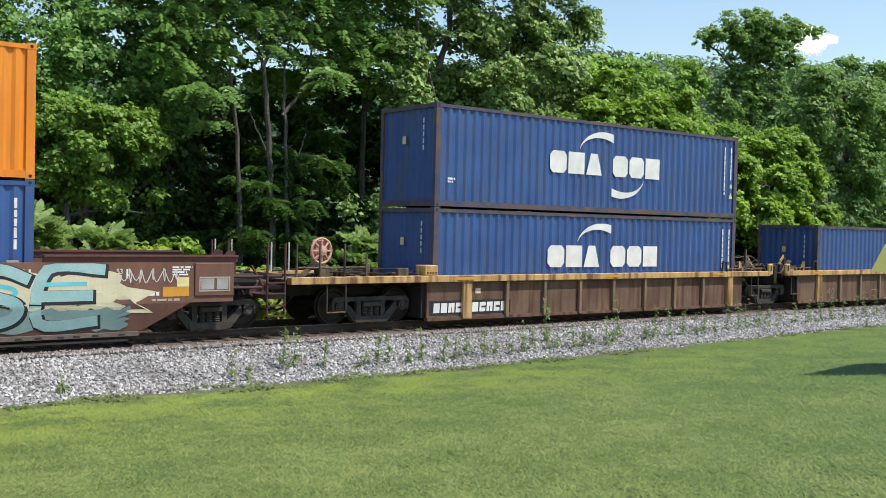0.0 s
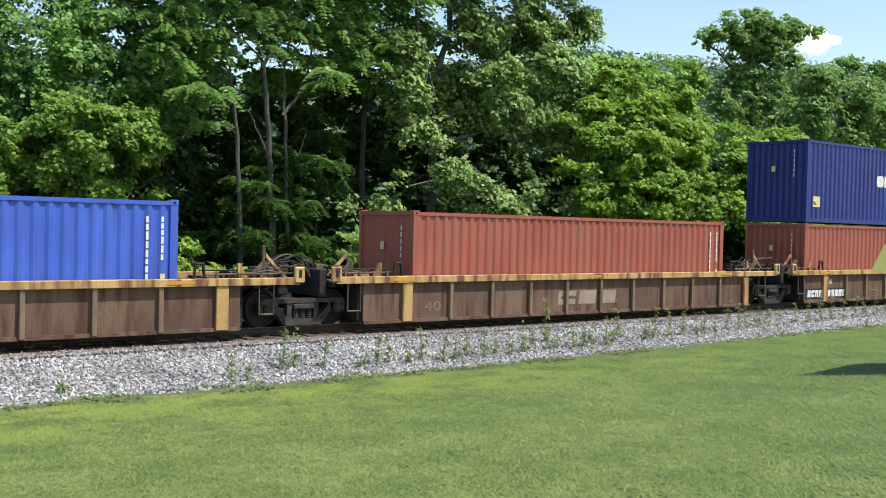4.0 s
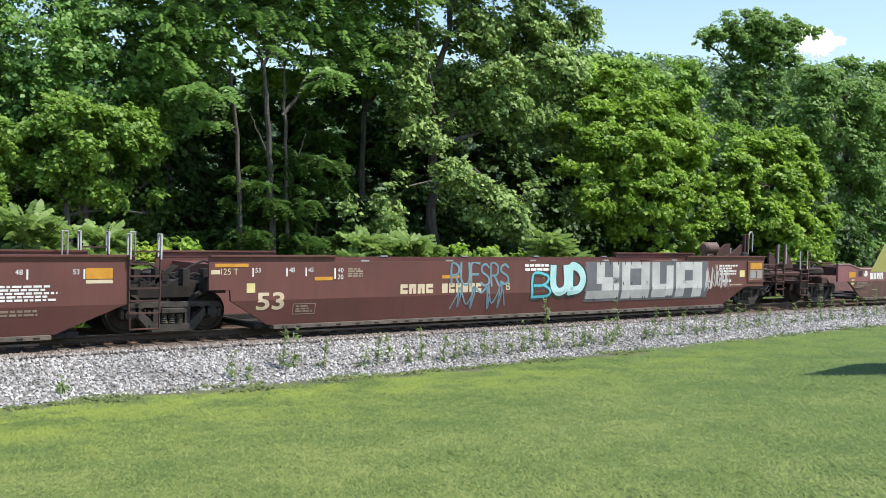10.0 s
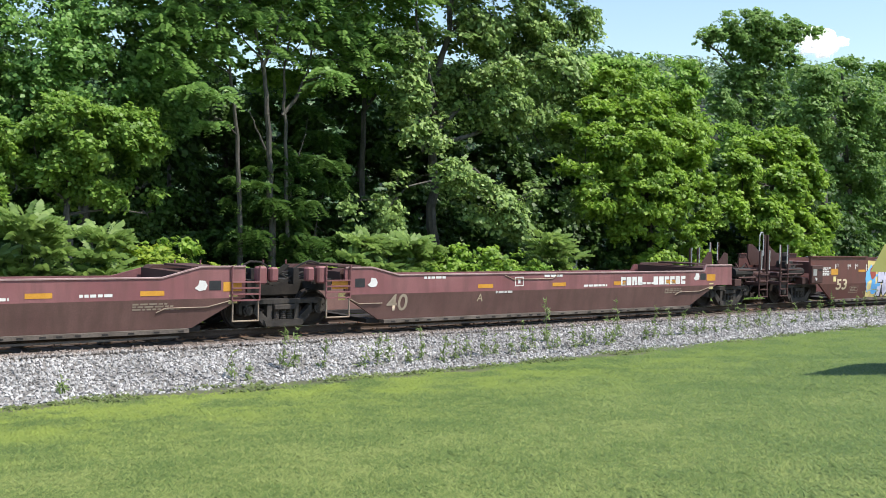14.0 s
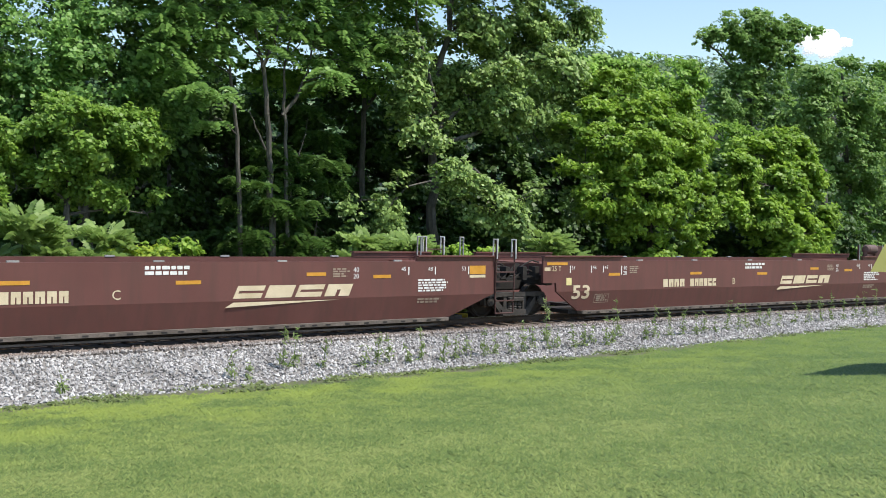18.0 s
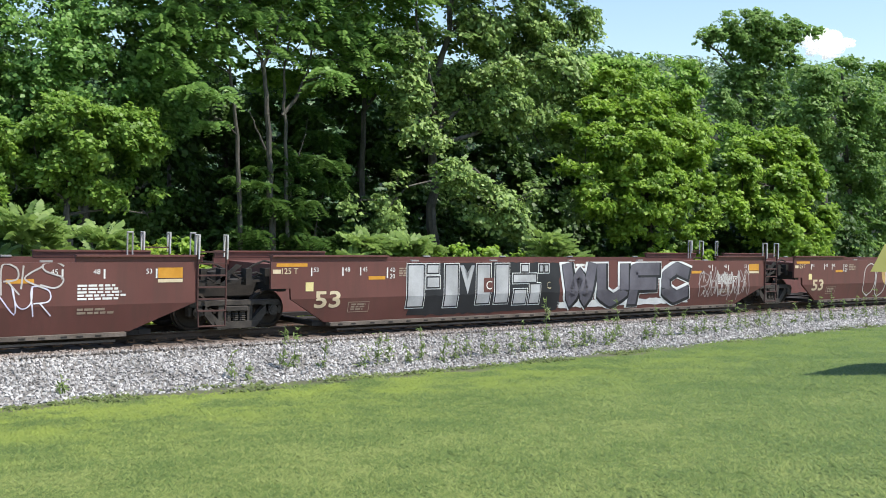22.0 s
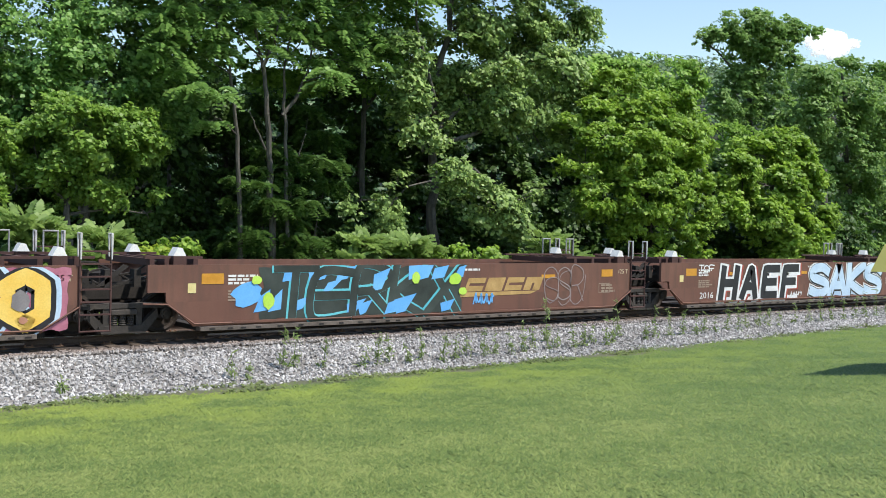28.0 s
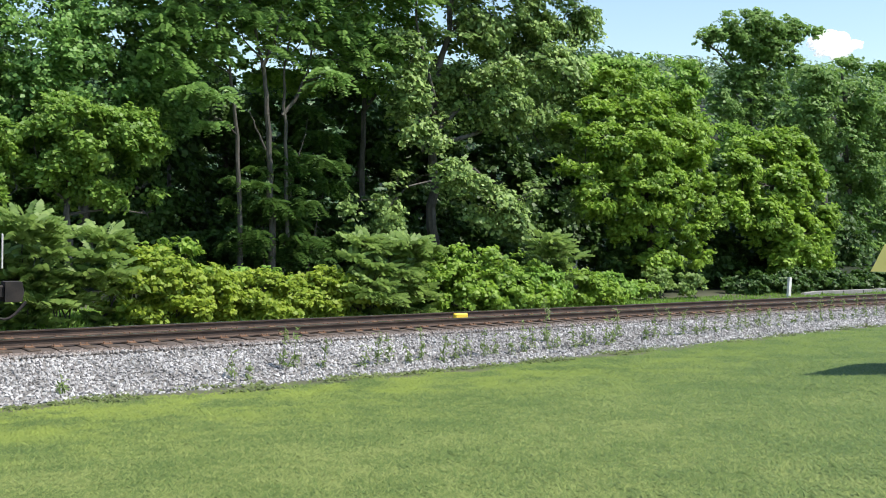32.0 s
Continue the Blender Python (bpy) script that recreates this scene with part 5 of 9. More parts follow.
def lettering(unit, body, x, z, height, mat, face, width=None, bold=0.0, name="stencil"):
    me = text_mesh(body, height, width, bold)
    co = np.empty(len(me.vertices) * 3)
    me.vertices.foreach_get("co", co)
    co = co.reshape(-1, 3) + (x, 0, z)
    co[:, 1] = [face(v) - 0.007 for v in co[:, 2]]
    me.vertices.foreach_set("co", co.ravel())
    me.materials.append(mat)
    me.update()
    ob = new(name, me)
    ob.parent = unit
    if len(body) > 1:
        tagged(ob, kind="stuff")
    return ob


def patch(bm, x0, x1, z0, z1, face, out=0.006):
    """A thin painted patch on a side whose outer y at height z is face(z)."""
    steps = max(1, int((z1 - z0) / 0.12))
    zs = [z0 + (z1 - z0) * i / steps for i in range(steps + 1)]
    a = [(bm.verts.new((x0, face(z) - out, z)), bm.verts.new((x1, face(z) - out, z))) for z in zs]
    for p, q in zip(a[:-1], a[1:]):
        bm.faces.new((p[0], p[1], q[1], q[0]))
    return bm


def decal(unit, name, rects, mat, face, label="", out=0.006):
    bm = bmesh.new()
    for r in rects:
        patch(bm, *r, face, out)
    return part(name, bm, mat, unit, label)


def text_bars(unit, x0, x1, z0, z1, rows, mat, face, seed, name="stencil_block"):
    """Writing too small to read: broken bars, row by row."""
    rng = random.Random(seed)
    h = (z1 - z0) / rows
    rects = []
    for r in range(rows):
        x, end = x0, x1 - rng.random() * 0.35 * (x1 - x0)
        z = z1 - (r + 1) * h
        while x < end:
            w = rng.uniform(0.06, 0.2)
            rects.append((x, min(x + w, end), z + 0.2 * h, z + 0.85 * h))
            x += w + 0.03
    return tagged(decal(unit, name, rects, mat, face), kind="stuff")


def block_glyphs(unit, x0, x1, z0, z1, count, mat, face, slant=0.0, gap=0.18, notch=True, name="mark", seed=1):
    """A row of plain blocks in the size and colour of a mark."""
    rng = random.Random(seed)
    bm = bmesh.new()
    w = (x1 - x0) / count
    h = z1 - z0
    for i in range(count):
        a, b = x0 + i * w, x0 + (i + 1 - gap) * w
        t = min(0.3 * (b - a), 0.28 * h)
        kind = rng.randrange(3) if notch else 1
        m = (a + b) / 2
        if kind == 0:
            rects = [(a, b, z0, z0 + 0.40 * h), (a, b, z1 - 0.40 * h, z1), (a, a + t, z0, z1)]
        elif kind == 1:
            rects = [(a, b, z0, z1)]
        else:
            rects = [(a, m - 0.06 * w, z0, z1), (m + 0.06 * w, b, z0, z1), (a, b, z1 - 0.45 * h, z1)]
        for k, r in enumerate(rects):
            vs = [bm.verts.new((x + slant * (z - z0), face(z) - 0.006 - 0.0007 * k, z)) for x, z in ((r[0], r[2]), (r[1], r[2]), (r[1], r[3]), (r[0], r[3]))]
            bm.faces.new(vs)
    ob = part(name, bm, mat, unit)
    if count > 1:
        tagged(ob, kind="stuff")
    return ob


def spring(bm, x, y, z0, z1, r):
    prof = []
    n = 5
    for i in range(n * 2 + 1):
        prof.append((r if i % 2 else r * 0.78, z0 + (z1 - z0) * i / (n * 2)))
    lathe(bm, prof, 10, Matrix.Translation((x, y, 0)))


def wheelset_mesh():
    bm = bmesh.new()
    rod(bm, (0, -0.95, 0), (0, 0.95, 0), 0.085, 10)
    for s in (-1, 1):
        m = Matrix.Translation((0, s * 0.70, 0)) @ Matrix.Rotation(-s * math.pi / 2, 4, "X")
        lathe(bm, [(0.10, -0.06), (0.15, -0.05), (0.17, 0.0), (0.33, 0.02), (0.36, -0.02), (0.45, -0.02), (0.445, 0.005), (0.42, 0.012), (0.415, 0.10), (0.37, 0.11), (0.33, 0.065), (0.17, 0.05), (0.14, 0.10), (0.09, 0.10)], 28, m)
        for a in range(3):
            c = Vector((0.06 * math.cos(a * 2.094), s * 0.96, 0.06 * math.sin(a * 2.094)))
            rod(bm, c, c + Vector((0, s * 0.03, 0)), 0.018, 6)
    me = bpy.data.meshes.new("wheelset")
    bm.normal_update()
    bm.to_mesh(me)
    bm.free()
    me.materials.append(M_WHEEL)
    return me


def side_frame_mesh(s):
    bm = bmesh.new()
    y0, y1 = s * 0.93, s * 1.10
    z = AXLE_Z
    prism(bm, [(-1.12, z + 0.10), (-1.02, z + 0.23), (1.02, z + 0.23), (1.12, z + 0.10), (0.66, z + 0.10), (0.6, z + 0.13), (-0.6, z + 0.13), (-0.66, z + 0.10)], y0, y1)
    for k in (-1, 1):
        prism(bm, [(k * 0.72, z + 0.13), (k * 0.88, z + 0.11), (k * 0.48, z - 0.36), (k * 0.30, z - 0.28)], y0, y1)
        prism(bm, [(k * 0.28, z + 0.15), (k * 0.40, z + 0.15), (k * 0.40, z - 0.24), (k * 0.28, z - 0.24)], y0 + s * 0.01, y1 - s * 0.02)
        prism(bm, [(k * 0.72, z + 0.12), (k * 0.74, z - 0.08), (k * 0.78, z - 0.08), (k * 0.78, z + 0.12)], y0, y1)
        prism(bm, [(k * 1.10, z + 0.12), (k * 1.08, z - 0.08), (k * 1.02, z - 0.08), (k * 1.02, z + 0.12)], y0, y1)
    prism(bm, [(-0.44, z - 0.37), (0.44, z - 0.37), (0.50, z - 0.22), (-0.50, z - 0.22)], y0, y1 + s * 0.03)
    box(bm, -0.26, 0.26, min(y0, y1 + s * 0.06), max(y0, y1 + s * 0.06), z + 0.0, z + 0.11, 0.015)
    for k in (-0.89, 0.89):
        rod(bm, (k, s * 0.9, z), (k, s * 1.13, z), 0.115, 12)
        rod(bm, (k, s * 1.13, z), (k, s * 1.15, z), 0.075, 10)
    me = bpy.data.meshes.new("side_frame")
    bm.normal_update()
    bm.to_mesh(me)
    bm.free()
    me.materials.append(M_FRAME)
    return me


def spring_mesh(s):
    bm = bmesh.new()
    for k in (-0.17, 0.0, 0.17):
        spring(bm, k, s * 1.04, AXLE_Z - 0.22, AXLE_Z + 0.0, 0.082)
    me = bpy.data.meshes.new("spring_nest")
    bm.to_mesh(me)
    bm.free()
    me.materials.append(M_FRAME)
    return me


WHEELSET = wheelset_mesh()
SIDE_FRAMES = {s: side_frame_mesh(s) for s in (-1, 1)}
SPRINGS = {s: spring_mesh(s) for s in (-1, 1)}
WHEELS = []


def truck(unit, x):
    bm = bmesh.new()
    box(bm, x - 0.22, x + 0.22, -1.05, 1.05, AXLE_Z + 0.0, AXLE_Z + 0.20, 0.03)
    lathe(bm, [(0.3, 0), (0.3, 0.06), (0.22, 0.1)], 16, Matrix.Translation((x, 0, AXLE_Z + 0.20)))
    for k in (-0.35, 0.35):
        box(bm, x + k - 0.05, x + k + 0.05, -0.8, 0.8, AXLE_Z - 0.12, AXLE_Z - 0.02)
    tr = part("truck", bm, M_IRON, unit, "grimy cast-steel truck")
    for s in (-1, 1):
        f = new("side_frame", SIDE_FRAMES[s])
        f.parent, f.location = tr, (x, 0, 0)
        f = new("spring_nest", SPRINGS[s])
        f.parent, f.location = tr, (x, 0, 0)
    for k in (-0.89, 0.89):
        w = new("wheelset", WHEELSET)
        w.parent, w.location = tr, (x + k, 0, AXLE_Z)
        WHEELS.append(w)
    return tr


def ladder(unit, x0, x1, z0, z1, y, rungs, mat, name="ladder", loops=True):
    """Two stiles, the rungs under the first one, and hooped grab irons at the top."""
    first = None
    for x in (x0, x1):
        bm = bmesh.new()
        pipe(bm, [(x, y, z0), (x, y, z1)], 0.022)
        if first is None:
            first = part(name, bm, mat, unit)
        else:
            part("stile", bm, mat, first)
    for i in range(rungs):
        z = z0 + (z1 - 0.35 - z0) * i / max(1, rungs - 1)
        part("rung", box(bmesh.new(), x0, x1, y - 0.03, y + 0.02, z - 0.012, z + 0.02), mat, first)
    if loops:
        for x in (x0, x1):
            bm = bmesh.new()
            pipe(bm, [(x, y - 0.05, z1 - 0.5), (x, y - 0.05, z1), (x, y + 0.11, z1), (x, y + 0.11, z1 - 0.45)], 0.019)
            part("grab_iron", bm, M_SUNLIT_IRON, first, "grab iron pale with painted sun glare")
    return first


# Near-white iron: the sun's glare on grab irons and rails is in the colour.
M_SUNLIT_IRON = material("sunlit_pale_iron", [(0.42, 0.40, 0.38), (0.66, 0.64, 0.61)], 0.6, 0.0, 5, 40, 0.1, 0.12)


def stirrup(unit, x0, x1, z0, z1, y, mat):
    bm = bmesh.new()
    pipe(bm, [(x0, y, z1), (x0, y, z0), (x1, y, z0), (x1, y, z1)], 0.018)
    return part("stirrup_step", bm, mat, unit)


def coupler(unit, x, d):
    """d: -1 points to the left, 1 to the right."""
    bm = bmesh.new()
    z = 0.80
    box(bm, min(x, x + d * 0.55), max(x, x + d * 0.55), -0.13, 0.13, z - 0.13, z + 0.13, 0.03)
    prism(bm, [(x + d * 0.5, z - 0.2), (x + d * 0.82, z - 0.2), (x + d * 0.86, z), (x + d * 0.82, z + 0.2), (x + d * 0.5, z + 0.2)], -0.19, 0.16)
    part("coupler", bm, M_IRON, unit)
    bm = bmesh.new()
    pts = [(x + d * (0.05 + 0.1 * i), -0.35, 0.62 - 0.34 * math.sin(math.pi * i / 8)) for i in range(9)]
    pipe(bm, pts, 0.03)
    part("air_hose", bm, M_DARK, unit)


def brake_wheel(unit, x, y, z, mat, r=0.27, tilt=0.0):
    bm = bmesh.new()
    m = Matrix.Translation((x, y, z)) @ Matrix.Rotation(radians(tilt), 4, "Z") @ Matrix.Rotation(math.pi / 2, 4, "X")
    n = 20
    ring = [m @ Vector((r * math.cos(6.2832 * i / n), r * math.sin(6.2832 * i / n), 0)) for i in range(n + 1)]
    pipe(bm, ring, 0.034, 6)
    for i in range(8):
        rod(bm, m @ Vector((0, 0, 0.05)), m @ Vector((r * math.cos(0.7854 * i), r * math.sin(0.7854 * i), 0)), 0.026, 6)
    lathe(bm, [(0.02, 0.02), (0.13, 0.03), (0.11, 0.07), (0.03, 0.09)], 14, m)
    part("brake_wheel", bm, mat, unit, "round hand-brake wheel")
    bm = bmesh.new()
    box(bm, x - 0.16, x + 0.22, y + 0.05, y + 0.20, z - 0.24, z + 0.26, 0.04)
    rod(bm, (x + 0.1, y + 0.12, z - 0.2), (x + 0.1, y + 0.12, z - 0.80), 0.035)
    part("brake_gear_box", bm, mat, unit)


def air_tank(unit, x, y, z, length, r, mat):
    bm = bmesh.new()
    m = Matrix.Translation((x, y, z)) @ Matrix.Rotation(math.pi / 2, 4, "Y")
    h = length / 2
    lathe(bm, [(0.05, -h), (r * 0.7, -h + 0.02), (r, -h + 0.09), (r, h - 0.09), (r * 0.7, h - 0.02), (0.05, h)], 18, m)
    for k in (-0.5, 0.5):
        box(bm, x + k * length - 0.03 * k, x + k * length - 0.09 * k, y - 0.06, y + 0.06, z - r - 0.18, z)
    part("air_reservoir", bm, mat, unit, "rounded steel air tank")


def end_platform(unit, x, d, mat, tank=False, wheel=None, deck=0.72, grab=1.95, body_top=1.5):
    """The outer end of a car: deck, crossbars, grab rails, steps, brake gear. x: its truck; d: outward, -1 or 1."""
    def span(a, b):
        return (min(x + d * a, x + d * b), max(x + d * a, x + d * b))
    bm = bmesh.new()
    a, b = span(-0.2, 1.75)
    box(bm, a, b, -0.42, 0.42, 0.62, 0.98, 0.03)
    a, b = span(1.15, 1.62)
    box(bm, a, b, -1.42, 1.42, deck - 0.10, deck, 0.01)
    a, b = span(-0.1, 0.25)
    box(bm, a, b, -1.40, 1.40, deck - 0.10, deck + 0.12, 0.01)
    part("end_platform", bm, mat, unit)
    for z in (deck + 0.16, deck + 0.40):
        bm = bmesh.new()
        pipe(bm, [(x + d * 0.2, -1.30, z), (x + d * 1.55, -1.36, z), (x + d * 1.6, 1.36, z)], 0.03)
        part("crossbar", bm, mat, unit)
    for y in (-1.42, 1.42):
        for k in (1.17, 1.60):
            bm = bmesh.new()
            xx = x + d * k
            pipe(bm, [(xx, y, 0.24), (xx, y, grab)], 0.030)
            post = part("grab_post", bm, mat, unit)
            # the parallel rod carries the post's white highlight in its colour
            bm = bmesh.new()
            pipe(bm, [(xx + d * 0.075, y - 0.02, grab + 0.02), (xx + d * 0.075, y - 0.02, grab - 0.62)], 0.019)
            part("grab_iron", bm, M_SUNLIT_IRON, post, "grab iron pale with painted sun glare")
        a, b = span(1.17, 1.60)
        pieces("step", [(a, b, y - 0.05, y + 0.03, z - 0.015, z + 0.015) for z in (0.25, 0.48, deck + 0.02, deck + 0.26)], mat, unit)
    coupler(unit, x + d * 1.55, d)
    for y in (-0.35, 0.29):
        bm = bmesh.new()
        if grab > 1.9:
            prism(bm, [(x + d * p, q) for p, q in ((-0.40, 1.46), (0.30, 1.68), (0.72, 1.93), (0.98, 1.95), (0.98, 1.45), (0.80, 1.20), (0.35, 1.20), (0.10, 1.36))], y, y + 0.06)
        else:
            prism(bm, [(x + d * 0.40, 0.98), (x + d * 0.95, 0.98), (x + d * 0.92, 1.62), (x + d * 0.78, 1.66), (x + d * 0.45, 1.3)], y, y + 0.06)
        part("end_bracket", bm, mat, unit)
    if grab > 1.9:
        for q in (0.80, 0.97):
            part("bracket_post", box(bmesh.new(), min(x + d * q, x + d * (q + 0.07)), max(x + d * q, x + d * (q + 0.07)), -0.42, -0.34, 0.98, 2.28, 0.01), mat, unit)
        bm = bmesh.new()
        pipe(bm, [(x + d * 1.06, -0.38, 1.55), (x + d * 1.08, -0.38, 2.25), (x + d * 1.14, -0.38, 2.36), (x + d * 1.24, -0.38, 2.36), (x + d * 1.30, -0.38, 2.24), (x + d * 1.30, -0.38, 1.7)], 0.022)
        part("hooped_rail", bm, M_SUNLIT_IRON, unit, "hooped rail pale with painted sun glare")
        bm = bmesh.new()
        lathe(bm, [(0.05, -0.03), (0.15, 0.0), (0.16, 0.16), (0.11, 0.26), (0.03, 0.30)], 14, Matrix.Translation((x + d * 0.35, -0.75, 1.40)))
        box(bm, x + d * 0.35 - 0.22, x + d * 0.35 + 0.22, -0.95, -0.55, 1.16, 1.40, 0.03)
        part("brake_cylinder", bm, M_IRON, unit, "domed brake cylinder on a bracket")
        for q, zq in ((1.30, 1.30), (1.30, 0.98)):
            bm = bmesh.new()
            pipe(bm, [(x + d * 0.25, -1.38, zq), (x + d * q, -1.40, zq)], 0.024)
            part("side_rail", bm, mat, unit)
    for q in (0.72, 1.28):
        bm = bmesh.new()
        pipe(bm, [(x + d * q, -1.25, deck), (x + d * (q - 0.28), -1.0, deck + 0.62)], 0.028)
        part("brace", bm, mat, unit)
    bm = bmesh.new()
    for q in range(5):
        box(bm, min(x + d * (0.1 + 0.17 * q), x + d * (0.2 + 0.17 * q)), max(x + d * (0.1 + 0.17 * q), x + d * (0.2 + 0.17 * q)), -1.15, -0.9, deck + 0.0, deck + 0.22 + 0.08 * ((q * 3) % 4))
    tagged(part("brake_fitting", bm, M_IRON, unit), kind="stuff")
    if tank:
        air_tank(unit, x - d * 0.72, -0.15, 1.80, 0.72, 0.19, M_TANK)
    if wheel:
        brake_wheel(unit, x + d * 1.12, -0.42, 2.0, wheel, tilt=-18)
    bm = bmesh.new()
    a, b = span(0.05, 0.95)
    rod(bm, (a, -1.2, deck + 0.32), (b, -1.2, deck + 0.32), 0.14, 10)
    rod(bm, ((a + b) / 2, -1.2, deck + 0.3), ((a + b) / 2, -1.25, deck + 0.12), 0.1, 8)
    pipe(bm, [(a, -1.1, deck + 0.1), (b, -1.0, deck + 0.55)], 0.03)
    part("brake_valve", bm, M_IRON, unit)


M_TANK = material("weathered_tank_paint", [(0.10, 0.06, 0.05), (0.16, 0.10, 0.085)], 0.6, 0, 2, 30, 0.08, 0.12)


def well_floor(unit, x0, x1, z, mat):
    bm = bmesh.new()
    n = int((x1 - x0) / 1.6)
    for i in range(n + 1):
        x = x0 + (x1 - x0) * i / n
        box(bm, x - 0.12, x + 0.12, -1.30, 1.30, z, z + 0.10)
    box(bm, x0, x1, -0.25, 0.25, z, z + 0.06)
    for y in (-1.28, 1.08):
        box(bm, x0, x1, y, y + 0.20, z - 0.01, z + 0.08)
    part("floor_frame", bm, mat, unit)


def articulation(unit, x, mat, tall=False):
    """The joint over a shared truck: bearing block, end sills, pipes."""
    bm = bmesh.new()
    box(bm, x - 1.05, x + 1.05, -0.42, 0.42, AXLE_Z + 0.24, AXLE_Z + 0.62, 0.04)
    lathe(bm, [(0.34, 0), (0.34, 0.2), (0.2, 0.26)], 14, Matrix.Translation((x, 0, AXLE_Z + 0.6)))
    for k in (-1, 1):
        box(bm, x + k * 0.95 - 0.1, x + k * 0.95 + 0.1, -1.38, 1.38, 0.78, 1.05)
    part("articulated_joint", bm, M_IRON, unit)
    bm = bmesh.new()
    for k, z in ((-0.5, 1.15), (0.0, 1.3), (0.45, 1.05)):
        pts = [(x - 1.0 + 0.25 * i, -0.9 - 0.3 * k, z + 0.14 * math.sin(i * 1.1 + k * 3)) for i in range(9)]
        pipe(bm, pts, 0.024, 5)
    for k in (-0.8, -0.35, 0.25, 0.7):
        box(bm, x + k - 0.05, x + k + 0.09, -1.15, -0.9, 0.92, 1.28)
    box(bm, x - 0.75, x + 0.75, -1.05, -1.0, 0.98, 1.03)
    prism(bm, [(x - 0.55, 0.95), (x - 0.42, 0.95), (x + 0.1, 1.35), (x - 0.02, 1.38)], -1.15, -1.1)
    part("brake_piping", bm, M_IRON, unit)


def well_walls(unit, sec, lower, upper, mats, steps, drop=0.0):
    """Both side walls of a well. sec: (bottom z, fold z, top z, y at bottom, fold, top); lower: the x of the four corners of
    the lower sheet (bottom left, bottom right, top left, top right); upper: the (x, z) of the upper sheet's top edge."""
    zb, zf, zt, yb, yf, yt = sec

    def face(z):
        return -(yb + (yf - yb) * (z - zb) / (zf - zb) if z < zf else yf + (yt - yf) * (z - zf) / (zt - zf))
    for s in (1, -1):
        def lean(z):
            return s * face(z)
        bm = bmesh.new()
        prism(bm, [(lower[0], zb), (lower[1], zb), (lower[3], zf), (lower[2], zf)], 0, s * 0.07, lean)
        part("lower_side_sheet", bm, mats[1], unit)
        bm = bmesh.new()
        cut = [(upper[0][0], zf + steps), (lower[2] - 0.02, zf + steps), (lower[2], zf)] if steps else [(upper[0][0], zf)]
        prism(bm, cut + [(upper[-1][0], zf)] + [(p, q - (drop if s < 0 else 0.0)) for p, q in upper[::-1]], 0, s * 0.07, lean)
        part("upper_side_sheet", bm, mats[0], unit)
        bm = bmesh.new()
        box(bm, lower[0] + 0.1, lower[1] - 0.1, min(s * face(zb) - s * 0.11, s * face(zb) + s * 0.12), max(s * face(zb) - s * 0.11, s * face(zb) + s * 0.12), zb - 0.085, zb - 0.004)
        part("bottom_chord", bm, M_CHORD, unit, "dust-covered bottom chord")
        bm = bmesh.new()
        x = lower[0] + 0.3
        while x < lower[1] - 0.3:
            box(bm, x, x + 0.12, min(s * face(zb) - s * 0.118, s * face(zb) - s * 0.10), max(s * face(zb) - s * 0.118, s * face(zb) - s * 0.10), zb - 0.062, zb - 0.032)
            x += 0.30 + 0.22 * ((int(x * 10) * 7) % 5) / 4
        tagged(part("chord_bolts", bm, M_DARK, unit), kind="stuff")
        y = s * face(zb) - s * 0.06
        part("floor_edge", box(bmesh.new(), lower[0] + 0.3, lower[1] - 0.3, min(y, y + s * 0.05), max(y, y + s * 0.05), zb - 0.19, zb - 0.15), M_CHORD, unit)
    return face


M_CHORD = material("dust_grey_chord", [(0.085, 0.068, 0.056), (0.17, 0.14, 0.118)], 0.9, 0, 2, 30, 0.1, 0.2)


def unit_root(name, a, label, group):
    root = thing(name, pose(a, 0, 0), label, "well car", group)
    MOVERS.append((root, a, 0.0))
    return root


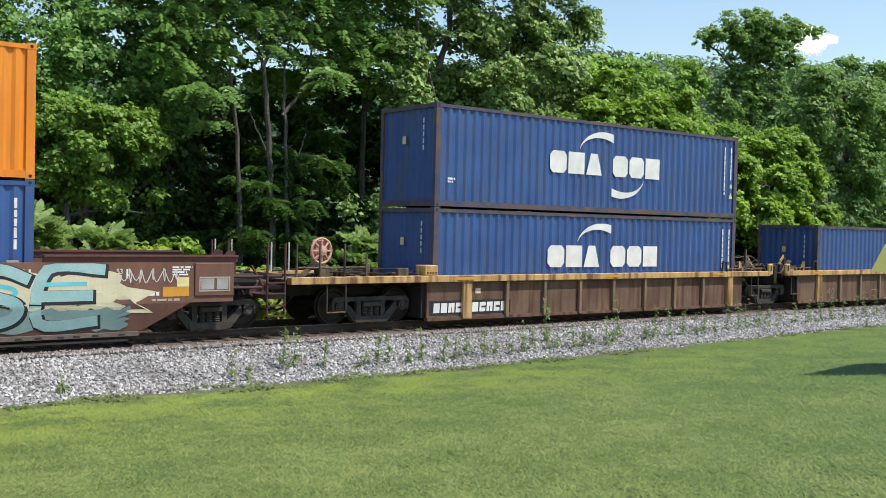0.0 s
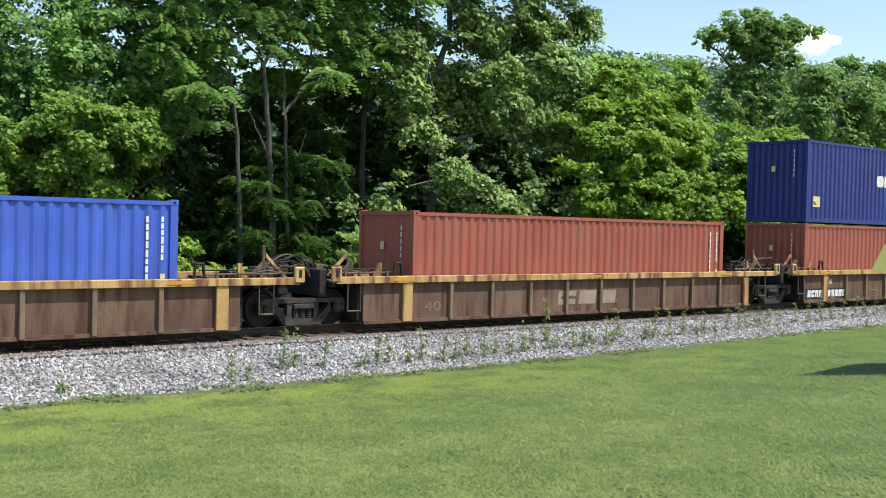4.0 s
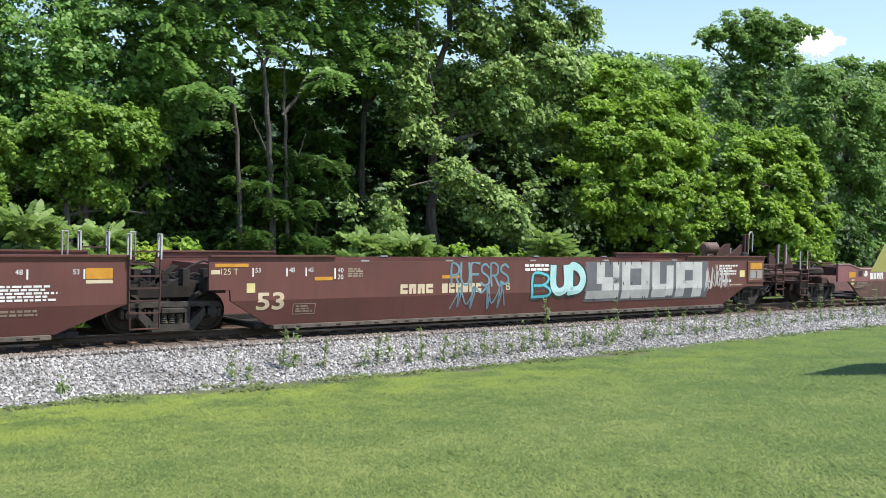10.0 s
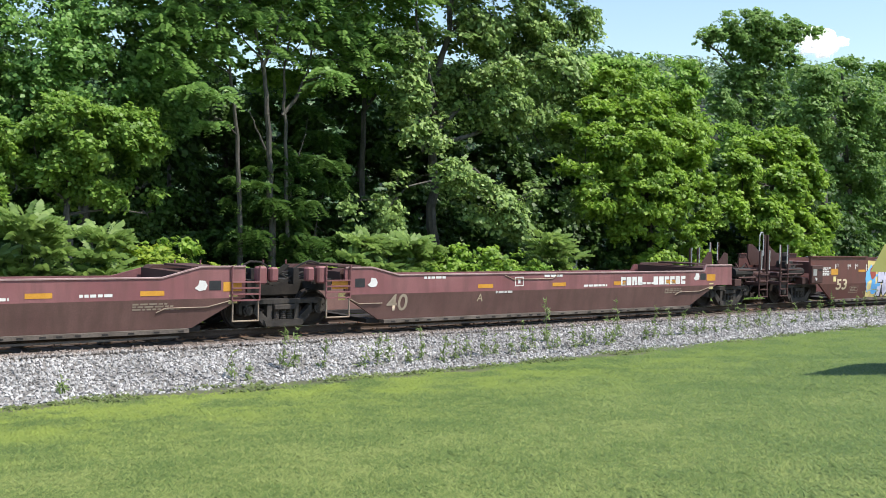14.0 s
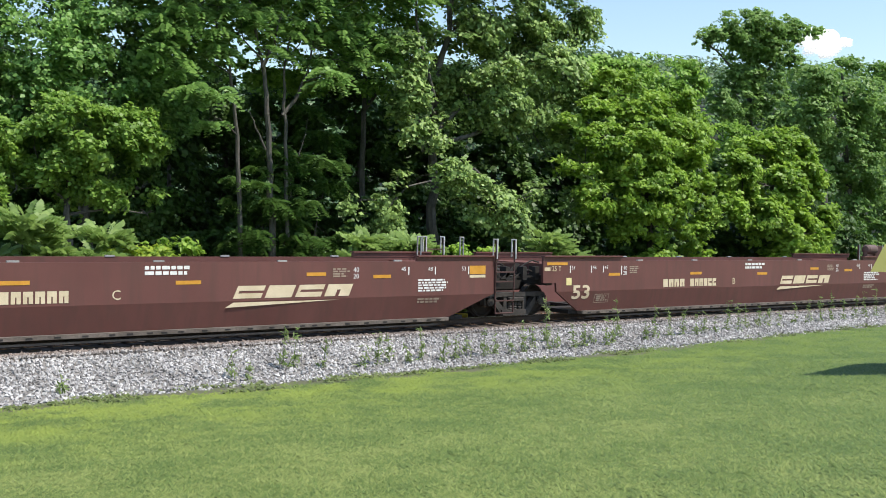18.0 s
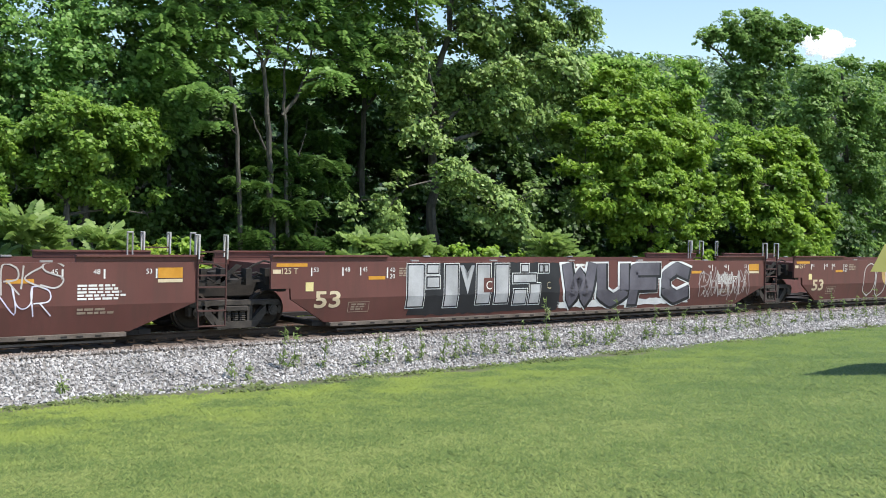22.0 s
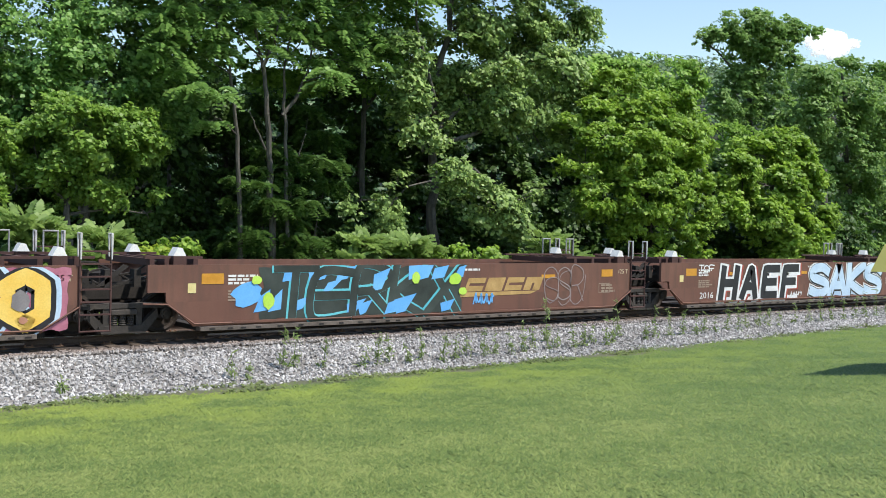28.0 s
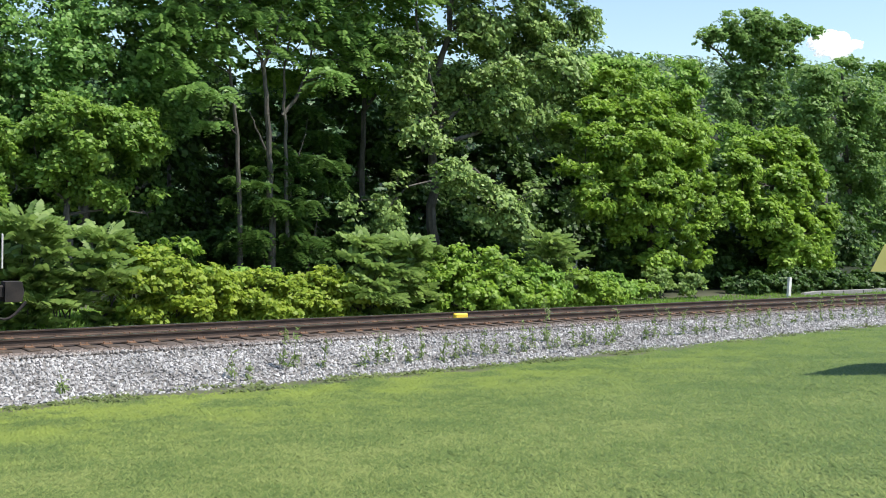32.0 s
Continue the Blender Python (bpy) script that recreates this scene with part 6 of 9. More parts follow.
def well53(a, b, left, right, letter, group, label, seed, logo=0, mark=True, slash=(), tank=False, wheel=None, plain=M_MAROON, num=(5.7, 8.2), limit=""):
    """A 53-foot well of a three-unit car. left and right: 'end' or 'joint'."""
    u = unit_root("well_car", a, label, group)
    L = b - a
    sec = (0.06, 0.61, 1.44, 1.38, 1.50, 1.485)
    xl = 0.08 if left == "end" else 0.62
    xr = L + 0.33 if right == "end" else L - 1.05
    ll = (1.55, 0.62) if left == "end" else (2.05, 1.12)
    lr = (1.60, 0.62) if right == "end" else (2.45, 1.12)
    face = well_walls(u, sec, (ll[0], L - lr[0], ll[1], L - lr[1]), [(xl, 1.44), (xr, 1.44)], (plain, plain), 0.24 if left == 'joint' else 0.0)
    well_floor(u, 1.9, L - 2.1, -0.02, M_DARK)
    for s in (-1, 1):
        for x0, x1 in ((xl + 0.02, 3.7), (L - 3.55, xr + 0.1)):
            bm = bmesh.new()
            box(bm, x0, x1, min(s * 1.47, s * 1.40), max(s * 1.47, s * 1.40), 1.44, 1.55)
            box(bm, x0, x1, min(s * 1.53, s * 1.36), max(s * 1.53, s * 1.36), 1.55, 1.585)
            part("container_guide", bm, M_MAROON, u)
        for x in (4.4, 6.9, 9.7, 12.5, L - 4.2):
            part("top_lug", box(bmesh.new(), x, x + 0.22, min(s * 1.46, s * 1.40), max(s * 1.46, s * 1.40), 1.44, 1.475), M_GREY, u)
    for x0, x1 in ((1.0, 2.2), (L - 2.4, L - 1.1)):
        part("end_bulkhead", box(bmesh.new(), x0, x1, -1.38, 1.38, 0.95, 1.35), M_MAROON, u)
    truck(u, 0.0)
    if right == "end":
        truck(u, L)
    if left == "end":
        end_platform(u, 0.0, -1, M_MAROON_DARK, False, wheel)
    else:
        articulation(u, 0.0, M_MAROON_DARK)
    if right == "end":
        end_platform(u, L, 1, M_MAROON_DARK, tank, None, grab=1.95 if plain is M_MAROON else 1.85)
    else:
        for s in (-1, 1):
            ladder(u, L - 1.08, L - 0.45, 0.42, 2.0, s * 1.52, 6, M_MAROON_DARK)
        stirrup(u, L - 1.05, L - 0.45, 0.10, 0.45, -1.5, M_MAROON_DARK)
        for x in (L - 1.55, L - 0.05):
            bm = bmesh.new()
            pipe(bm, [(x, 1.25, 1.4), (x, 1.25, 2.0), (x + 0.12, 1.25, 2.0), (x + 0.12, 1.25, 1.4)], 0.02)
            part("grab_rail", bm, M_GREY, u)
    # stencils and reflectors
    if left == "joint":
        decal(u, "reflector", [(0.75, 1.52, 1.33, 1.405)], M_YELLOW, face, "amber reflective strip")
        lettering(u, "125 T", 0.88, 1.17, 0.13, M_CREAM, face)
        decal(u, "label_plate", [(0.66, 0.86, 1.18, 1.27)], M_CREAM, face)
    else:
        decal(u, "reflector", [(1.36, 1.80, 0.93, 1.14)], M_YELLOW, face, "amber reflective plate")
        text_bars(u, 0.78, 1.34, 0.90, 1.20, 5, M_WHITE, face, seed + 1)
        door = part("control_box", box(bmesh.new(), 0.04, 0.71, face(1.0) - 0.09, face(1.0), 0.66, 1.27, 0.02), M_MAROON_DARK, u, "dark control box on the side sheet")
        part("slot", box(bmesh.new(), 0.42, 0.64, face(1.0) - 0.10, face(1.0) - 0.088, 1.08, 1.15), M_DARK, door)
        part("window", box(bmesh.new(), 0.10, 0.32, face(1.0) - 0.10, face(1.0) - 0.088, 0.92, 1.14), M_GREY, door)
        part("knob", rod(bmesh.new(), (0.27, face(1.0) - 0.12, 0.80), (0.27, face(1.0) - 0.088, 0.80), 0.05, 10), M_SUNLIT_IRON, door)
    decal(u, "label_plate", [(1.50, 1.67, 0.69, 0.87) if left == "end" else (1.48, 1.68, 0.78, 0.98)], M_PALE_YELLOW, face, "pale yellow label")
    lettering(u, "53", 1.72, 0.39, 0.39, M_CREAM, face, 0.68, bold=0.022)
    for x, w in ((1.68, "53"), (2.50, "48"), (2.98, "45")):
        decal(u, "length_mark", [(x - 0.07, x - 0.035, 1.12, 1.31)], M_WHITE, face)
        lettering(u, w, x, 1.21, 0.10, M_WHITE, face)
    decal(u, "length_mark", [(3.66, 3.70, 1.05, 1.30)], M_WHITE, face)
    lettering(u, "40", 3.75, 1.19, 0.11, M_WHITE, face)
    lettering(u, "20", 3.75, 1.04, 0.11, M_WHITE, face)
    text_bars(u, 4.02, 4.5, 1.08, 1.3, 4, M_FADED, face, seed + 2)
    ys = [(3.15, 3.62, 1.02, 1.10), (6.75, 7.3, 1.02, 1.10), (10.15, 10.7, 0.98, 1.06), (13.2, 13.7, 1.12, 1.2)]
    for r in ys:
        decal(u, "reflector", [r], M_YELLOW, face, "amber reflective strip")
    q = L - 20.12
    if right == "joint":
        decal(u, "reflector", [(18.2 + q, 18.72 + q, 1.12, 1.33)], M_YELLOW, face, "amber reflective plate")
        decal(u, "label_plate", [(18.2 + q, 18.72 + q, 1.03, 1.10)], M_CREAM, face)
    else:
        panel = part("end_panel", box(bmesh.new(), L - 0.54, L + 0.33, face(1.0) - 0.035, face(1.0), 0.74, 1.42, 0.01), plain, u)
        flush = lambda z: face(1.0) - 0.036
        if tank:
            decal(panel, "reflector", [(L - 0.42, L + 0.22, 1.16, 1.37)], M_YELLOW, flush, "amber reflective plate")
        else:
            decal(u, "reflector", [(L - 1.62, L - 1.06, 1.12, 1.34) if plain is M_MAROON else (L - 1.22, L - 0.66, 0.74, 0.94)], M_YELLOW, face, "amber reflective plate")
        decal(panel, "placard_plate", [(L - 0.41, L - 0.12, 0.87, 1.10), (L - 0.06, L + 0.20, 0.87, 1.10)], M_GREY, flush)
        decal(panel, "placard_frame", [(L - 0.45, L + 0.24, 1.11, 1.135), (L - 0.45, L + 0.24, 0.83, 0.855), (L - 0.45, L - 0.425, 0.855, 1.11), (L + 0.215, L + 0.24, 0.855, 1.11)], M_FADED_CREAM, flush)
        decal(u, "label_plate", [(L - 0.92, L - 0.66, 0.92, 1.13)], M_PALE_YELLOW, face, "pale yellow label")
        text_bars(u, *((L - 1.95, L - 0.98, 0.98, 1.32) if tank else (L - 1.02, L - 0.58, 1.16, 1.36)), 4, M_WHITE, face, seed + 7)
        text_bars(u, L - 1.80, L - 1.25, 0.74, 0.86, 1, M_WHITE, face, seed + 9)
        text_bars(u, L - 1.45, L - 0.55, 0.64, 0.71, 1, M_FADED_CREAM, face, seed + 12)
    decal(u, "reflector", [(15.3 + q, 15.8 + q, 1.05, 1.13)], M_YELLOW, face, "amber reflective strip")
    for x, w in ((16.1, "45"), (16.9, "48"), (17.95, "53")):
        lettering(u, w, x + q, 1.21, 0.10, M_WHITE, face)
        decal(u, "length_mark", [(x + q + 0.2, x + q + 0.235, 1.12, 1.31)], M_WHITE, face)
    lettering(u, "40", 14.75 + q, 1.2, 0.11, M_WHITE, face)
    lettering(u, "20", 14.75 + q, 1.05, 0.11, M_WHITE, face)
    text_bars(u, 14.2 + q, 14.65 + q, 1.08, 1.3, 4, M_FADED, face, seed + 3)
    text_bars(u, 16.6 + q, 17.7 + q, 0.70, 1.02, 5, M_WHITE, face, seed + 4)
    text_bars(u, 16.6 + q, 17.4 + q, 0.42, 0.56, 2, M_FADED, face, seed + 5)
    ring = [(2.62, 3.20, 0.50, 0.515), (2.62, 3.20, 0.27, 0.285), (2.62, 2.635, 0.285, 0.50), (3.185, 3.20, 0.285, 0.50)]
    decal(u, "stencil_frame", ring, M_FADED, face)
    text_bars(u, 2.7, 3.15, 0.31, 0.48, 3, M_FADED, face, seed + 6)
    lettering(u, letter, 8.85, 0.70, 0.19, M_CREAM, face)
    if mark:
        block_glyphs(u, num[0] - 0.2, num[0] + 0.82, 0.665, 0.895, 4, M_CREAM, face, seed=seed)
        block_glyphs(u, num[0] + 1.05, num[1] - 0.15, 0.665, 0.895, 6, M_CREAM, face, seed=seed + 1)
    if limit:
        lettering(u, "WELL LD LMT " + limit, 9.3, 1.08, 0.09, M_WHITE, face, 1.36, bold=0.012)
        text_bars(u, 9.42, 10.6, 1.21, 1.32, 1, M_FADED, face, seed + 8)
    else:
        text_bars(u, 9.5, 10.6, 1.16, 1.38, 2, M_WHITE, face, seed + 8)
    if logo:
        block_glyphs(u, 11.42, 14.4, 0.66, 0.93, 4, M_CREAM, face, slant=0.45, gap=0.12, seed=4, name="logo_block")
        bm = bmesh.new()
        prism(bm, [(11.25, 0.47), (14.25, 0.585), (14.28, 0.61), (11.5, 0.61)], face(0.55) - 0.006, face(0.55) - 0.004)
        part("logo_swoosh", bm, M_CREAM, u)
    return u, face


M_MAROON_DARK = material("dirty_brown_paint", [(0.055, 0.026, 0.022), (0.085, 0.040, 0.034)], 0.75, 0, 1.5, 40, 0.1, 0.12)


def well40_low(a, b, left, right, group, label, seed, number_at=0):
    """A low 40-foot well with raised ends and a chalky upper band."""
    u = unit_root("well_car", a, label, group)
    L = b - a
    sec = (0.07, 0.68, 1.12, 1.38, 1.50, 1.49)
    xl = 0.6 if left == "end" else 1.35
    xr = L - 0.4 if right == "end" else L - 1.15
    top = [(xl, 1.30), (xl + 0.75, 1.30), (xl + 1.5, 1.12), (L - 3.0 if right == "joint" else L - 4.0, 1.12), (L - 2.15 if right == "joint" else L - 3.2, 1.34), (xr, 1.34)]
    if right == "end":
        top = [(xl, 1.30), (xl + 0.75, 1.30), (xl + 1.5, 1.12), (xr - 1.4, 1.12), (xr - 1.3, 1.3), (xr, 1.3)]
    face = well_walls(u, sec, (2.35, L - 2.3, 1.3, L - 1.2), top, (M_PINK_TOP, M_DUSTY), 0, 0.11)
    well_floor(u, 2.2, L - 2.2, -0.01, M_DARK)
    for x0, x1 in ((xl - 0.05, xl + 0.9), (xr - 1.2, xr + 0.05)):
        bm = bmesh.new()
        box(bm, x0, x1, -1.35, 1.35, 0.9, 1.2)
        for y in (-1.3, 0.9):
            prism(bm, [(x0, 1.2), (x1, 1.2), (x1 - 0.1, 1.27), (x0 + 0.1, 1.27)], y, y + 0.4)
        box(bm, x0 + 0.3, min(x1, x0 + 0.95), -0.75, 0.75, 1.28, 1.32)
        part("end_bulkhead", bm, M_MAROON_DARK, u)
    truck(u, 0.0)
    if right == "end":
        truck(u, L)
    for kind, x, d in ((left, 0.0, -1), (right, L, 1)):
        if kind == "end":
            end_platform(u, x, d, M_MAROON_DARK, False, None, grab=1.75)
        else:
            for s in (-1, 1):
                ladder(u, x - d * 1.15 - 0.32, x - d * 1.15 + 0.32, 0.62, 1.36, s * 1.53, 4, M_PINK_TOP, loops=False)
            stirrup(u, x - d * 1.15 - 0.3, x - d * 1.15 + 0.3, 0.18, 0.62, -1.52, M_FADED)
            bm = bmesh.new()
            box(bm, x - d * 0.75 - 0.12, x - d * 0.75 + 0.12, -1.5, -1.3, 0.95, 1.34, 0.04)
            box(bm, x - d * 0.45 - 0.1, x - d * 0.45 + 0.1, -1.5, -1.3, 1.0, 1.32, 0.04)
            part("joint_bracket", bm, M_PINK_TOP, u)
    if left == "joint":
        articulation(u, 0.0, M_MAROON_DARK)
    bm = bmesh.new()
    pipe(bm, [(p, face(q) - 0.004, q) for p, q in top], 0.022, 5)
    part("top_edge", bm, M_EDGE, u, "pale top edge")
    for x, d, tag, amber in ((1.62 if left == "joint" else 1.95, 1, 0.34, -0.62), (L - 1.98, -1, -0.32, 0.32)):
        decal(u, "black_decal", [(x, x + 0.27, 0.85, 1.05)], M_BLACK_PANEL, face)
        bm = bmesh.new()
        prism(bm, [(x + tag + p, q) for p, q in ((0, 0.90), (0.10, 0.84), (0.24, 0.86), (0.28, 0.95), (0.23, 1.05), (0.10, 1.06), (0.08, 0.96))], face(0.95) - 0.012, face(0.95) - 0.004)
        part("white_tag", bm, M_WHITE, u)
        decal(u, "reflector", [(x + amber, x + amber + 0.42, 0.82, 1.02)], M_YELLOW, face, "amber reflective plate")
        decal(u, "label_plate", [(x - d * 0.45, x - d * 0.45 + 0.2, 0.56, 0.75)], M_PALE_YELLOW, face)
    for x in (5.3, 7.9, 10.3, 12.5):
        decal(u, "reflector", [(x, x + 0.5, 0.76, 0.86)], M_YELLOW, face, "amber reflective strip")
    for x, w, z in ((3.6, 0.9, 1.00), (5.9, 0.7, 0.60), (9.1, 1.05, 0.71), (7.6, 0.9, 1.0), (11.3, 0.9, 0.74)):
        text_bars(u, x, x + w, z, z + 0.09, 1, M_WHITE, face, seed + int(x * 10))
    if left == "end":
        text_bars(u, 1.9, 2.8, 0.5, 0.66, 3, M_FADED, face, seed + 21)
    text_bars(u, L - 3.6, L - 2.5, 0.46, 0.62, 3, M_FADED, face, seed + 22)
    for pts in ([(1.45, 0.60), (1.75, 0.46), (2.40, 0.46)], [(L - 1.5, 0.62), (L - 2.0, 0.50), (L - 2.9, 0.50), (L - 3.1, 0.42)], [(6.2, 1.08), (6.5, 0.97), (7.9, 0.97), (8.1, 1.08)]):
        bm = bmesh.new()
        pipe(bm, [(x, face(z) - 0.012, z) for x, z in pts], 0.012, 5)
        part("grab_iron", bm, M_FADED, u)
    if left == "end":
        lettering(u, "40", L - 4.25, 0.26, 0.41, M_FADED_CREAM, face, 0.6, bold=0.012)
    else:
        lettering(u, "40", 2.54, 0.26, 0.41, M_FADED_CREAM, face, 0.6, bold=0.012)
    if number_at:
        block_glyphs(u, number_at, number_at + 0.95, 0.74, 0.98, 4, M_WHITE, face, seed=seed)
        block_glyphs(u, number_at + 1.4, number_at + 2.9, 0.74, 0.98, 6, M_WHITE, face, seed=seed + 1)
        lettering(u, "B" if left == "end" else "A", 5.3, 0.42, 0.2, M_CREAM, face)
    else:
        lettering(u, "C", 5.0, 0.34, 0.20, M_FADED_CREAM, face, bold=0.02)
    ring = [(6.55, 6.85, 1.01, 1.03), (6.55, 6.85, 0.79, 0.81), (6.55, 6.575, 0.81, 1.01), (6.825, 6.85, 0.81, 1.01), (6.66, 6.74, 0.86, 0.96)]
    decal(u, "stencil_frame", ring, M_WHITE, face)
    return u, face


def well40_flat(a, b, left, right, group, label, seed, logo=True, number=True, letter="", tank=False, wheel=None):
    """A flat-sided 40-foot well with white-capped container guides."""
    u = unit_root("well_car", a, label, group)
    L = b - a
    sec = (0.10, 0.62, 1.38, 1.475, 1.48, 1.48)
    xl = 0.1 if left == "end" else 0.35
    xr = L - 0.05 if right == "end" else L - 0.95
    ll = (1.75, 1.2) if left == "end" else (1.35, 0.75)
    lr = (1.5, 0.65) if right == "end" else (1.7, 1.0)
    face = well_walls(u, sec, (ll[0], L - lr[0], ll[1], L - lr[1]), [(xl, 1.38), (xr, 1.38)], (M_MAROON_OLD, M_MAROON_OLD), 0.2 if left == 'joint' else 0.0)
    well_floor(u, 1.6, L - 1.7, 0.0, M_DARK)
    bm = bmesh.new()
    for x in (2.2, 5.2, 8.3, 11.2):
        box(bm, x, x + 1.7, -1.53, -1.48, 0.14, 0.19)
        box(bm, x, x + 1.7, 1.48, 1.53, 0.14, 0.19)
    pipe(bm, [(ll[1] - 0.5, -1.51, 0.60), (ll[1], -1.51, 0.58), (ll[0], -1.51, 0.16), (L - lr[0], -1.51, 0.16), (L - lr[1], -1.51, 0.58)], 0.02)
    part("lower_rib", bm, M_MAROON_OLD, u)
    for x in (1.05 if left == "joint" else 1.9, L - 1.35):
        for s in (-1, 1):
            bm = bmesh.new()
            box(bm, x - 0.14, x + 0.14, min(s * 1.42, s * 1.15), max(s * 1.42, s * 1.15), 1.36, 1.56)
            g = part("container_guide", bm, M_MAROON_DARK, u)
            bm = bmesh.new()
            prism(bm, [(x - 0.14, 1.56), (x + 0.14, 1.56), (x + 0.06, 1.72), (x - 0.04, 1.74)], min(s * 1.40, s * 1.12), max(s * 1.40, s * 1.12))
            part("white_cap", bm, M_CAP, g, "white-painted guide tip")
    for x0, x1 in ((xl, 1.6), (L - 3.4, xr + 0.3)):
        deck = part("deck_rail", box(bmesh.new(), x0, x1, -1.30, -1.22, 1.50, 1.55), M_MAROON_DARK, u)
        part("deck_rail", box(bmesh.new(), x0, x1, 1.22, 1.30, 1.50, 1.55), M_MAROON_DARK, u)
        pieces("deck_beam", [(x0 + (x1 - x0) * (q + 0.5) / 4 - 0.05, x0 + (x1 - x0) * (q + 0.5) / 4 + 0.05, -1.3, 1.3, 1.36, 1.50) for q in range(4)], M_MAROON_DARK, deck)
    truck(u, 0.0)
    if right == "end":
        truck(u, L)
        end_platform(u, L, 1, M_MAROON_DARK, tank, M_RED_RUST)
    else:
        for s in (-1, 1):
            ladder(u, L - 1.0, L - 0.4, 0.42, 2.0, s * 1.5, 6, M_MAROON_DARK)
        stirrup(u, L - 1.0, L - 0.4, 0.10, 0.45, -1.5, M_MAROON_DARK)
        for x in (L - 1.9, L - 0.9):
            bm = bmesh.new()
            pipe(bm, [(x, 1.25, 1.4), (x, 1.25, 2.0), (x + 0.3, 1.25, 2.0), (x + 0.3, 1.25, 1.4)], 0.02)
            part("grab_rail", bm, M_GREY, u)
    if left == "end":
        end_platform(u, 0.0, -1, M_MAROON_DARK, False, wheel)
        air_tank(u, 0.35, -0.2, 1.72, 0.8, 0.2, M_TANK)
    else:
        articulation(u, 0.0, M_MAROON_DARK)
    x = 1.5 if left == "joint" else 0.5
    decal(u, "reflector", [(x, x + 0.5, 0.98, 1.20)], M_YELLOW, face, "amber reflective plate")
    decal(u, "label_plate", [(x - 0.3 if left == "joint" else 1.15, x - 0.12 if left == "joint" else 1.35, 0.80, 1.0)], M_PALE_YELLOW, face)
    text_bars(u, 2.1, 2.8, 0.95, 1.18, 3, M_WHITE, face, seed + 1)
    text_bars(u, 2.1, 2.9, 0.60, 0.85, 4, M_FADED, face, seed + 2)
    for x in (3.5, 7.45, 11.15):
        decal(u, "reflector", [(x, x + 0.5, 0.98, 1.08)], M_YELLOW, face, "amber reflective strip")
    if right == "joint":
        decal(u, "reflector", [(L - 2.2, L - 1.75, 1.0, 1.2)], M_YELLOW, face, "amber reflective plate")
        lettering(u, "125 T", L - 1.5, 1.08, 0.12, M_CREAM, face)
        text_bars(u, L - 2.2, L - 1.6, 0.55, 0.8, 3, M_FADED, face, seed + 4)
    else:
        decal(u, "reflector", [(L - 0.55, L - 0.12, 1.02, 1.22)], M_YELLOW, face, "amber reflective plate")
        ring = [(L - 1.05, L - 0.7, 1.30, 1.33), (L - 1.05, L - 0.7, 1.06, 1.09), (L - 1.05, L - 1.02, 1.09, 1.30), (L - 0.73, L - 0.7, 1.09, 1.30), (L - 0.89, L - 0.86, 1.09, 1.30)]
        decal(u, "stencil_frame", ring, M_WHITE, face)
        decal(u, "label_plate", [(L - 0.88, L - 0.72, 0.85, 1.03)], M_PALE_YELLOW, face)
        text_bars(u, L - 1.75, L - 1.2, 1.15, 1.3, 3, M_WHITE, face, seed + 9)
        text_bars(u, L - 2.1, L - 1.4, 0.62, 0.7, 1, M_FADED, face, seed + 11)
    if number:
        mat = M_CREAM if right == "end" else M_FADED
        block_glyphs(u, 3.12, 4.35, 0.68, 0.89, 4, mat, face, seed=seed)
        block_glyphs(u, 4.5, 5.5, 0.68, 0.89, 6, mat, face, seed=seed + 1)
    text_bars(u, 8.0, 9.1, 1.19, 1.27, 1, M_WHITE, face, seed + 5)
    if letter:
        lettering(u, letter, 6.28, 0.66, 0.2, M_WHITE, face)
    if logo:
        x = 8.25
        block_glyphs(u, x + 0.25, x + 2.9, 0.68, 1.02, 4, M_GOLD, face, slant=0.45, gap=0.12, seed=4, name="logo_block")
        bm = bmesh.new()
        prism(bm, [(x, 0.54), (x + 2.5, 0.58), (x + 2.75, 0.66), (x + 0.2, 0.66)], face(0.6) - 0.006, face(0.6) - 0.004)
        part("logo_swoosh", bm, M_GOLD, u)
    return u, face


M_CAP = material("white_cap_paint", [(0.70, 0.69, 0.66), (0.82, 0.81, 0.78)], 0.6, 0, 5, 40, 0.05, 0.06)


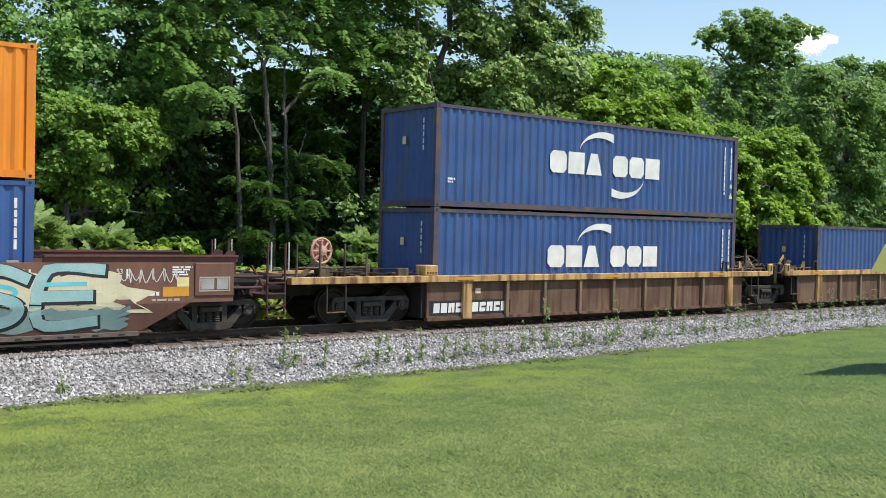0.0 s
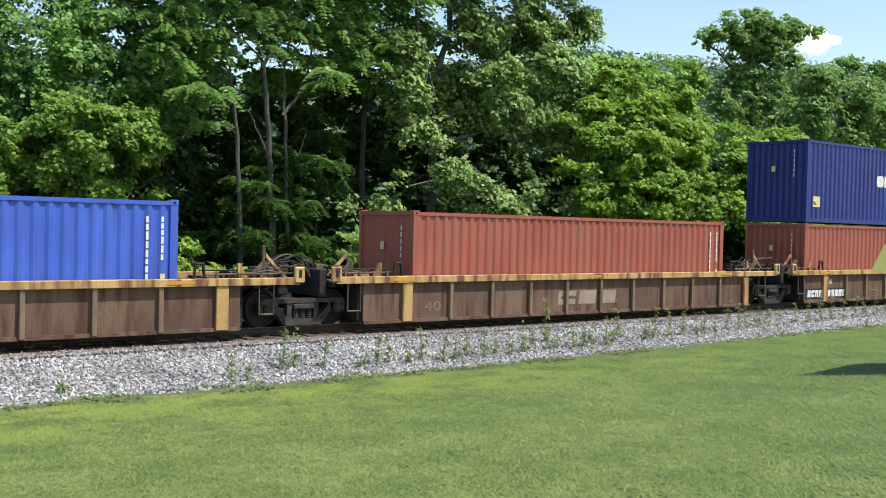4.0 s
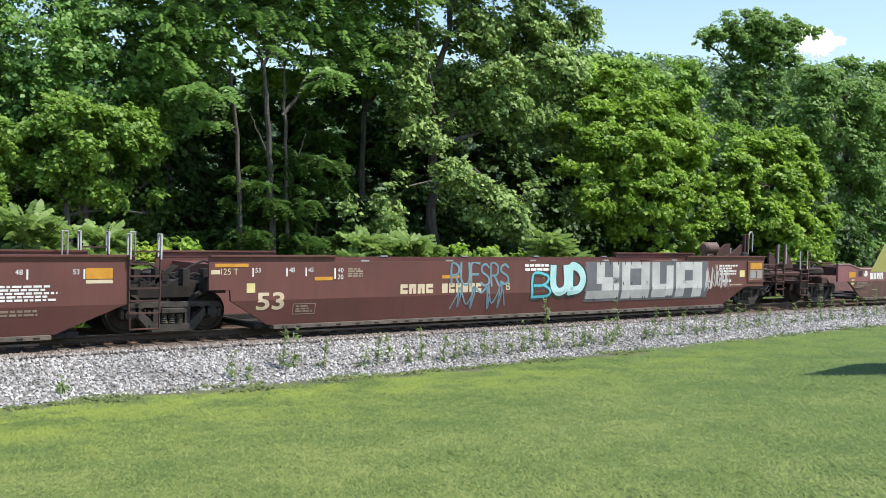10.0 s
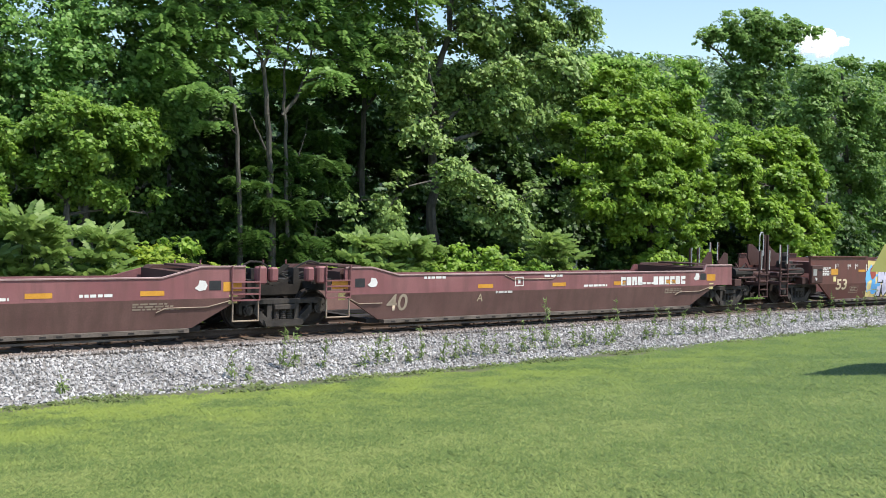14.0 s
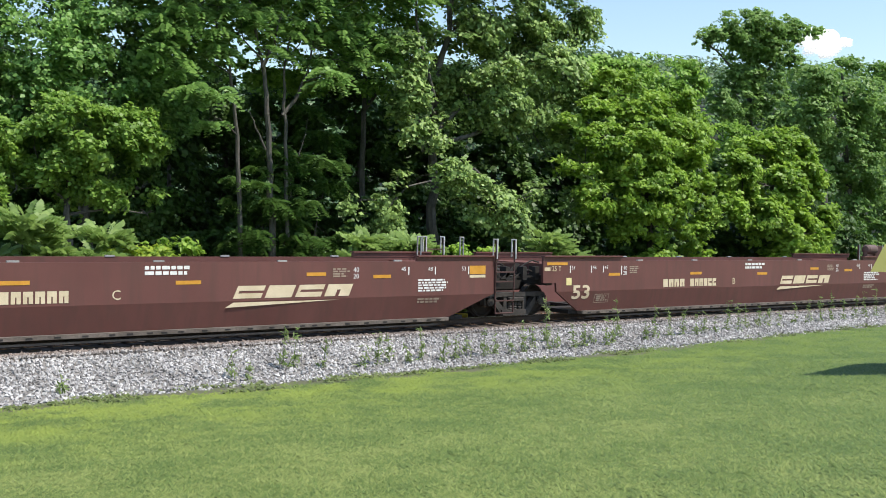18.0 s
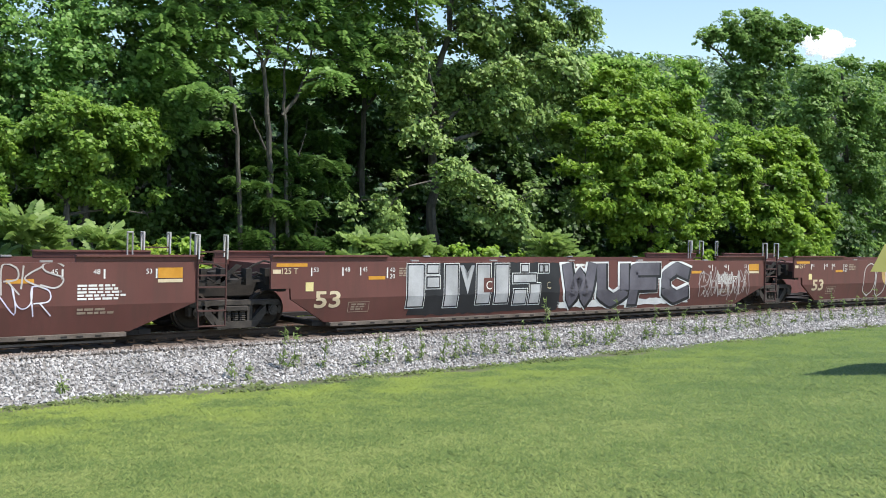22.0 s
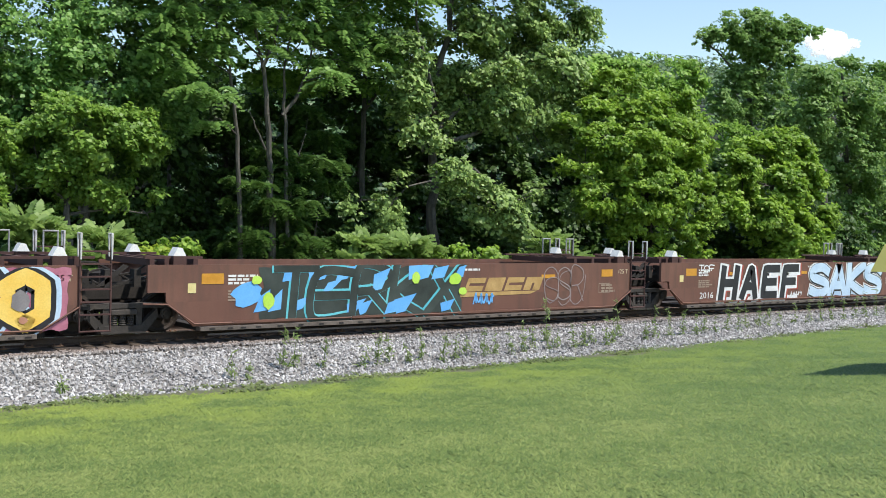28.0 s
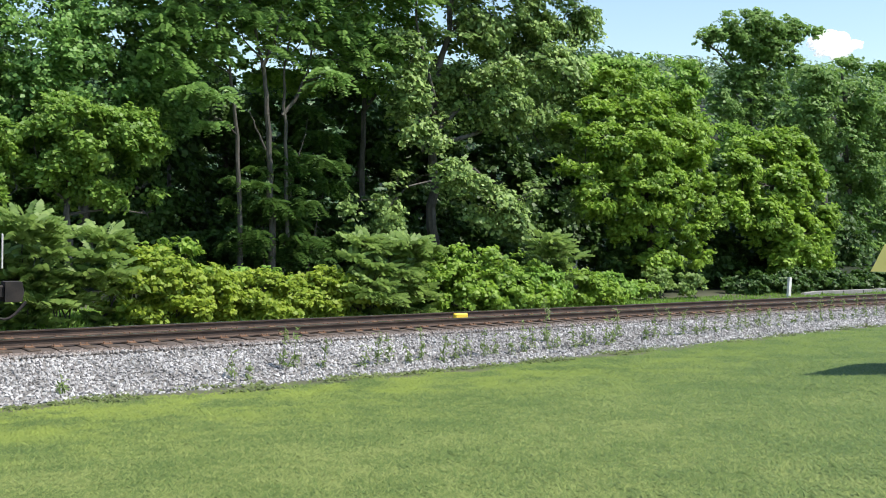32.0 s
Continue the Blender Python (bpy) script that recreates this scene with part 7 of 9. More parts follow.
def joint_fittings(u, xx, inner, d, seed):
    """Stop lug, levers, rails and hoses where two ribbed wells share a truck."""
    rng = random.Random(seed * 3 + int(d) + 40)
    end = xx + 0.62 if d < 0 else xx - 0.34
    lug = part("stop_lug", box(bmesh.new(), end - 0.13, end + 0.13, -1.54, -1.44, 0.97, 1.33, 0.03), M_SILL, u, "yellow steel lug with a dark slot")
    part("slot", box(bmesh.new(), end - 0.045, end + 0.045, -1.546, -1.53, 1.09, 1.27, 0.004), M_DARK, lug)
    # a hooped bracket beside the container's corner
    bm = bmesh.new()
    x = inner - d * 0.95
    pipe(bm, [(x - 0.12, -1.42, 1.09), (x - 0.08, -1.42, 1.40), (x + 0.08, -1.42, 1.40), (x + 0.12, -1.42, 1.09)], 0.032)
    part("corner_bracket", bm, M_IRON, u)
    # rods along the deck edge
    a, b = sorted((end, x))
    for z, y in ((1.17, -1.36), (1.24, -1.08)):
        bm = bmesh.new()
        pipe(bm, [(a + 0.15, y, z), (b - 0.1, y, z + 0.01)], 0.02)
        part("deck_rod", bm, M_SILL_DARK if y < -1.2 else M_IRON, u)
    for k in range(4):
        xk = a + (b - a) * (0.18 + 0.22 * k)
        part("rod_clip", box(bmesh.new(), xk - 0.03, xk + 0.03, -1.40, -1.32, 1.02, 1.20, 0.008), M_SILL_DARK, u)
    # upright lever with its slanting brace
    q = end - d * 0.62
    part("lever_post", box(bmesh.new(), q - 0.035, q + 0.035, -1.0, -0.93, 1.02, 1.78 if d > 0 else 1.52, 0.01), M_SILL_DARK, u)
    bm = bmesh.new()
    prism(bm, [(q + d * 0.05, 1.62), (q + d * 0.05, 1.52), (q + d * 0.50, 1.08), (q + d * 0.58, 1.08)], -0.99, -0.94)
    part("lever_brace", bm, M_SILL, u)
    bm = bmesh.new()
    prism(bm, [(q - d * 0.75, 1.02), (q - d * 0.50, 1.02), (q - d * 0.70, 1.40), (q - d * 0.76, 1.40)], -1.28, -1.22)
    part("guide_plate", bm, M_SILL, u)
    part("guide_plate", box(bmesh.new(), q - d * 0.35 - 0.22, q - d * 0.35 + 0.22, -1.05, -0.98, 1.02, 1.24, 0.015), M_SILL, u)
    part("valve_box", box(bmesh.new(), q + d * 0.25 - 0.14, q + d * 0.25 + 0.14, -0.75, -0.45, 1.02, 1.30, 0.03), M_IRON, u)
    if d < 0:
        part("end_wall", box(bmesh.new(), xx + 0.36, xx + 0.56, -1.18, 1.18, 0.62, 1.25, 0.015), M_DARK, u)
        part("coupling_post", box(bmesh.new(), xx - 0.22, xx + 0.05, -0.30, 0.30, 0.62, 1.34, 0.03), M_IRON, u)
        for k in range(9):
            y = -0.9 + 0.13 * k + rng.uniform(-0.04, 0.04)
            x0, x1 = xx - rng.uniform(0.25, 0.75), xx + rng.uniform(0.2, 0.6)
            h, sag = rng.uniform(0.18, 0.44), rng.uniform(-0.05, 0.05)
            bm = bmesh.new()
            pts = []
            for f in range(15):
                w = f / 14
                pts.append((x0 + (x1 - x0) * w, y + sag * math.sin(w * 6.0), 1.10 + h * math.sin(math.pi * w) ** 0.35 + 0.035 * math.sin(w * 11 + k)))
            pipe(bm, pts, 0.017 + 0.006 * (k % 2), 6)
            part("air_hose", bm, M_IRON if k % 3 else M_SILL_DARK, u)


def well40_ribbed(a, b, left, right, group, label, seed, wheel=False, faded=True, number=False):
    """A ribbed 40-foot well with a yellow top sill."""
    u = unit_root("well_car", a, label, group)
    L = b - a
    x0 = 1.42
    x1 = L - 1.72
    face = lambda z: -1.40
    for s in (-1, 1):
        bm = bmesh.new()
        box(bm, x0, x1, min(s * 1.40, s * 1.34), max(s * 1.40, s * 1.34), 0.02, 0.92)
        part("side_sheet", bm, M_WELL_SIDE, u)
        bm = bmesh.new()
        xa = 0.62 if left == "joint" else -2.4
        xb = L - 0.34 if right == "joint" else L + 1.55
        box(bm, xa, xb, min(s * 1.52, s * 1.30), max(s * 1.52, s * 1.30), 0.93, 1.09, 0.01)
        part("top_sill", bm, M_SILL, u, "worn yellow top sill")
        bm = bmesh.new()
        box(bm, x0, x1, min(s * 1.44, s * 1.30), max(s * 1.44, s * 1.30), -0.03, 0.05)
        part("bottom_chord", bm, M_WELL_SIDE, u)
        n = int((x1 - x0 - 1.0) / 1.34)
        for i in range(n + 1):
            x = x0 + 1.22 + 1.34 * i
            wide = 0.14 if i in (0, n) else 0.05
            bm = bmesh.new()
            box(bm, x - wide, x + wide, min(s * 1.49, s * 1.40), max(s * 1.49, s * 1.40), 0.0, 0.93, 0.008)
            part("rib", bm, M_SILL if wide > 0.1 else M_RIB, u)
    well_floor(u, x0 + 0.2, x1 - 0.2, 0.0, M_DARK)
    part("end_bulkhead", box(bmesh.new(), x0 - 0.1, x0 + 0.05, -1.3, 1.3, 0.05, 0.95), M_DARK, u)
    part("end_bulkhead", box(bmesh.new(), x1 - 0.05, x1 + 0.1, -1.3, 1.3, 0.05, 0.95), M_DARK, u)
    for xx, d, kind in ((0.0, -1, left), (L, 1, right)):
        bm = bmesh.new()
        inner = x0 if d < 0 else x1
        outer = xx - d * 0.55 if kind == "joint" else xx + d * (2.3 if d < 0 else 1.5)
        lo, hi = min(inner, outer), max(inner, outer)
        box(bm, lo, hi, -1.3, 1.3, 0.98, 1.02)
        deck = part("end_deck", bm, M_SILL_DARK, u)
        part("centre_sill", box(bmesh.new(), lo, hi, -0.4, 0.4, 0.60, 0.98), M_IRON, deck)
        pieces("deck_beam", [(lo + (hi - lo) * (q + 0.5) / 4 - 0.05, lo + (hi - lo) * (q + 0.5) / 4 + 0.05, -1.3, 1.3, 0.85, 0.98) for q in range(4)], M_IRON, deck)
        rng = random.Random(seed + int(d) + 5)
        for q in range(9):
            x = lo + (hi - lo) * rng.uniform(0.08, 0.92)
            y = rng.uniform(-1.2, -0.4)
            h = rng.uniform(0.1, 0.34)
            w = rng.uniform(0.06, 0.16)
            part("brake_fitting", box(bmesh.new(), x - w, x + w, y - 0.07, y + 0.07, 1.02, 1.02 + h, 0.015), rng.choice((M_IRON, M_SILL_DARK)), u)
        for q in range(6):
            bm = bmesh.new()
            y, z = rng.uniform(-1.25, -0.3), rng.uniform(1.08, 1.38)
            z = 1.06 + (z - 1.08) * 0.5
            pts = [(lo + (hi - lo) * f / 16, y + 0.05 * math.sin(f * 0.5 + q), z + 0.03 * math.sin(f * 0.6 + q * 2)) for f in range(17)]
            pipe(bm, pts, 0.02, 6)
            part("brake_pipe", bm, rng.choice((M_IRON, M_SILL_DARK)), u)
        bm = bmesh.new()
        prism(bm, [(lo + 0.2, 1.02), (lo + 0.34, 1.02), (lo + 0.75, 1.4), (lo + 0.66, 1.45)], -1.2, -1.12)
        part("brake_lever", bm, M_SILL_DARK, u)
        if kind == "joint":
            joint_fittings(u, xx, inner, d, seed)
        else:
            bm = bmesh.new()
            xx2 = inner - d * 0.12
            box(bm, xx2 - 0.2, xx2 + 0.2, -1.42, -1.0, 1.09, 1.34, 0.02)
            g = part("container_stop", bm, M_SILL, u)
            bm = bmesh.new()
            for k in range(4):
                rod(bm, (xx2 - 0.13 + 0.085 * k, -1.425, 1.16), (xx2 - 0.13 + 0.085 * k, -1.44, 1.16), 0.022, 8)
            part("bolt_holes", bm, M_DARK, g)
        if kind == "end":
            for k in ((0.35, 0.95, 1.6, 2.2) if d < 0 else (0.2, 0.8, 1.4)):
                bm = bmesh.new()
                pipe(bm, [(xx + d * k, -1.38, 1.02), (xx + d * k, -1.38, 1.85 if k > 0.9 else 1.6)], 0.03)
                part("grab_post", bm, M_SILL_DARK, u)
            bm = bmesh.new()
            pipe(bm, [(xx + d * 0.3, -1.36, 1.3), (xx + d * (2.2 if d < 0 else 1.4), -1.36, 1.3)], 0.025)
            part("hand_rail", bm, M_SILL_DARK, u)
            stirrup(u, xx + d * 0.95, xx + d * 1.45, 0.28, 0.93, -1.46, M_SILL_DARK)
            coupler(u, xx + d * (1.9 if d < 0 else 1.45), d)
            if wheel:
                brake_wheel(u, xx + d * 1.2, -0.75, 1.66, M_PINK_METAL, r=0.29, tilt=8)
        else:
            stirrup(u, xx - d * 1.3, xx - d * 0.95, 0.30, 0.93, -1.46, M_SILL_DARK)
    truck(u, 0.0)
    if right == "end":
        truck(u, L)
    for x in (2.2, L * 0.48, L - 3.4):
        decal(u, "reflector", [(x, x + 0.6, 0.98, 1.05)], M_YELLOW, lambda z: -1.522, "amber reflective strip")
    if number:
        block_glyphs(u, 1.62, 2.55, 0.16, 0.40, 4, M_WHITE, face, slant=0.06, seed=seed)
        block_glyphs(u, 2.85, 4.05, 0.16, 0.40, 5, M_WHITE, face, slant=0.06, seed=seed + 1)
        decal(u, "black_decal", [(1.5, 4.15, 0.10, 0.46)], M_BLACK_PANEL, face, out=0.003)
        decal(u, "label_plate", [(2.95, 3.12, 0.62, 0.76)], M_CREAM, face)
    if faded:
        block_glyphs(u, 7.7, 10.1, 0.25, 0.62, 3, M_FADED, face, slant=0.12, seed=seed + 3, gap=0.16)
        lettering(u, "40", 3.2, 0.22, 0.24, M_FADED_DARK, face, 0.5)
    if right == "end":
        ring = [(L - 5.4, L - 4.9, 0.62, 0.65), (L - 5.4, L - 4.9, 0.32, 0.35), (L - 5.4, L - 5.37, 0.35, 0.62), (L - 4.93, L - 4.9, 0.35, 0.62), (L - 5.3, L - 5.0, 0.45, 0.5)]
        decal(u, "stencil_frame", ring, M_WHITE, face)
    return u, face


M_RIB = material("tan_rib_paint", [(0.17, 0.12, 0.08), (0.25, 0.17, 0.10)], 0.85, 0, 2, 30, 0.1, 0.15, dirt=(0.10, 0.05, 0.03), dirt_amount=0.4)
M_SILL_DARK = material("grimy_tan_iron", [(0.085, 0.060, 0.042), (0.19, 0.13, 0.08)], 0.85, 0, 3, 30, 0.15, 0.25, dirt=(0.035, 0.026, 0.022), dirt_amount=0.7)
M_PINK_METAL = material("pink_primer", [(0.42, 0.22, 0.16), (0.55, 0.32, 0.24)], 0.7, 0, 5, 30, 0.1, 0.15)


# ---- containers ----
def corrugated(length, z0, z1, pitch, depth, axis_y, s):
    """A corrugated panel along x at y = axis_y, facing s."""
    prof, x = [], 0.0
    while x < length - 1e-6:
        for dx, d in ((0, 0), (0.26, 0), (0.5, 1), (0.76, 1)):
            xx = x + dx * pitch
            if xx <= length:
                prof.append((xx, d * depth))
        x += pitch
    prof.append((length, 0))
    V = [(x, axis_y - s * d, z) for z in (z0, z1) for x, d in prof]
    n = len(prof)
    F = [(i, i + 1, n + i + 1, n + i) if s < 0 else (i + 1, i, n + i, n + i + 1) for i in range(n - 1)]
    return V, F


def container(x, z, height, mat, frame_mat, label, group="containers on the train", dashes=True):
    """A 40-foot box; x is its left end along the train, z its base."""
    LEN, W = 12.19, 1.219
    root = thing("shipping_container", pose(x, 0, z), label, "shipping container", group)
    MOVERS.append((root, x, z))
    for s in (-1, 1):
        V, F = corrugated(LEN - 0.3, 0.15, height - 0.11, 0.278, 0.036, s * (W - 0.012), s)
        me = mesh_of("side_panel", [(a + 0.15, b, c) for a, b, c in V], F)
        me.materials.append(mat)
        ob = new("side_panel", me)
        ob.parent = root
        part("top_rail", box(bmesh.new(), 0.17, LEN - 0.17, min(s * W, s * (W - 0.07)), max(s * W, s * (W - 0.07)), height - 0.115, height - 0.03), frame_mat, root)
        part("bottom_rail", box(bmesh.new(), 0.17, LEN - 0.17, min(s * W, s * (W - 0.06)), max(s * W, s * (W - 0.06)), 0.02, 0.16), frame_mat, root)
        for x0, x1 in ((0.0, 0.17), (LEN - 0.17, LEN)):
            bm = box(bmesh.new(), x0, x1, min(s * W, s * (W - 0.12)), max(s * W, s * (W - 0.12)), 0.115, height - 0.115, 0.008)
            post = part("corner_post", bm, frame_mat, root)
            for z0, z1 in ((0.0, 0.118), (height - 0.118, height)):
                bm = box(bmesh.new(), x0 - 0.004, x1 + 0.004, min(s * (W + 0.004), s * (W - 0.16)), max(s * (W + 0.004), s * (W - 0.16)), z0, z1, 0.006)
                cst = part("corner_casting", bm, frame_mat, root)
                bm = bmesh.new()
                rod(bm, ((x0 + x1) / 2, s * (W + 0.004), (z0 + z1) / 2), ((x0 + x1) / 2, s * (W + 0.007), (z0 + z1) / 2), 0.032, 10)
                part("hole", bm, M_DARK, cst)
    V, F = corrugated(2 * W - 0.2, 0.15, height - 0.11, 0.25, 0.04, 0, -1)
    for x0, d in ((0.04, 1), (LEN - 0.04, -1)):
        me = mesh_of("end_panel", [(x0 + d * (b if d > 0 else b), -W + 0.1 + a, c) for a, b, c in V], F)
        me.materials.append(mat)
        ob = new("end_panel", me)
        ob.parent = root
        part("end_header", box(bmesh.new(), x0 - 0.04 if d > 0 else x0 - 0.04, x0 + 0.06, -W + 0.12, W - 0.12, height - 0.12, height - 0.02), frame_mat, root)
        part("end_sill", box(bmesh.new(), x0 - 0.04, x0 + 0.06, -W + 0.12, W - 0.12, 0.02, 0.16), frame_mat, root)
    bm = bmesh.new()
    box(bm, 0.1, LEN - 0.1, -W + 0.05, W - 0.05, height - 0.06, height - 0.035)
    part("roof", bm, mat, root)
    part("floor_frame", box(bmesh.new(), 0.1, LEN - 0.1, -W + 0.06, W - 0.06, 0.06, 0.14), frame_mat, root)
    face = lambda zz: -(W - 0.012)
    if dashes:
        rng = random.Random(int(x * 7))
        for k, xx in enumerate((LEN - 0.68, LEN - 0.36)):
            rects, zz = [], height - 0.35
            while zz > (0.75 if k == 0 else 1.35):
                h = rng.uniform(0.07, 0.2)
                rects.append((xx, xx + 0.055, zz - h, zz))
                zz -= h + 0.03
            decal(root, "stencil_column", rects, M_WHITE, face)
        decal(root, "label_plate", [(LEN - 0.37, LEN - 0.27, 0.95, 1.07)], M_PALE_YELLOW, face)
        bm = bmesh.new()
        prism(bm, [(LEN - 0.42, 0.62), (LEN - 0.22, 0.62), (LEN - 0.32, 0.80)], face(0) - 0.007, face(0) - 0.004)
        part("warning_triangle", bm, M_PALE_YELLOW, root)
    text_bars(root, 0.4, 0.65, 0.6, 0.75, 2, M_WHITE, lambda zz: face(zz), int(x))
    # vertical markings and a data plate on the end
    bm = bmesh.new()
    z0 = height * 0.55
    while z0 < height - 0.4:
        box(bm, -0.006, 0.002, -0.72, -0.68, z0, z0 + 0.12)
        z0 += 0.17
    part("end_stencil", bm, M_WHITE, root)
    bm = bmesh.new()
    prism(bm, [(-0.006, height * 0.62), (0.0, height * 0.62), (0.0, height * 0.62 + 0.2), (-0.006, height * 0.62 + 0.1)], 0.05, 0.2)
    part("end_triangle", bm, M_PALE_YELLOW, root)
    return root, face


def swoosh(root, face, cx, cz, w, h, flip, mat):
    """A tapering arc, thick at one end."""
    bm = bmesh.new()
    n = 14
    prev = None
    for i in range(n + 1):
        t = i / n
        ang = radians(168 - 100 * t)
        r = 1.0
        th = 0.04 + 0.36 * t
        x = cx + w * (math.cos(ang) * r) * (-1 if flip else 1)
        z = cz + h * (math.sin(ang) * r) * (-1 if flip else 1)
        dz = h * th * 0.9 * (-1 if flip else 1)
        a = bm.verts.new((x, face(0) - 0.008, z))
        b = bm.verts.new((x, face(0) - 0.008, z - dz))
        if prev:
            bm.faces.new((prev[0], a, b, prev[1]))
        prev = (a, b)
    part("logo_swoosh", bm, mat, root)


def wide_logo(root, face, x0, z0, width, height, mat, cut=0.0):
    """Six plain white blocks in two groups with an arc above and one below."""
    w = width / 6.6
    for i in range(6):
        x = x0 + i * w + (0.55 * w if i > 2 else 0)
        b, c = x + 0.9 * w, 0.16 * w
        z1 = z0 + height
        if i == 2:
            form = [(x, z0), (b, z0), (b - 0.26 * w, z1), (x + 0.26 * w, z1)]
        elif i in (1, 5):
            form = [(x, z0), (b, z0), (b, z1), (x, z1)]
        else:
            form = [(x + c, z0), (b - c, z0), (b, z0 + c), (b, z1 - c), (b - c, z1), (x + c, z1), (x, z1 - c), (x, z0 + c)]
        bm = bmesh.new()
        bm.faces.new([bm.verts.new((p, face(q) - 0.006, q)) for p, q in form])
        part("logo_block", bm, mat, root)


# ---- consist, front to back along the train ----
M_BLUE = material("container_blue_paint", [(0.022, 0.052, 0.175), (0.035, 0.075, 0.225)], 0.5, 0, 0.7, 50, 0.03, 0.07, dirt=(0.05, 0.055, 0.09), dirt_amount=0.3)
M_BLUE_DARK = material("old_blue_paint", [(0.026, 0.066, 0.205), (0.042, 0.100, 0.275)], 0.5, 0, 0.8, 40, 0.03, 0.1, dirt=(0.07, 0.09, 0.15), dirt_amount=0.35)
M_BLUE_DEEP = material("new_deep_blue_paint", [(0.012, 0.020, 0.150), (0.018, 0.032, 0.195)], 0.4, 0, 0.7, 50, 0.02, 0.05)
M_BLUE_BRIGHT = material("bright_blue_paint", [(0.048, 0.105, 0.48), (0.07, 0.14, 0.56)], 0.45, 0, 0.7, 50, 0.02, 0.06, dirt=(0.05, 0.08, 0.25), dirt_amount=0.25)
M_BRICK = material("brick_red_paint", [(0.30, 0.072, 0.048), (0.37, 0.10, 0.066)], 0.55, 0, 0.8, 50, 0.03, 0.07, dirt=(0.30, 0.13, 0.09), dirt_amount=0.3)
M_ORANGE = material("orange_container_paint", [(0.70, 0.20, 0.012), (0.80, 0.26, 0.02)], 0.5, 0, 0.7, 50, 0.03, 0.06, dirt=(0.45, 0.16, 0.03), dirt_amount=0.3)
M_LOGO_RED = material("logo_red_paint", [(0.72, 0.05, 0.02), (0.82, 0.08, 0.04)], 0.5, 0, 2, 40, 0.0, 0.05)
M_POST_RUST = material("rust_stained_post", [(0.040, 0.050, 0.105), (0.13, 0.085, 0.07)], 0.7, 0, 3, 30, 0.05, 0.15)

UNITS = {}


def consist():
    g0, g1, g2, g3, g4, g5 = "wells with yellow sills", "brown 53-foot wells", "low maroon wells", "brown 53-foot wells", "brown 53-foot wells", "flat-sided brown wells"
    U = UNITS
    U["u0"] = well53(-10.75, 9.1, "joint", "end", "B", g1, "brown well car covered in turquoise and cream graffiti", 50, mark=False, plain=M_MAROON_OLD)
    U["u1"] = well40_ribbed(13.21, 29.0, "end", "joint", g0, "tan ribbed well car with worn yellow sills", 60, wheel=True, faded=False, number=True)
    U["u2"] = well40_ribbed(29.0, 47.0, "joint", "joint", g0, "rust-streaked ribbed well car with yellow sills", 61)
    U["u3"] = well40_ribbed(47.0, 65.2, "joint", "joint", g0, "tan ribbed well car with faded lettering", 62)
    U["u4"] = well40_ribbed(65.2, 83.23, "joint", "joint", g0, "tan ribbed well car with yellow sills", 63)
    U["u5"] = well40_ribbed(83.23, 99.1, "joint", "end", g0, "tan ribbed well car at the end of its set", 64, wheel=True, faded=False, number=True)
    U["u6"] = well53(102.85, 122.97, "end", "joint", "A", g1, "empty brown 53-foot well car with white tags", 70, num=(5.95, 8.5), limit="119,600")
    U["u7"] = well53(122.97, 142.72, "joint", "joint", "C", g1, "empty brown 53-foot well car with pale blue tags", 71, limit="119,700")
    U["u8"] = well53(142.72, 162.4, "joint", "end", "B", g1, "empty brown 53-foot well car with silver block graffiti", 72, tank=True, wheel=M_RED_RUST)
    U["n9"] = well40_low(166.6, 182.8, "end", "joint", g2, "empty low maroon well car with white numbers", 80, 2.75)
    U["n10"] = well40_low(182.8, 198.75, "joint", "joint", g2, "empty low maroon well car, middle of its set", 81)
    U["n11"] = well40_low(198.75, 214.9, "joint", "end", g2, "empty low maroon well car with white numbers", 82, 10.6)
    U["u12"] = well53(218.83, 238.9, "end", "joint", "A", g3, "brown 53-foot well car with multicoloured graffiti", 90, mark=False)
    U["u13"] = well53(238.9, 258.7, "joint", "joint", "C", g3, "clean brown 53-foot well car with cream logo", 91, logo=1)
    U["u14"] = well53(258.7, 278.87, "joint", "end", "B", g3, "clean brown 53-foot well car with cream logo", 92, logo=1, tank=True, wheel=M_RED_RUST)
    U["u15"] = well53(283.18, 303.07, "end", "joint", "B", g4, "brown 53-foot well car scrawled with white tags", 100, mark=False)
    U["u16"] = well53(303.07, 322.8, "joint", "joint", "C", g4, "brown 53-foot well car with chrome and black graffiti", 101, mark=False)
    U["u17"] = well53(322.8, 342.5, "joint", "end", "A", g4, "brown 53-foot well car with large white tag", 102, mark=False)
    U["b20"] = well40_flat(346.85, 362.64, "end", "joint", g5, "faded brown well car with reddish graffiti", 110, wheel=M_RED_RUST)
    U["b21"] = well40_flat(362.64, 378.03, "joint", "joint", g5, "well car covered in pink and yellow graffiti", 111, logo=False, number=False)
    U["b22"] = well40_flat(378.03, 393.68, "joint", "joint", g5, "brown well car with turquoise and black graffiti", 112, number=False)
    U["b23"] = well40_flat(393.68, 409.0, "joint", "joint", g5, "brown well car with black-and-white and pale blue graffiti", 113, logo=False, number=False)
    U["b24"] = well40_flat(409.0, 424.57, "joint", "end", g5, "last brown well car with a pale pink tag", 114, letter="B", tank=True)
    # the loads
    Z = 1.12 - 0.02
    low = Z
    C = {}
    HC = 2.896
    C["orange"] = container(-6.75, 3.00, 2.55, M_ORANGE, M_ORANGE, "orange container stacked on a dark blue one", dashes=False)
    C["navy"] = container(-6.75, 0.40, 2.59, M_BLUE_DARK, M_BLUE_DARK, "dark blue container in a well car")
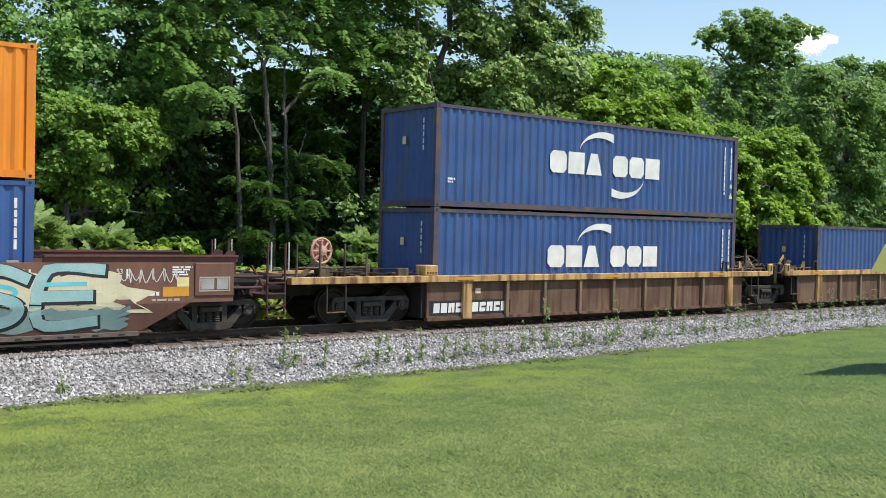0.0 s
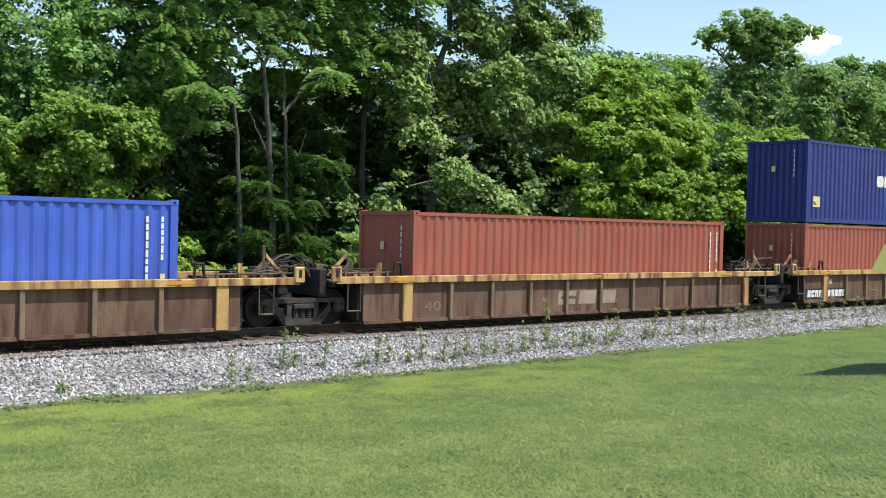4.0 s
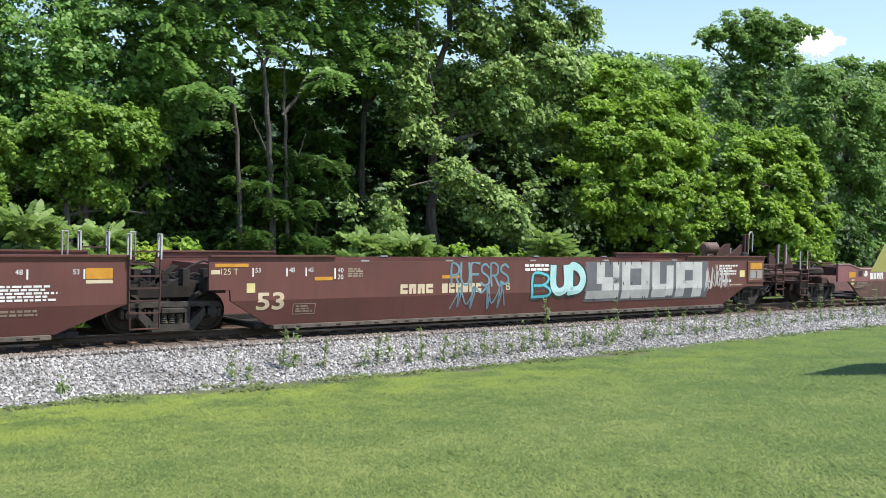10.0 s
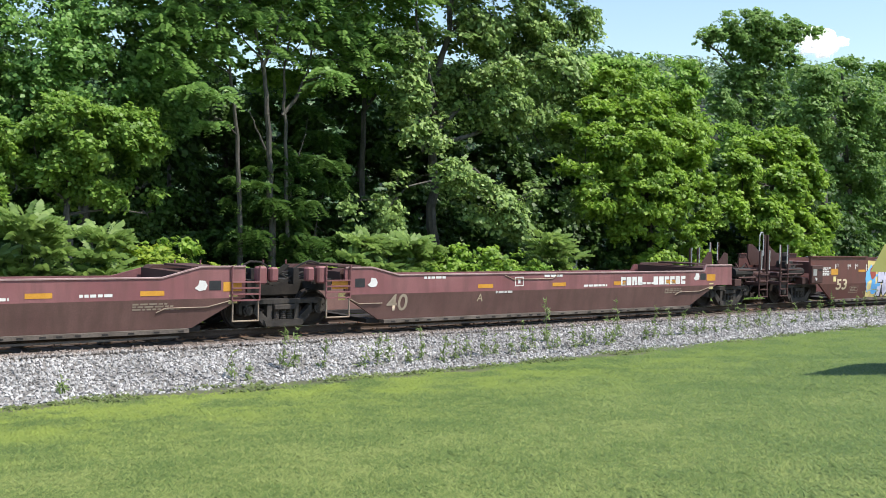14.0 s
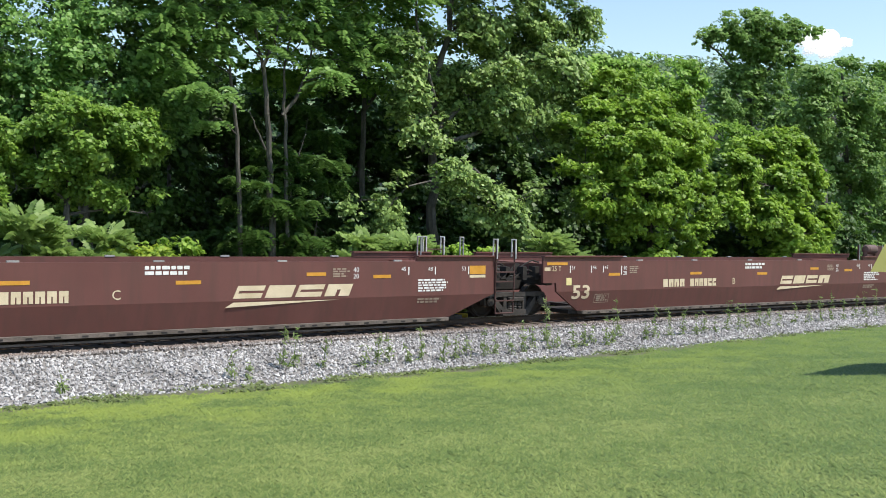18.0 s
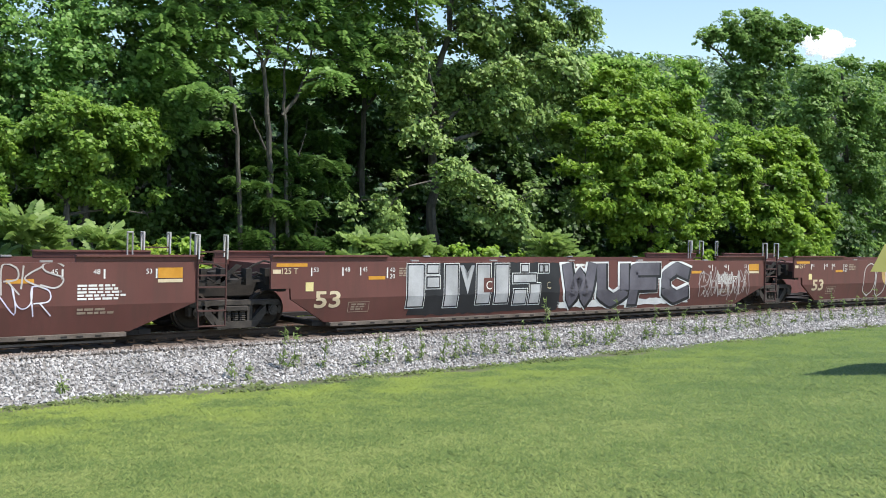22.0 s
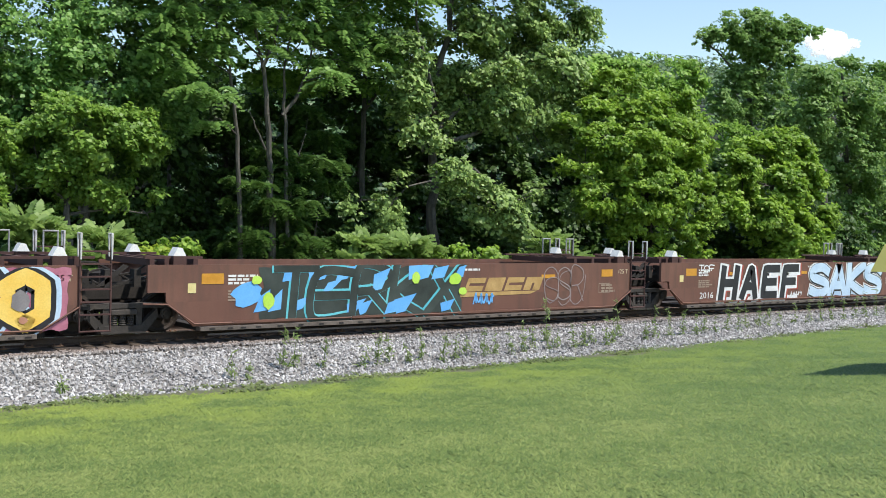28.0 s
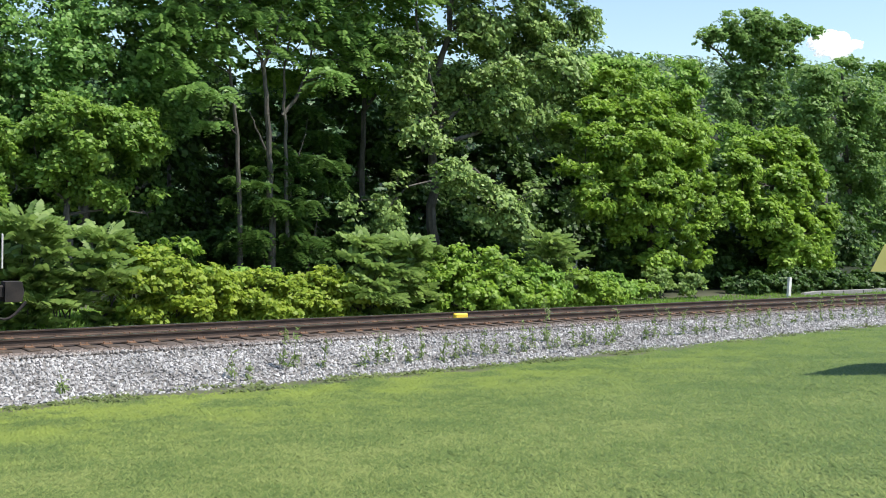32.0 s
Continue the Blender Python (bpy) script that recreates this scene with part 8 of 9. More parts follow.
    C["c1"] = container(14.93, 0.22, 2.55, M_BLUE_DARK, M_POST_RUST, "weathered blue container in a well car")
    C["c1t"] = container(14.93, 2.785, 2.59, M_BLUE_DARK, M_POST_RUST, "weathered blue container stacked on another")
    C["c2"] = container(31.85, 0.08, 2.59, M_BLUE_DARK, M_POST_RUST, "weathered blue container in a ribbed well car")
    C["c3"] = container(49.95, 0.12, 2.59, M_BLUE_BRIGHT, M_BLUE_BRIGHT, "bright blue container with a red emblem")
    C["c4"] = container(68.15, 0.08, 2.59, M_BRICK, M_BRICK, "brick-red container in a ribbed well car")
    C["c5"] = container(84.9, 0.12, 2.59, M_BRICK, M_BRICK, "brick-red container under a blue one")
    C["c5t"] = container(84.9, 2.745, HC, M_BLUE_DEEP, M_BLUE_DEEP, "deep blue high container stacked on a red one")
    for key, x, zt in (("c1", 14.93, 0.0), ("c1t", 14.93, 0.0)):
        root, face = C[key]
        dz = 1.30 if key == "c1t" else 1.28
        wide_logo(root, face, 3.9, dz - 0.24, 4.6, 0.60, M_WHITE)
        swoosh(root, face, 6.0, dz + 0.33, 1.0, 0.66, False, M_WHITE)
        if key == "c1t":
            swoosh(root, face, 6.72, dz - 0.20, 1.0, 0.66, True, M_WHITE)
    root, face = C["c2"]
    wide_logo(root, face, 4.55, 1.03, 4.7, 0.62, M_WHITE)
    swoosh(root, face, 6.30, 1.64, 0.84, 0.66, False, M_WHITE)
    root, face = C["c5t"]
    wide_logo(root, face, 4.6, 1.42, 3.55, 0.42, M_WHITE)
    swoosh(root, face, 6.2, 1.86, 0.95, 0.62, False, M_WHITE)
    swoosh(root, face, 6.76, 1.42, 0.95, 0.62, True, M_WHITE)
    lettering(root, "eco container", 8.55, 0.97, 0.19, M_WHITE, face, 2.5, bold=0.018)
    lettering(root, "bamboo flooring", 8.70, 0.65, 0.22, M_WHITE, face, 2.3, bold=0.008)
    decal(root, "label_plate", [(0.42, 0.85, 0.55, 0.92)], M_PALE_YELLOW, face, "yellow caution label")
    # red winged emblem and half-hidden white blocks
    root, face = C["c3"]
    bm = bmesh.new()
    cx, cz = 6.75, 2.05
    for k in (-1, 1):
        prism(bm, [(cx + k * 0.15, cz + 0.10), (cx + k * 1.55, cz + 0.12), (cx + k * 1.25, cz - 0.10), (cx + k * 0.7, cz - 0.22), (cx + k * 0.2, cz - 0.22)], face(0) - 0.008, face(0) - 0.003)
    prism(bm, [(cx - 0.18, cz - 0.2), (cx - 0.05, cz + 0.22), (cx + 0.05, cz + 0.22), (cx + 0.18, cz - 0.2), (cx, cz - 0.42)], face(0) - 0.009, face(0) - 0.003)
    part("emblem", bm, M_LOGO_RED, root, "red winged emblem")
    for k, (x0, x1) in enumerate(((5.25, 6.05), (6.15, 6.95), (7.05, 7.65))):
        bm = bmesh.new()
        if k == 0:
            prism(bm, [(x0, 0.9), (x0 + 0.28, 1.52), (x1 - 0.2, 1.52), (x1, 0.9)], face(0) - 0.007, face(0) - 0.003)
        else:
            prism(bm, [(x0, 0.9), (x0, 1.52), (x1 - 0.15, 1.52), (x1, 1.35), (x1, 0.9)], face(0) - 0.007, face(0) - 0.003)
        part("logo_block", bm, M_WHITE, root)
    # end-of-train marker on the last coupler
    last = U["b24"][0]
    bm = bmesh.new()
    x = 424.57 - 409.0 + 1.72
    box(bm, x, x + 0.14, -0.12, 0.12, 0.95, 1.3, 0.03)
    part("tail_marker", bm, M_RED_RUST, last, "small orange end-of-train device")


consist()

# ---- paint on the sides ----
def paint(name, *colours, rough=0.55):
    return material(name, list(colours), rough, 0, 1.6, 30, 0.0, 0.07)


P_BLACK = paint("black_spray", (0.012, 0.012, 0.014), (0.03, 0.03, 0.034))
P_WHITE = paint("white_spray", (0.62, 0.62, 0.62), (0.80, 0.80, 0.79))
P_THIN = paint("thin_white_spray", (0.40, 0.36, 0.34), (0.60, 0.57, 0.55))
P_GHOST = paint("worn_grey_spray", (0.22, 0.16, 0.155), (0.36, 0.30, 0.29))
P_SILVER = paint("silver_spray", (0.30, 0.30, 0.31), (0.52, 0.52, 0.53), rough=0.4)
P_DULL = paint("dull_silver_spray", (0.13, 0.115, 0.115), (0.27, 0.25, 0.25))
P_TURQ = paint("turquoise_spray", (0.08, 0.42, 0.50), (0.16, 0.55, 0.60))
P_AQUA = paint("dull_aqua_spray", (0.22, 0.38, 0.38), (0.34, 0.50, 0.48))
P_MINT = paint("pale_aqua_spray", (0.34, 0.58, 0.58), (0.50, 0.70, 0.68))
P_CHALK = paint("chalky_silver_spray", (0.38, 0.37, 0.355), (0.56, 0.55, 0.53))
P_SLATE_GREY = paint("slate_grey_spray", (0.10, 0.10, 0.11), (0.17, 0.165, 0.175))
P_TEAL = paint("grey_teal_spray", (0.17, 0.26, 0.26), (0.26, 0.36, 0.34))
P_CREAM = paint("cream_spray", (0.52, 0.46, 0.30), (0.64, 0.58, 0.40))
P_SKY = paint("sky_blue_spray", (0.10, 0.36, 0.75), (0.18, 0.48, 0.85))
P_PALE = paint("pale_blue_spray", (0.40, 0.54, 0.70), (0.58, 0.70, 0.80))
P_LIME = paint("lime_spray", (0.40, 0.65, 0.06), (0.52, 0.75, 0.12))
P_PINK = paint("dusky_pink_spray", (0.30, 0.075, 0.13), (0.52, 0.22, 0.28))
P_SLATE = paint("slate_violet_spray", (0.075, 0.068, 0.085), (0.15, 0.14, 0.165))
P_YELLOW = paint("yellow_spray", (0.78, 0.46, 0.06), (0.86, 0.64, 0.18))
P_LEMON = paint("pale_yellow_spray", (0.72, 0.56, 0.14), (0.82, 0.68, 0.24))
P_PLUM = paint("plum_spray", (0.12, 0.035, 0.09), (0.20, 0.07, 0.14))
P_STRAW = paint("straw_spray", (0.60, 0.45, 0.15), (0.80, 0.65, 0.30))
P_OCHRE = paint("ochre_spray", (0.38, 0.26, 0.02), (0.52, 0.40, 0.05))
P_RED = paint("crimson_spray", (0.28, 0.015, 0.03), (0.42, 0.03, 0.05))
P_ROSE = paint("brick_red_spray", (0.30, 0.05, 0.035), (0.40, 0.09, 0.06))
P_LILAC = paint("lilac_white_spray", (0.52, 0.48, 0.66), (0.75, 0.73, 0.80))
P_SALMON = paint("salmon_spray", (0.36, 0.15, 0.09), (0.50, 0.26, 0.17))
P_TAGBLUE = paint("faded_blue_spray", (0.11, 0.20, 0.24), (0.20, 0.31, 0.35))
P_CHARCOAL = paint("charcoal_green_spray", (0.022, 0.028, 0.024), (0.06, 0.075, 0.065))

SHAPES = {
    "W": [[(0, 1), (.2, 0), (.5, .85), (.8, 0), (1, 1)]],
    "H": [[(0, 0), (0, 1)], [(1, 0), (1, 1)], [(0, .5), (1, .5)]],
    "A": [[(0, 0), (.45, 1), (.55, 1), (1, 0)], [(.2, .35), (.8, .35)]],
    "E": [[(1, 1), (0, 1), (0, 0), (1, 0)], [(0, .5), (.85, .5)]],
    "P": [[(0, 0), (0, 1), (1, 1)], [(0, .5), (.85, .5)]],
    "R": [[(0, 0), (0, 1), (.8, .95), (.95, .7), (.7, .5), (.1, .45)], [(.45, .45), (1, 0)]],
    "K": [[(0, 0), (0, 1)], [(1, 1), (.1, .45), (1, 0)]],
    "S": [[(1, .85), (.6, 1), (.1, .9), (.05, .65), (.9, .4), (.95, .12), (.5, 0), (0, .12)]],
    "O": [[(.5, 0), (.05, .2), (.05, .8), (.5, 1), (.95, .8), (.95, .2), (.5, 0)]],
    "C": [[(1, .85), (.55, 1), (.05, .75), (.05, .25), (.55, 0), (1, .15)]],
    "U": [[(0, 1), (0, .25), (.5, 0), (1, .25), (1, 1)]],
    "N": [[(0, 0), (0, 1), (1, 0), (1, 1)]],
    "M": [[(0, 0), (0, 1), (.5, .35), (1, 1), (1, 0)]],
    "T": [[(0, 1), (1, 1)], [(.5, 1), (.5, 0)]],
    "Z": [[(0, 1), (1, 1), (0, 0), (1, 0)]],
    "Y": [[(0, 1), (0, .5), (1, .5)], [(1, 1), (1, .0)]],
    "I": [[(.5, 0), (.5, 1)]],
    "X": [[(0, 0), (1, 1)], [(0, 1), (1, 0)]],
    "V": [[(0, 1), (.5, 0), (1, 1)]],
    "B": [[(0, 0), (0, 1), (.8, .95), (.9, .72), (.6, .52), (.1, .5)], [(.6, .52), (1, .3), (.85, .05), (0, 0)]],
    "G": [[(1, .85), (.55, 1), (.05, .75), (.05, .25), (.55, 0), (1, .2), (.95, .5), (.6, .5)]],
    "D": [[(0, 0), (0, 1), (.7, .9), (1, .5), (.7, .1), (0, 0)]],
}


def curve_through(pts, k=5):
    if len(pts) < 3:
        (x0, z0), (x1, z1) = pts
        n = max(2, int(math.hypot(x1 - x0, z1 - z0) / 0.1) + 1)
        return [(x0 + (x1 - x0) * i / n, z0 + (z1 - z0) * i / n) for i in range(n + 1)]
    p = [pts[0]] + list(pts) + [pts[-1]]
    out = []
    for i in range(1, len(p) - 2):
        for j in range(k):
            t = j / k
            c = []
            for a in (0, 1):
                p0, p1, p2, p3 = p[i - 1][a], p[i][a], p[i + 1][a], p[i + 2][a]
                c.append(0.5 * (2 * p1 + (p2 - p0) * t + (2 * p0 - 5 * p1 + 4 * p2 - p3) * t * t + (3 * p1 - p0 - 3 * p2 + p3) * t ** 3))
            out.append(tuple(c))
    out.append(tuple(pts[-1]))
    return out


def straight_through(pts):
    out = []
    for (x0, z0), (x1, z1) in zip(pts[:-1], pts[1:]):
        n = max(2, int(math.hypot(x1 - x0, z1 - z0) / 0.1) + 1)
        out += [(x0 + (x1 - x0) * i / n, z0 + (z1 - z0) * i / n) for i in range(n)]
    return out + [pts[-1]]


def ribbon(bm, pts, width, face, out, lo=0.07, hi=1.43, taper=0.0, square=True):
    prev = None
    n = len(pts)
    if square and n > 1:
        dx, dz = pts[0][0] - pts[1][0], pts[0][1] - pts[1][1]
        q = math.hypot(dx, dz) or 1
        pts = [(pts[0][0] + dx / q * width * 0.45, pts[0][1] + dz / q * width * 0.45)] + list(pts)
        dx, dz = pts[-1][0] - pts[-2][0], pts[-1][1] - pts[-2][1]
        q = math.hypot(dx, dz) or 1
        pts = pts + [(pts[-1][0] + dx / q * width * 0.45, pts[-1][1] + dz / q * width * 0.45)]
        n = len(pts)
    for i in range(n):
        a, b = pts[max(0, i - 1)], pts[min(n - 1, i + 1)]
        dx, dz = b[0] - a[0], b[1] - a[1]
        q = math.hypot(dx, dz) or 1
        w = width / 2 * (1 - taper * abs(2 * i / max(1, n - 1) - 1))
        nx, nz = -dz / q * w, dx / q * w
        across = max(1, int(width / 0.1))
        ring = []
        for m in range(across + 1):
            s = 2 * m / across - 1
            x, z = pts[i][0] + s * nx, min(hi, max(lo, pts[i][1] + s * nz))
            ring.append(bm.verts.new((x, face(z) - out, z)))
        if prev:
            for m in range(across):
                bm.faces.new((prev[m], prev[m + 1], ring[m + 1], ring[m]))
        prev = ring


def letters(u, face, keys, x0, x1, z0, z1, stroke, layers, seed=1, curved=False, gap=0.22, lean=0.0, wobble=0.03, flip=False, top=1.42, name="graffiti", upside=False):
    """A row of painted letter-like forms. layers: (extra width, paint, shift x, shift z), the lowest first."""
    rng = random.Random(seed)
    w = (x1 - x0) / len(keys)
    forms = []
    for i, key in enumerate(keys):
        a = x0 + i * w + gap * w * 0.5
        b = x0 + (i + 1) * w - gap * w * 0.5
        da, db = rng.uniform(-wobble, wobble), rng.uniform(-wobble, wobble)
        for line in SHAPES[key]:
            pts = []
            for px, pz in line:
                if flip:
                    px = 1 - px
                if upside:
                    pz = 1 - pz
                z = z0 + da + (z1 - z0 + db - da) * pz
                pts.append((a + (b - a) * px + lean * (z - z0) + rng.uniform(-wobble, wobble) * 0.5, z))
            forms.append(curve_through(pts) if curved and len(pts) > 2 else straight_through(pts))
    for k, (extra, mat, sx, sz) in enumerate(layers):
        bm = bmesh.new()
        for j, pts in enumerate(forms):
            ribbon(bm, [(x + sx, z + sz) for x, z in pts], stroke + extra, face, 0.009 + 0.004 * k + 0.00015 * j, hi=top)
        part(name, bm, mat, u)


def scrawl(u, face, x0, x1, z0, z1, loops, width, mat, seed, tall=1.0, out=0.010, lines=1, name="spray_tag"):
    """A running tag of loops and spikes, in one or more strokes."""
    rng = random.Random(seed)
    bm = bmesh.new()
    zm, hz = (z0 + z1) / 2, (z1 - z0) / 2
    for q in range(lines):
        pts = []
        n = loops * 4
        for i in range(n + 1):
            t = i / n
            x = x0 + (x1 - x0) * t + (x1 - x0) / loops * 0.32 * math.sin(i * 1.5708 * 1.0 + rng.uniform(-.5, .5) + q)
            z = zm + hz * (0.55 + 0.45 * rng.random()) * (1 if i % 2 else -1) * tall * (1 if rng.random() < 0.9 else -0.3)
            pts.append((x, z))
        ribbon(bm, curve_through(pts, 6), width, face, out + 0.0004 * q, taper=0.3, square=False)
    part(name, bm, mat, u)


def splash(u, face, x0, x1, z0, z1, mat, seed, ragged=0.08, out=0.007, name="painted_ground"):
    """A painted patch with a ragged edge."""
    rng = random.Random(seed)
    bm = bmesh.new()
    nx, nz = max(2, int((x1 - x0) / 0.15)), 8
    grid = []
    top = [z1 - ragged * rng.random() for _ in range(nx + 1)]
    bot = [z0 + ragged * rng.random() for _ in range(nx + 1)]
    left = [x0 + ragged * 2 * rng.random() for _ in range(nz + 1)]
    right = [x1 - ragged * 2 * rng.random() for _ in range(nz + 1)]
    for j in range(nz + 1):
        row = []
        for i in range(nx + 1):
            z = bot[i] + (top[i] - bot[i]) * j / nz
            x = left[j] + (right[j] - left[j]) * i / nx
            row.append(bm.verts.new((x, face(z) - out, z)))
        grid.append(row)
    for j in range(nz):
        for i in range(nx):
            bm.faces.new((grid[j][i], grid[j][i + 1], grid[j + 1][i + 1], grid[j + 1][i]))
    part(name, bm, mat, u)


def shard(u, face, polys, mat, out, name="graffiti"):
    bm = bmesh.new()
    for k, p in enumerate(polys):
        n = len(p)
        cx, cz = sum(a for a, _ in p) / n, sum(b for _, b in p) / n
        c = bm.verts.new((cx, face(cz) - out - 0.0003 * k, cz))
        ring = []
        for i in range(n):
            (xa, za), (xb, zb) = p[i], p[(i + 1) % n]
            ring += [bm.verts.new((xa, face(za) - out - 0.0003 * k, za)), bm.verts.new(((xa + xb) / 2, face((za + zb) / 2) - out - 0.0003 * k, (za + zb) / 2))]
        for i in range(len(ring)):
            bm.faces.new((c, ring[i], ring[(i + 1) % len(ring)]))
    part(name, bm, mat, u)


def slab(u, face, x0, x1, z0, z1, cut=0.05, edge=0.04):
    """A chrome block with a black and a white edge and nipped corners."""
    for k, (e, mat) in enumerate(((edge, P_WHITE), (edge * 0.55, P_BLACK), (-0.015, P_SILVER))):
        a, b, c, d = x0 - e, x1 + e, max(0.08, z0 - e), min(1.43, z1 + e)
        decal(u, "graffiti", [(a, b, c, min(d, 0.61)), (a, b, 0.61, d)] if c < 0.55 and d > 0.66 else [(a, b, c, d)], mat, face, out=0.012 + 0.003 * k)


def blob(cx, cz, rx, rz, seed, n=12, rough=0.15):
    rng = random.Random(seed)
    return [(cx + rx * math.cos(6.2832 * i / n) * (1 + rng.uniform(-rough, rough)), cz + rz * math.sin(6.2832 * i / n) * (1 + rng.uniform(-rough, rough))) for i in range(n)]


def paint_train():
    U = UNITS
    # turquoise and cream piece on the first wagon
    u, f = U["u0"]
    splash(u, f, 11.2, 17.9, 0.40, 1.30, P_CREAM, 1, 0.16)
    shard(u, f, [[(17.2, 0.45), (17.3, 1.28), (17.9, 0.95), (18.5, 0.85), (18.05, 0.62), (18.45, 0.42)]], P_CREAM, 0.0075)
    splash(u, f, 11.2, 18.0, 0.07, 0.60, P_TEAL, 2, 0.1, 0.0085)
    for key, xa, xb in (("U", 13.2, 14.5), ("S", 14.65, 15.95), ("E", 16.1, 17.35)):
        letters(u, f, key, xa, xb, 0.28, 1.28, 0.21, [(0.07, P_BLACK, 0.03, -0.03), (0.0, P_AQUA, 0, 0)], 3 + int(xa), True, 0.2, 0.14, 0.04)
        letters(u, f, key, xa + 0.02, xb - 0.04, 0.74, 1.27, 0.08, [(0.0, P_TURQ, 0, 0)], 3 + int(xa), True, 0.2, 0.14, 0.04)
    letters(u, f, "RU", 10.6, 13.0, 0.26, 1.26, 0.28, [(0.09, P_BLACK, 0.03, -0.03), (0.0, P_AQUA, 0, 0)], 31, True, 0.2, 0.15, 0.05)
    scrawl(u, f, 17.6, 19.0, 1.02, 1.32, 6, 0.022, P_THIN, 5)
    # white tags on the first long wells
    u, f = U["u6"]
    letters(u, f, "SOS", 4.75, 5.75, 0.62, 1.2, 0.03, [(0, P_GHOST, 0, 0)], 11, True, 0.0, 0.0, 0.06)
    scrawl(u, f, 4.8, 5.7, 0.56, 1.0, 4, 0.022, P_GHOST, 112)
    scrawl(u, f, 5.6, 7.2, 1.2, 1.34, 8, 0.018, P_THIN, 12)
    letters(u, f, "KAPRAMSN", 7.25, 9.5, 1.12, 1.34, 0.024, [(0, P_THIN, 0, 0)], 13, True)
    letters(u, f, "UUUU", 11.05, 12.9, 0.22, 1.34, 0.035, [(0, P_GHOST, 0, 0)], 14, True, -0.1, 0.05, 0.05, upside=True)
    letters(u, f, "SCSC", 11.1, 12.9, 0.2, 0.6, 0.03, [(0, P_GHOST, 0, 0)], 141, True, 0.0, 0.05, 0.05)
    letters(u, f, "GSOSR", 12.95, 15.9, 0.26, 1.32, 0.29, [(0.08, P_WHITE, 0, 0), (0.03, P_DULL, 0, 0), (-0.07, P_SLATE, 0.01, -0.01), (-0.25, P_WHITE, 0.02, 0.02)], 15, True, 0.15, 0.08, 0.07)
    block_glyphs(u, 12.05, 13.35, 0.68, 0.93, 2, M_CREAM, f, slant=0.45, gap=0.10, seed=4, name="logo_block")
    decal(u, "logo_bar", [(11.95, 13.5, 0.50, 0.60)], M_CREAM, f, out=0.005)
    u, f = U["u7"]
    letters(u, f, "UUUU", 4.0, 5.9, 0.22, 1.34, 0.045, [(0.0, P_GHOST, 0, 0)], 16, True, -0.05, 0.04, 0.05, upside=True)
    scrawl(u, f, 4.0, 5.9, 0.2, 0.5, 5, 0.035, P_GHOST, 161)
    letters(u, f, "VSAIRIU", 6.9, 10.7, 0.16, 1.36, 0.05, [(0.0, P_GHOST, 0, 0)], 17, True, 0.02, 0.0, 0.12)
    letters(u, f, "IVIAII", 6.9, 10.3, 0.45, 1.36, 0.075, [(0.0, P_TAGBLUE, 0, 0)], 171, True, 0.2, -0.1, 0.14)
    scrawl(u, f, 7.2, 10.8, 0.15, 0.7, 8, 0.03, P_GHOST, 172)
    scrawl(u, f, 10.6, 11.6, 1.1, 1.4, 5, 0.03, P_WHITE, 18)
    letters(u, f, "SCOER", 11.6, 14.3, 0.66, 1.28, 0.17, [(0.14, P_WHITE, 0, 0), (0.10, P_BLACK, 0, 0), (-0.03, P_SILVER, 0, 0)], 19, True, 0.2, 0.05, 0.05)
    shard(u, f, [[(11.15, 0.52), (14.2, 0.58), (14.65, 0.70), (11.6, 0.70)]], M_CREAM, 0.008)
    scrawl(u, f, 11.4, 12.3, 0.36, 0.48, 5, 0.02, P_THIN, 173)
    u, f = U["u8"]
    letters(u, f, "RUPSRS", 7.0, 8.95, 0.85, 1.36, 0.06, [(0, P_TAGBLUE, 0, 0)], 20, True)
    scrawl(u, f, 7.1, 8.9, 0.2, 0.95, 4, 0.05, P_TAGBLUE, 21)
    letters(u, f, "B", 9.75, 10.45, 0.46, 1.12, 0.07, [(0.08, P_CHARCOAL, 0.02, -0.02), (0.0, P_TURQ, 0, 0)], 22, True, 0.1)
    letters(u, f, "UD", 10.45, 11.75, 0.62, 1.26, 0.22, [(0.10, P_CHARCOAL, 0.02, -0.02), (0.0, P_MINT, 0, 0)], 221, True, 0.25)
    decal(u, "painted_ground", [(11.75, 17.15, 0.30, 0.61), (11.75, 17.15, 0.61, 1.42)], P_SLATE_GREY, f, out=0.008)
    for q in ((11.80, 13.12, 0.38, 0.61), (12.20, 13.12, 0.80, 0.98), (12.20, 12.52, 0.98, 1.40), (12.86, 13.12, 0.61, 1.40), (12.40, 12.90, 0.61, 0.80),
              (13.24, 13.58, 0.36, 1.40), (14.06, 14.42, 0.36, 1.40), (13.58, 14.06, 0.36, 0.74), (13.58, 14.06, 1.22, 1.40),
              (14.54, 14.88, 0.36, 1.40), (15.18, 15.50, 0.40, 1.30), (14.88, 15.18, 0.36, 0.76),
              (15.62, 16.02, 0.36, 1.40), (16.40, 16.85, 0.34, 1.40), (16.02, 16.40, 0.62, 0.84), (16.02, 16.40, 1.16, 1.40)):
        decal(u, "graffiti", [(q[0], q[1], q[2], min(q[3], 0.61)), (q[0], q[1], 0.61, q[3])] if q[2] < 0.6 < q[3] - 0.02 else [q], P_CHALK, f, out=0.012)
    rng = random.Random(241)
    for q in range(26):
        x, z = rng.uniform(11.9, 16.8), rng.choice((0.36, 0.62, 0.80, 1.22, 1.38))
        decal(u, "graffiti", [(x, x + 0.03, z - 0.05, z + 0.05)], P_BLACK, f, out=0.016)
    scrawl(u, f, 17.0, 18.2, 0.5, 1.25, 5, 0.03, P_THIN, 25, lines=2)
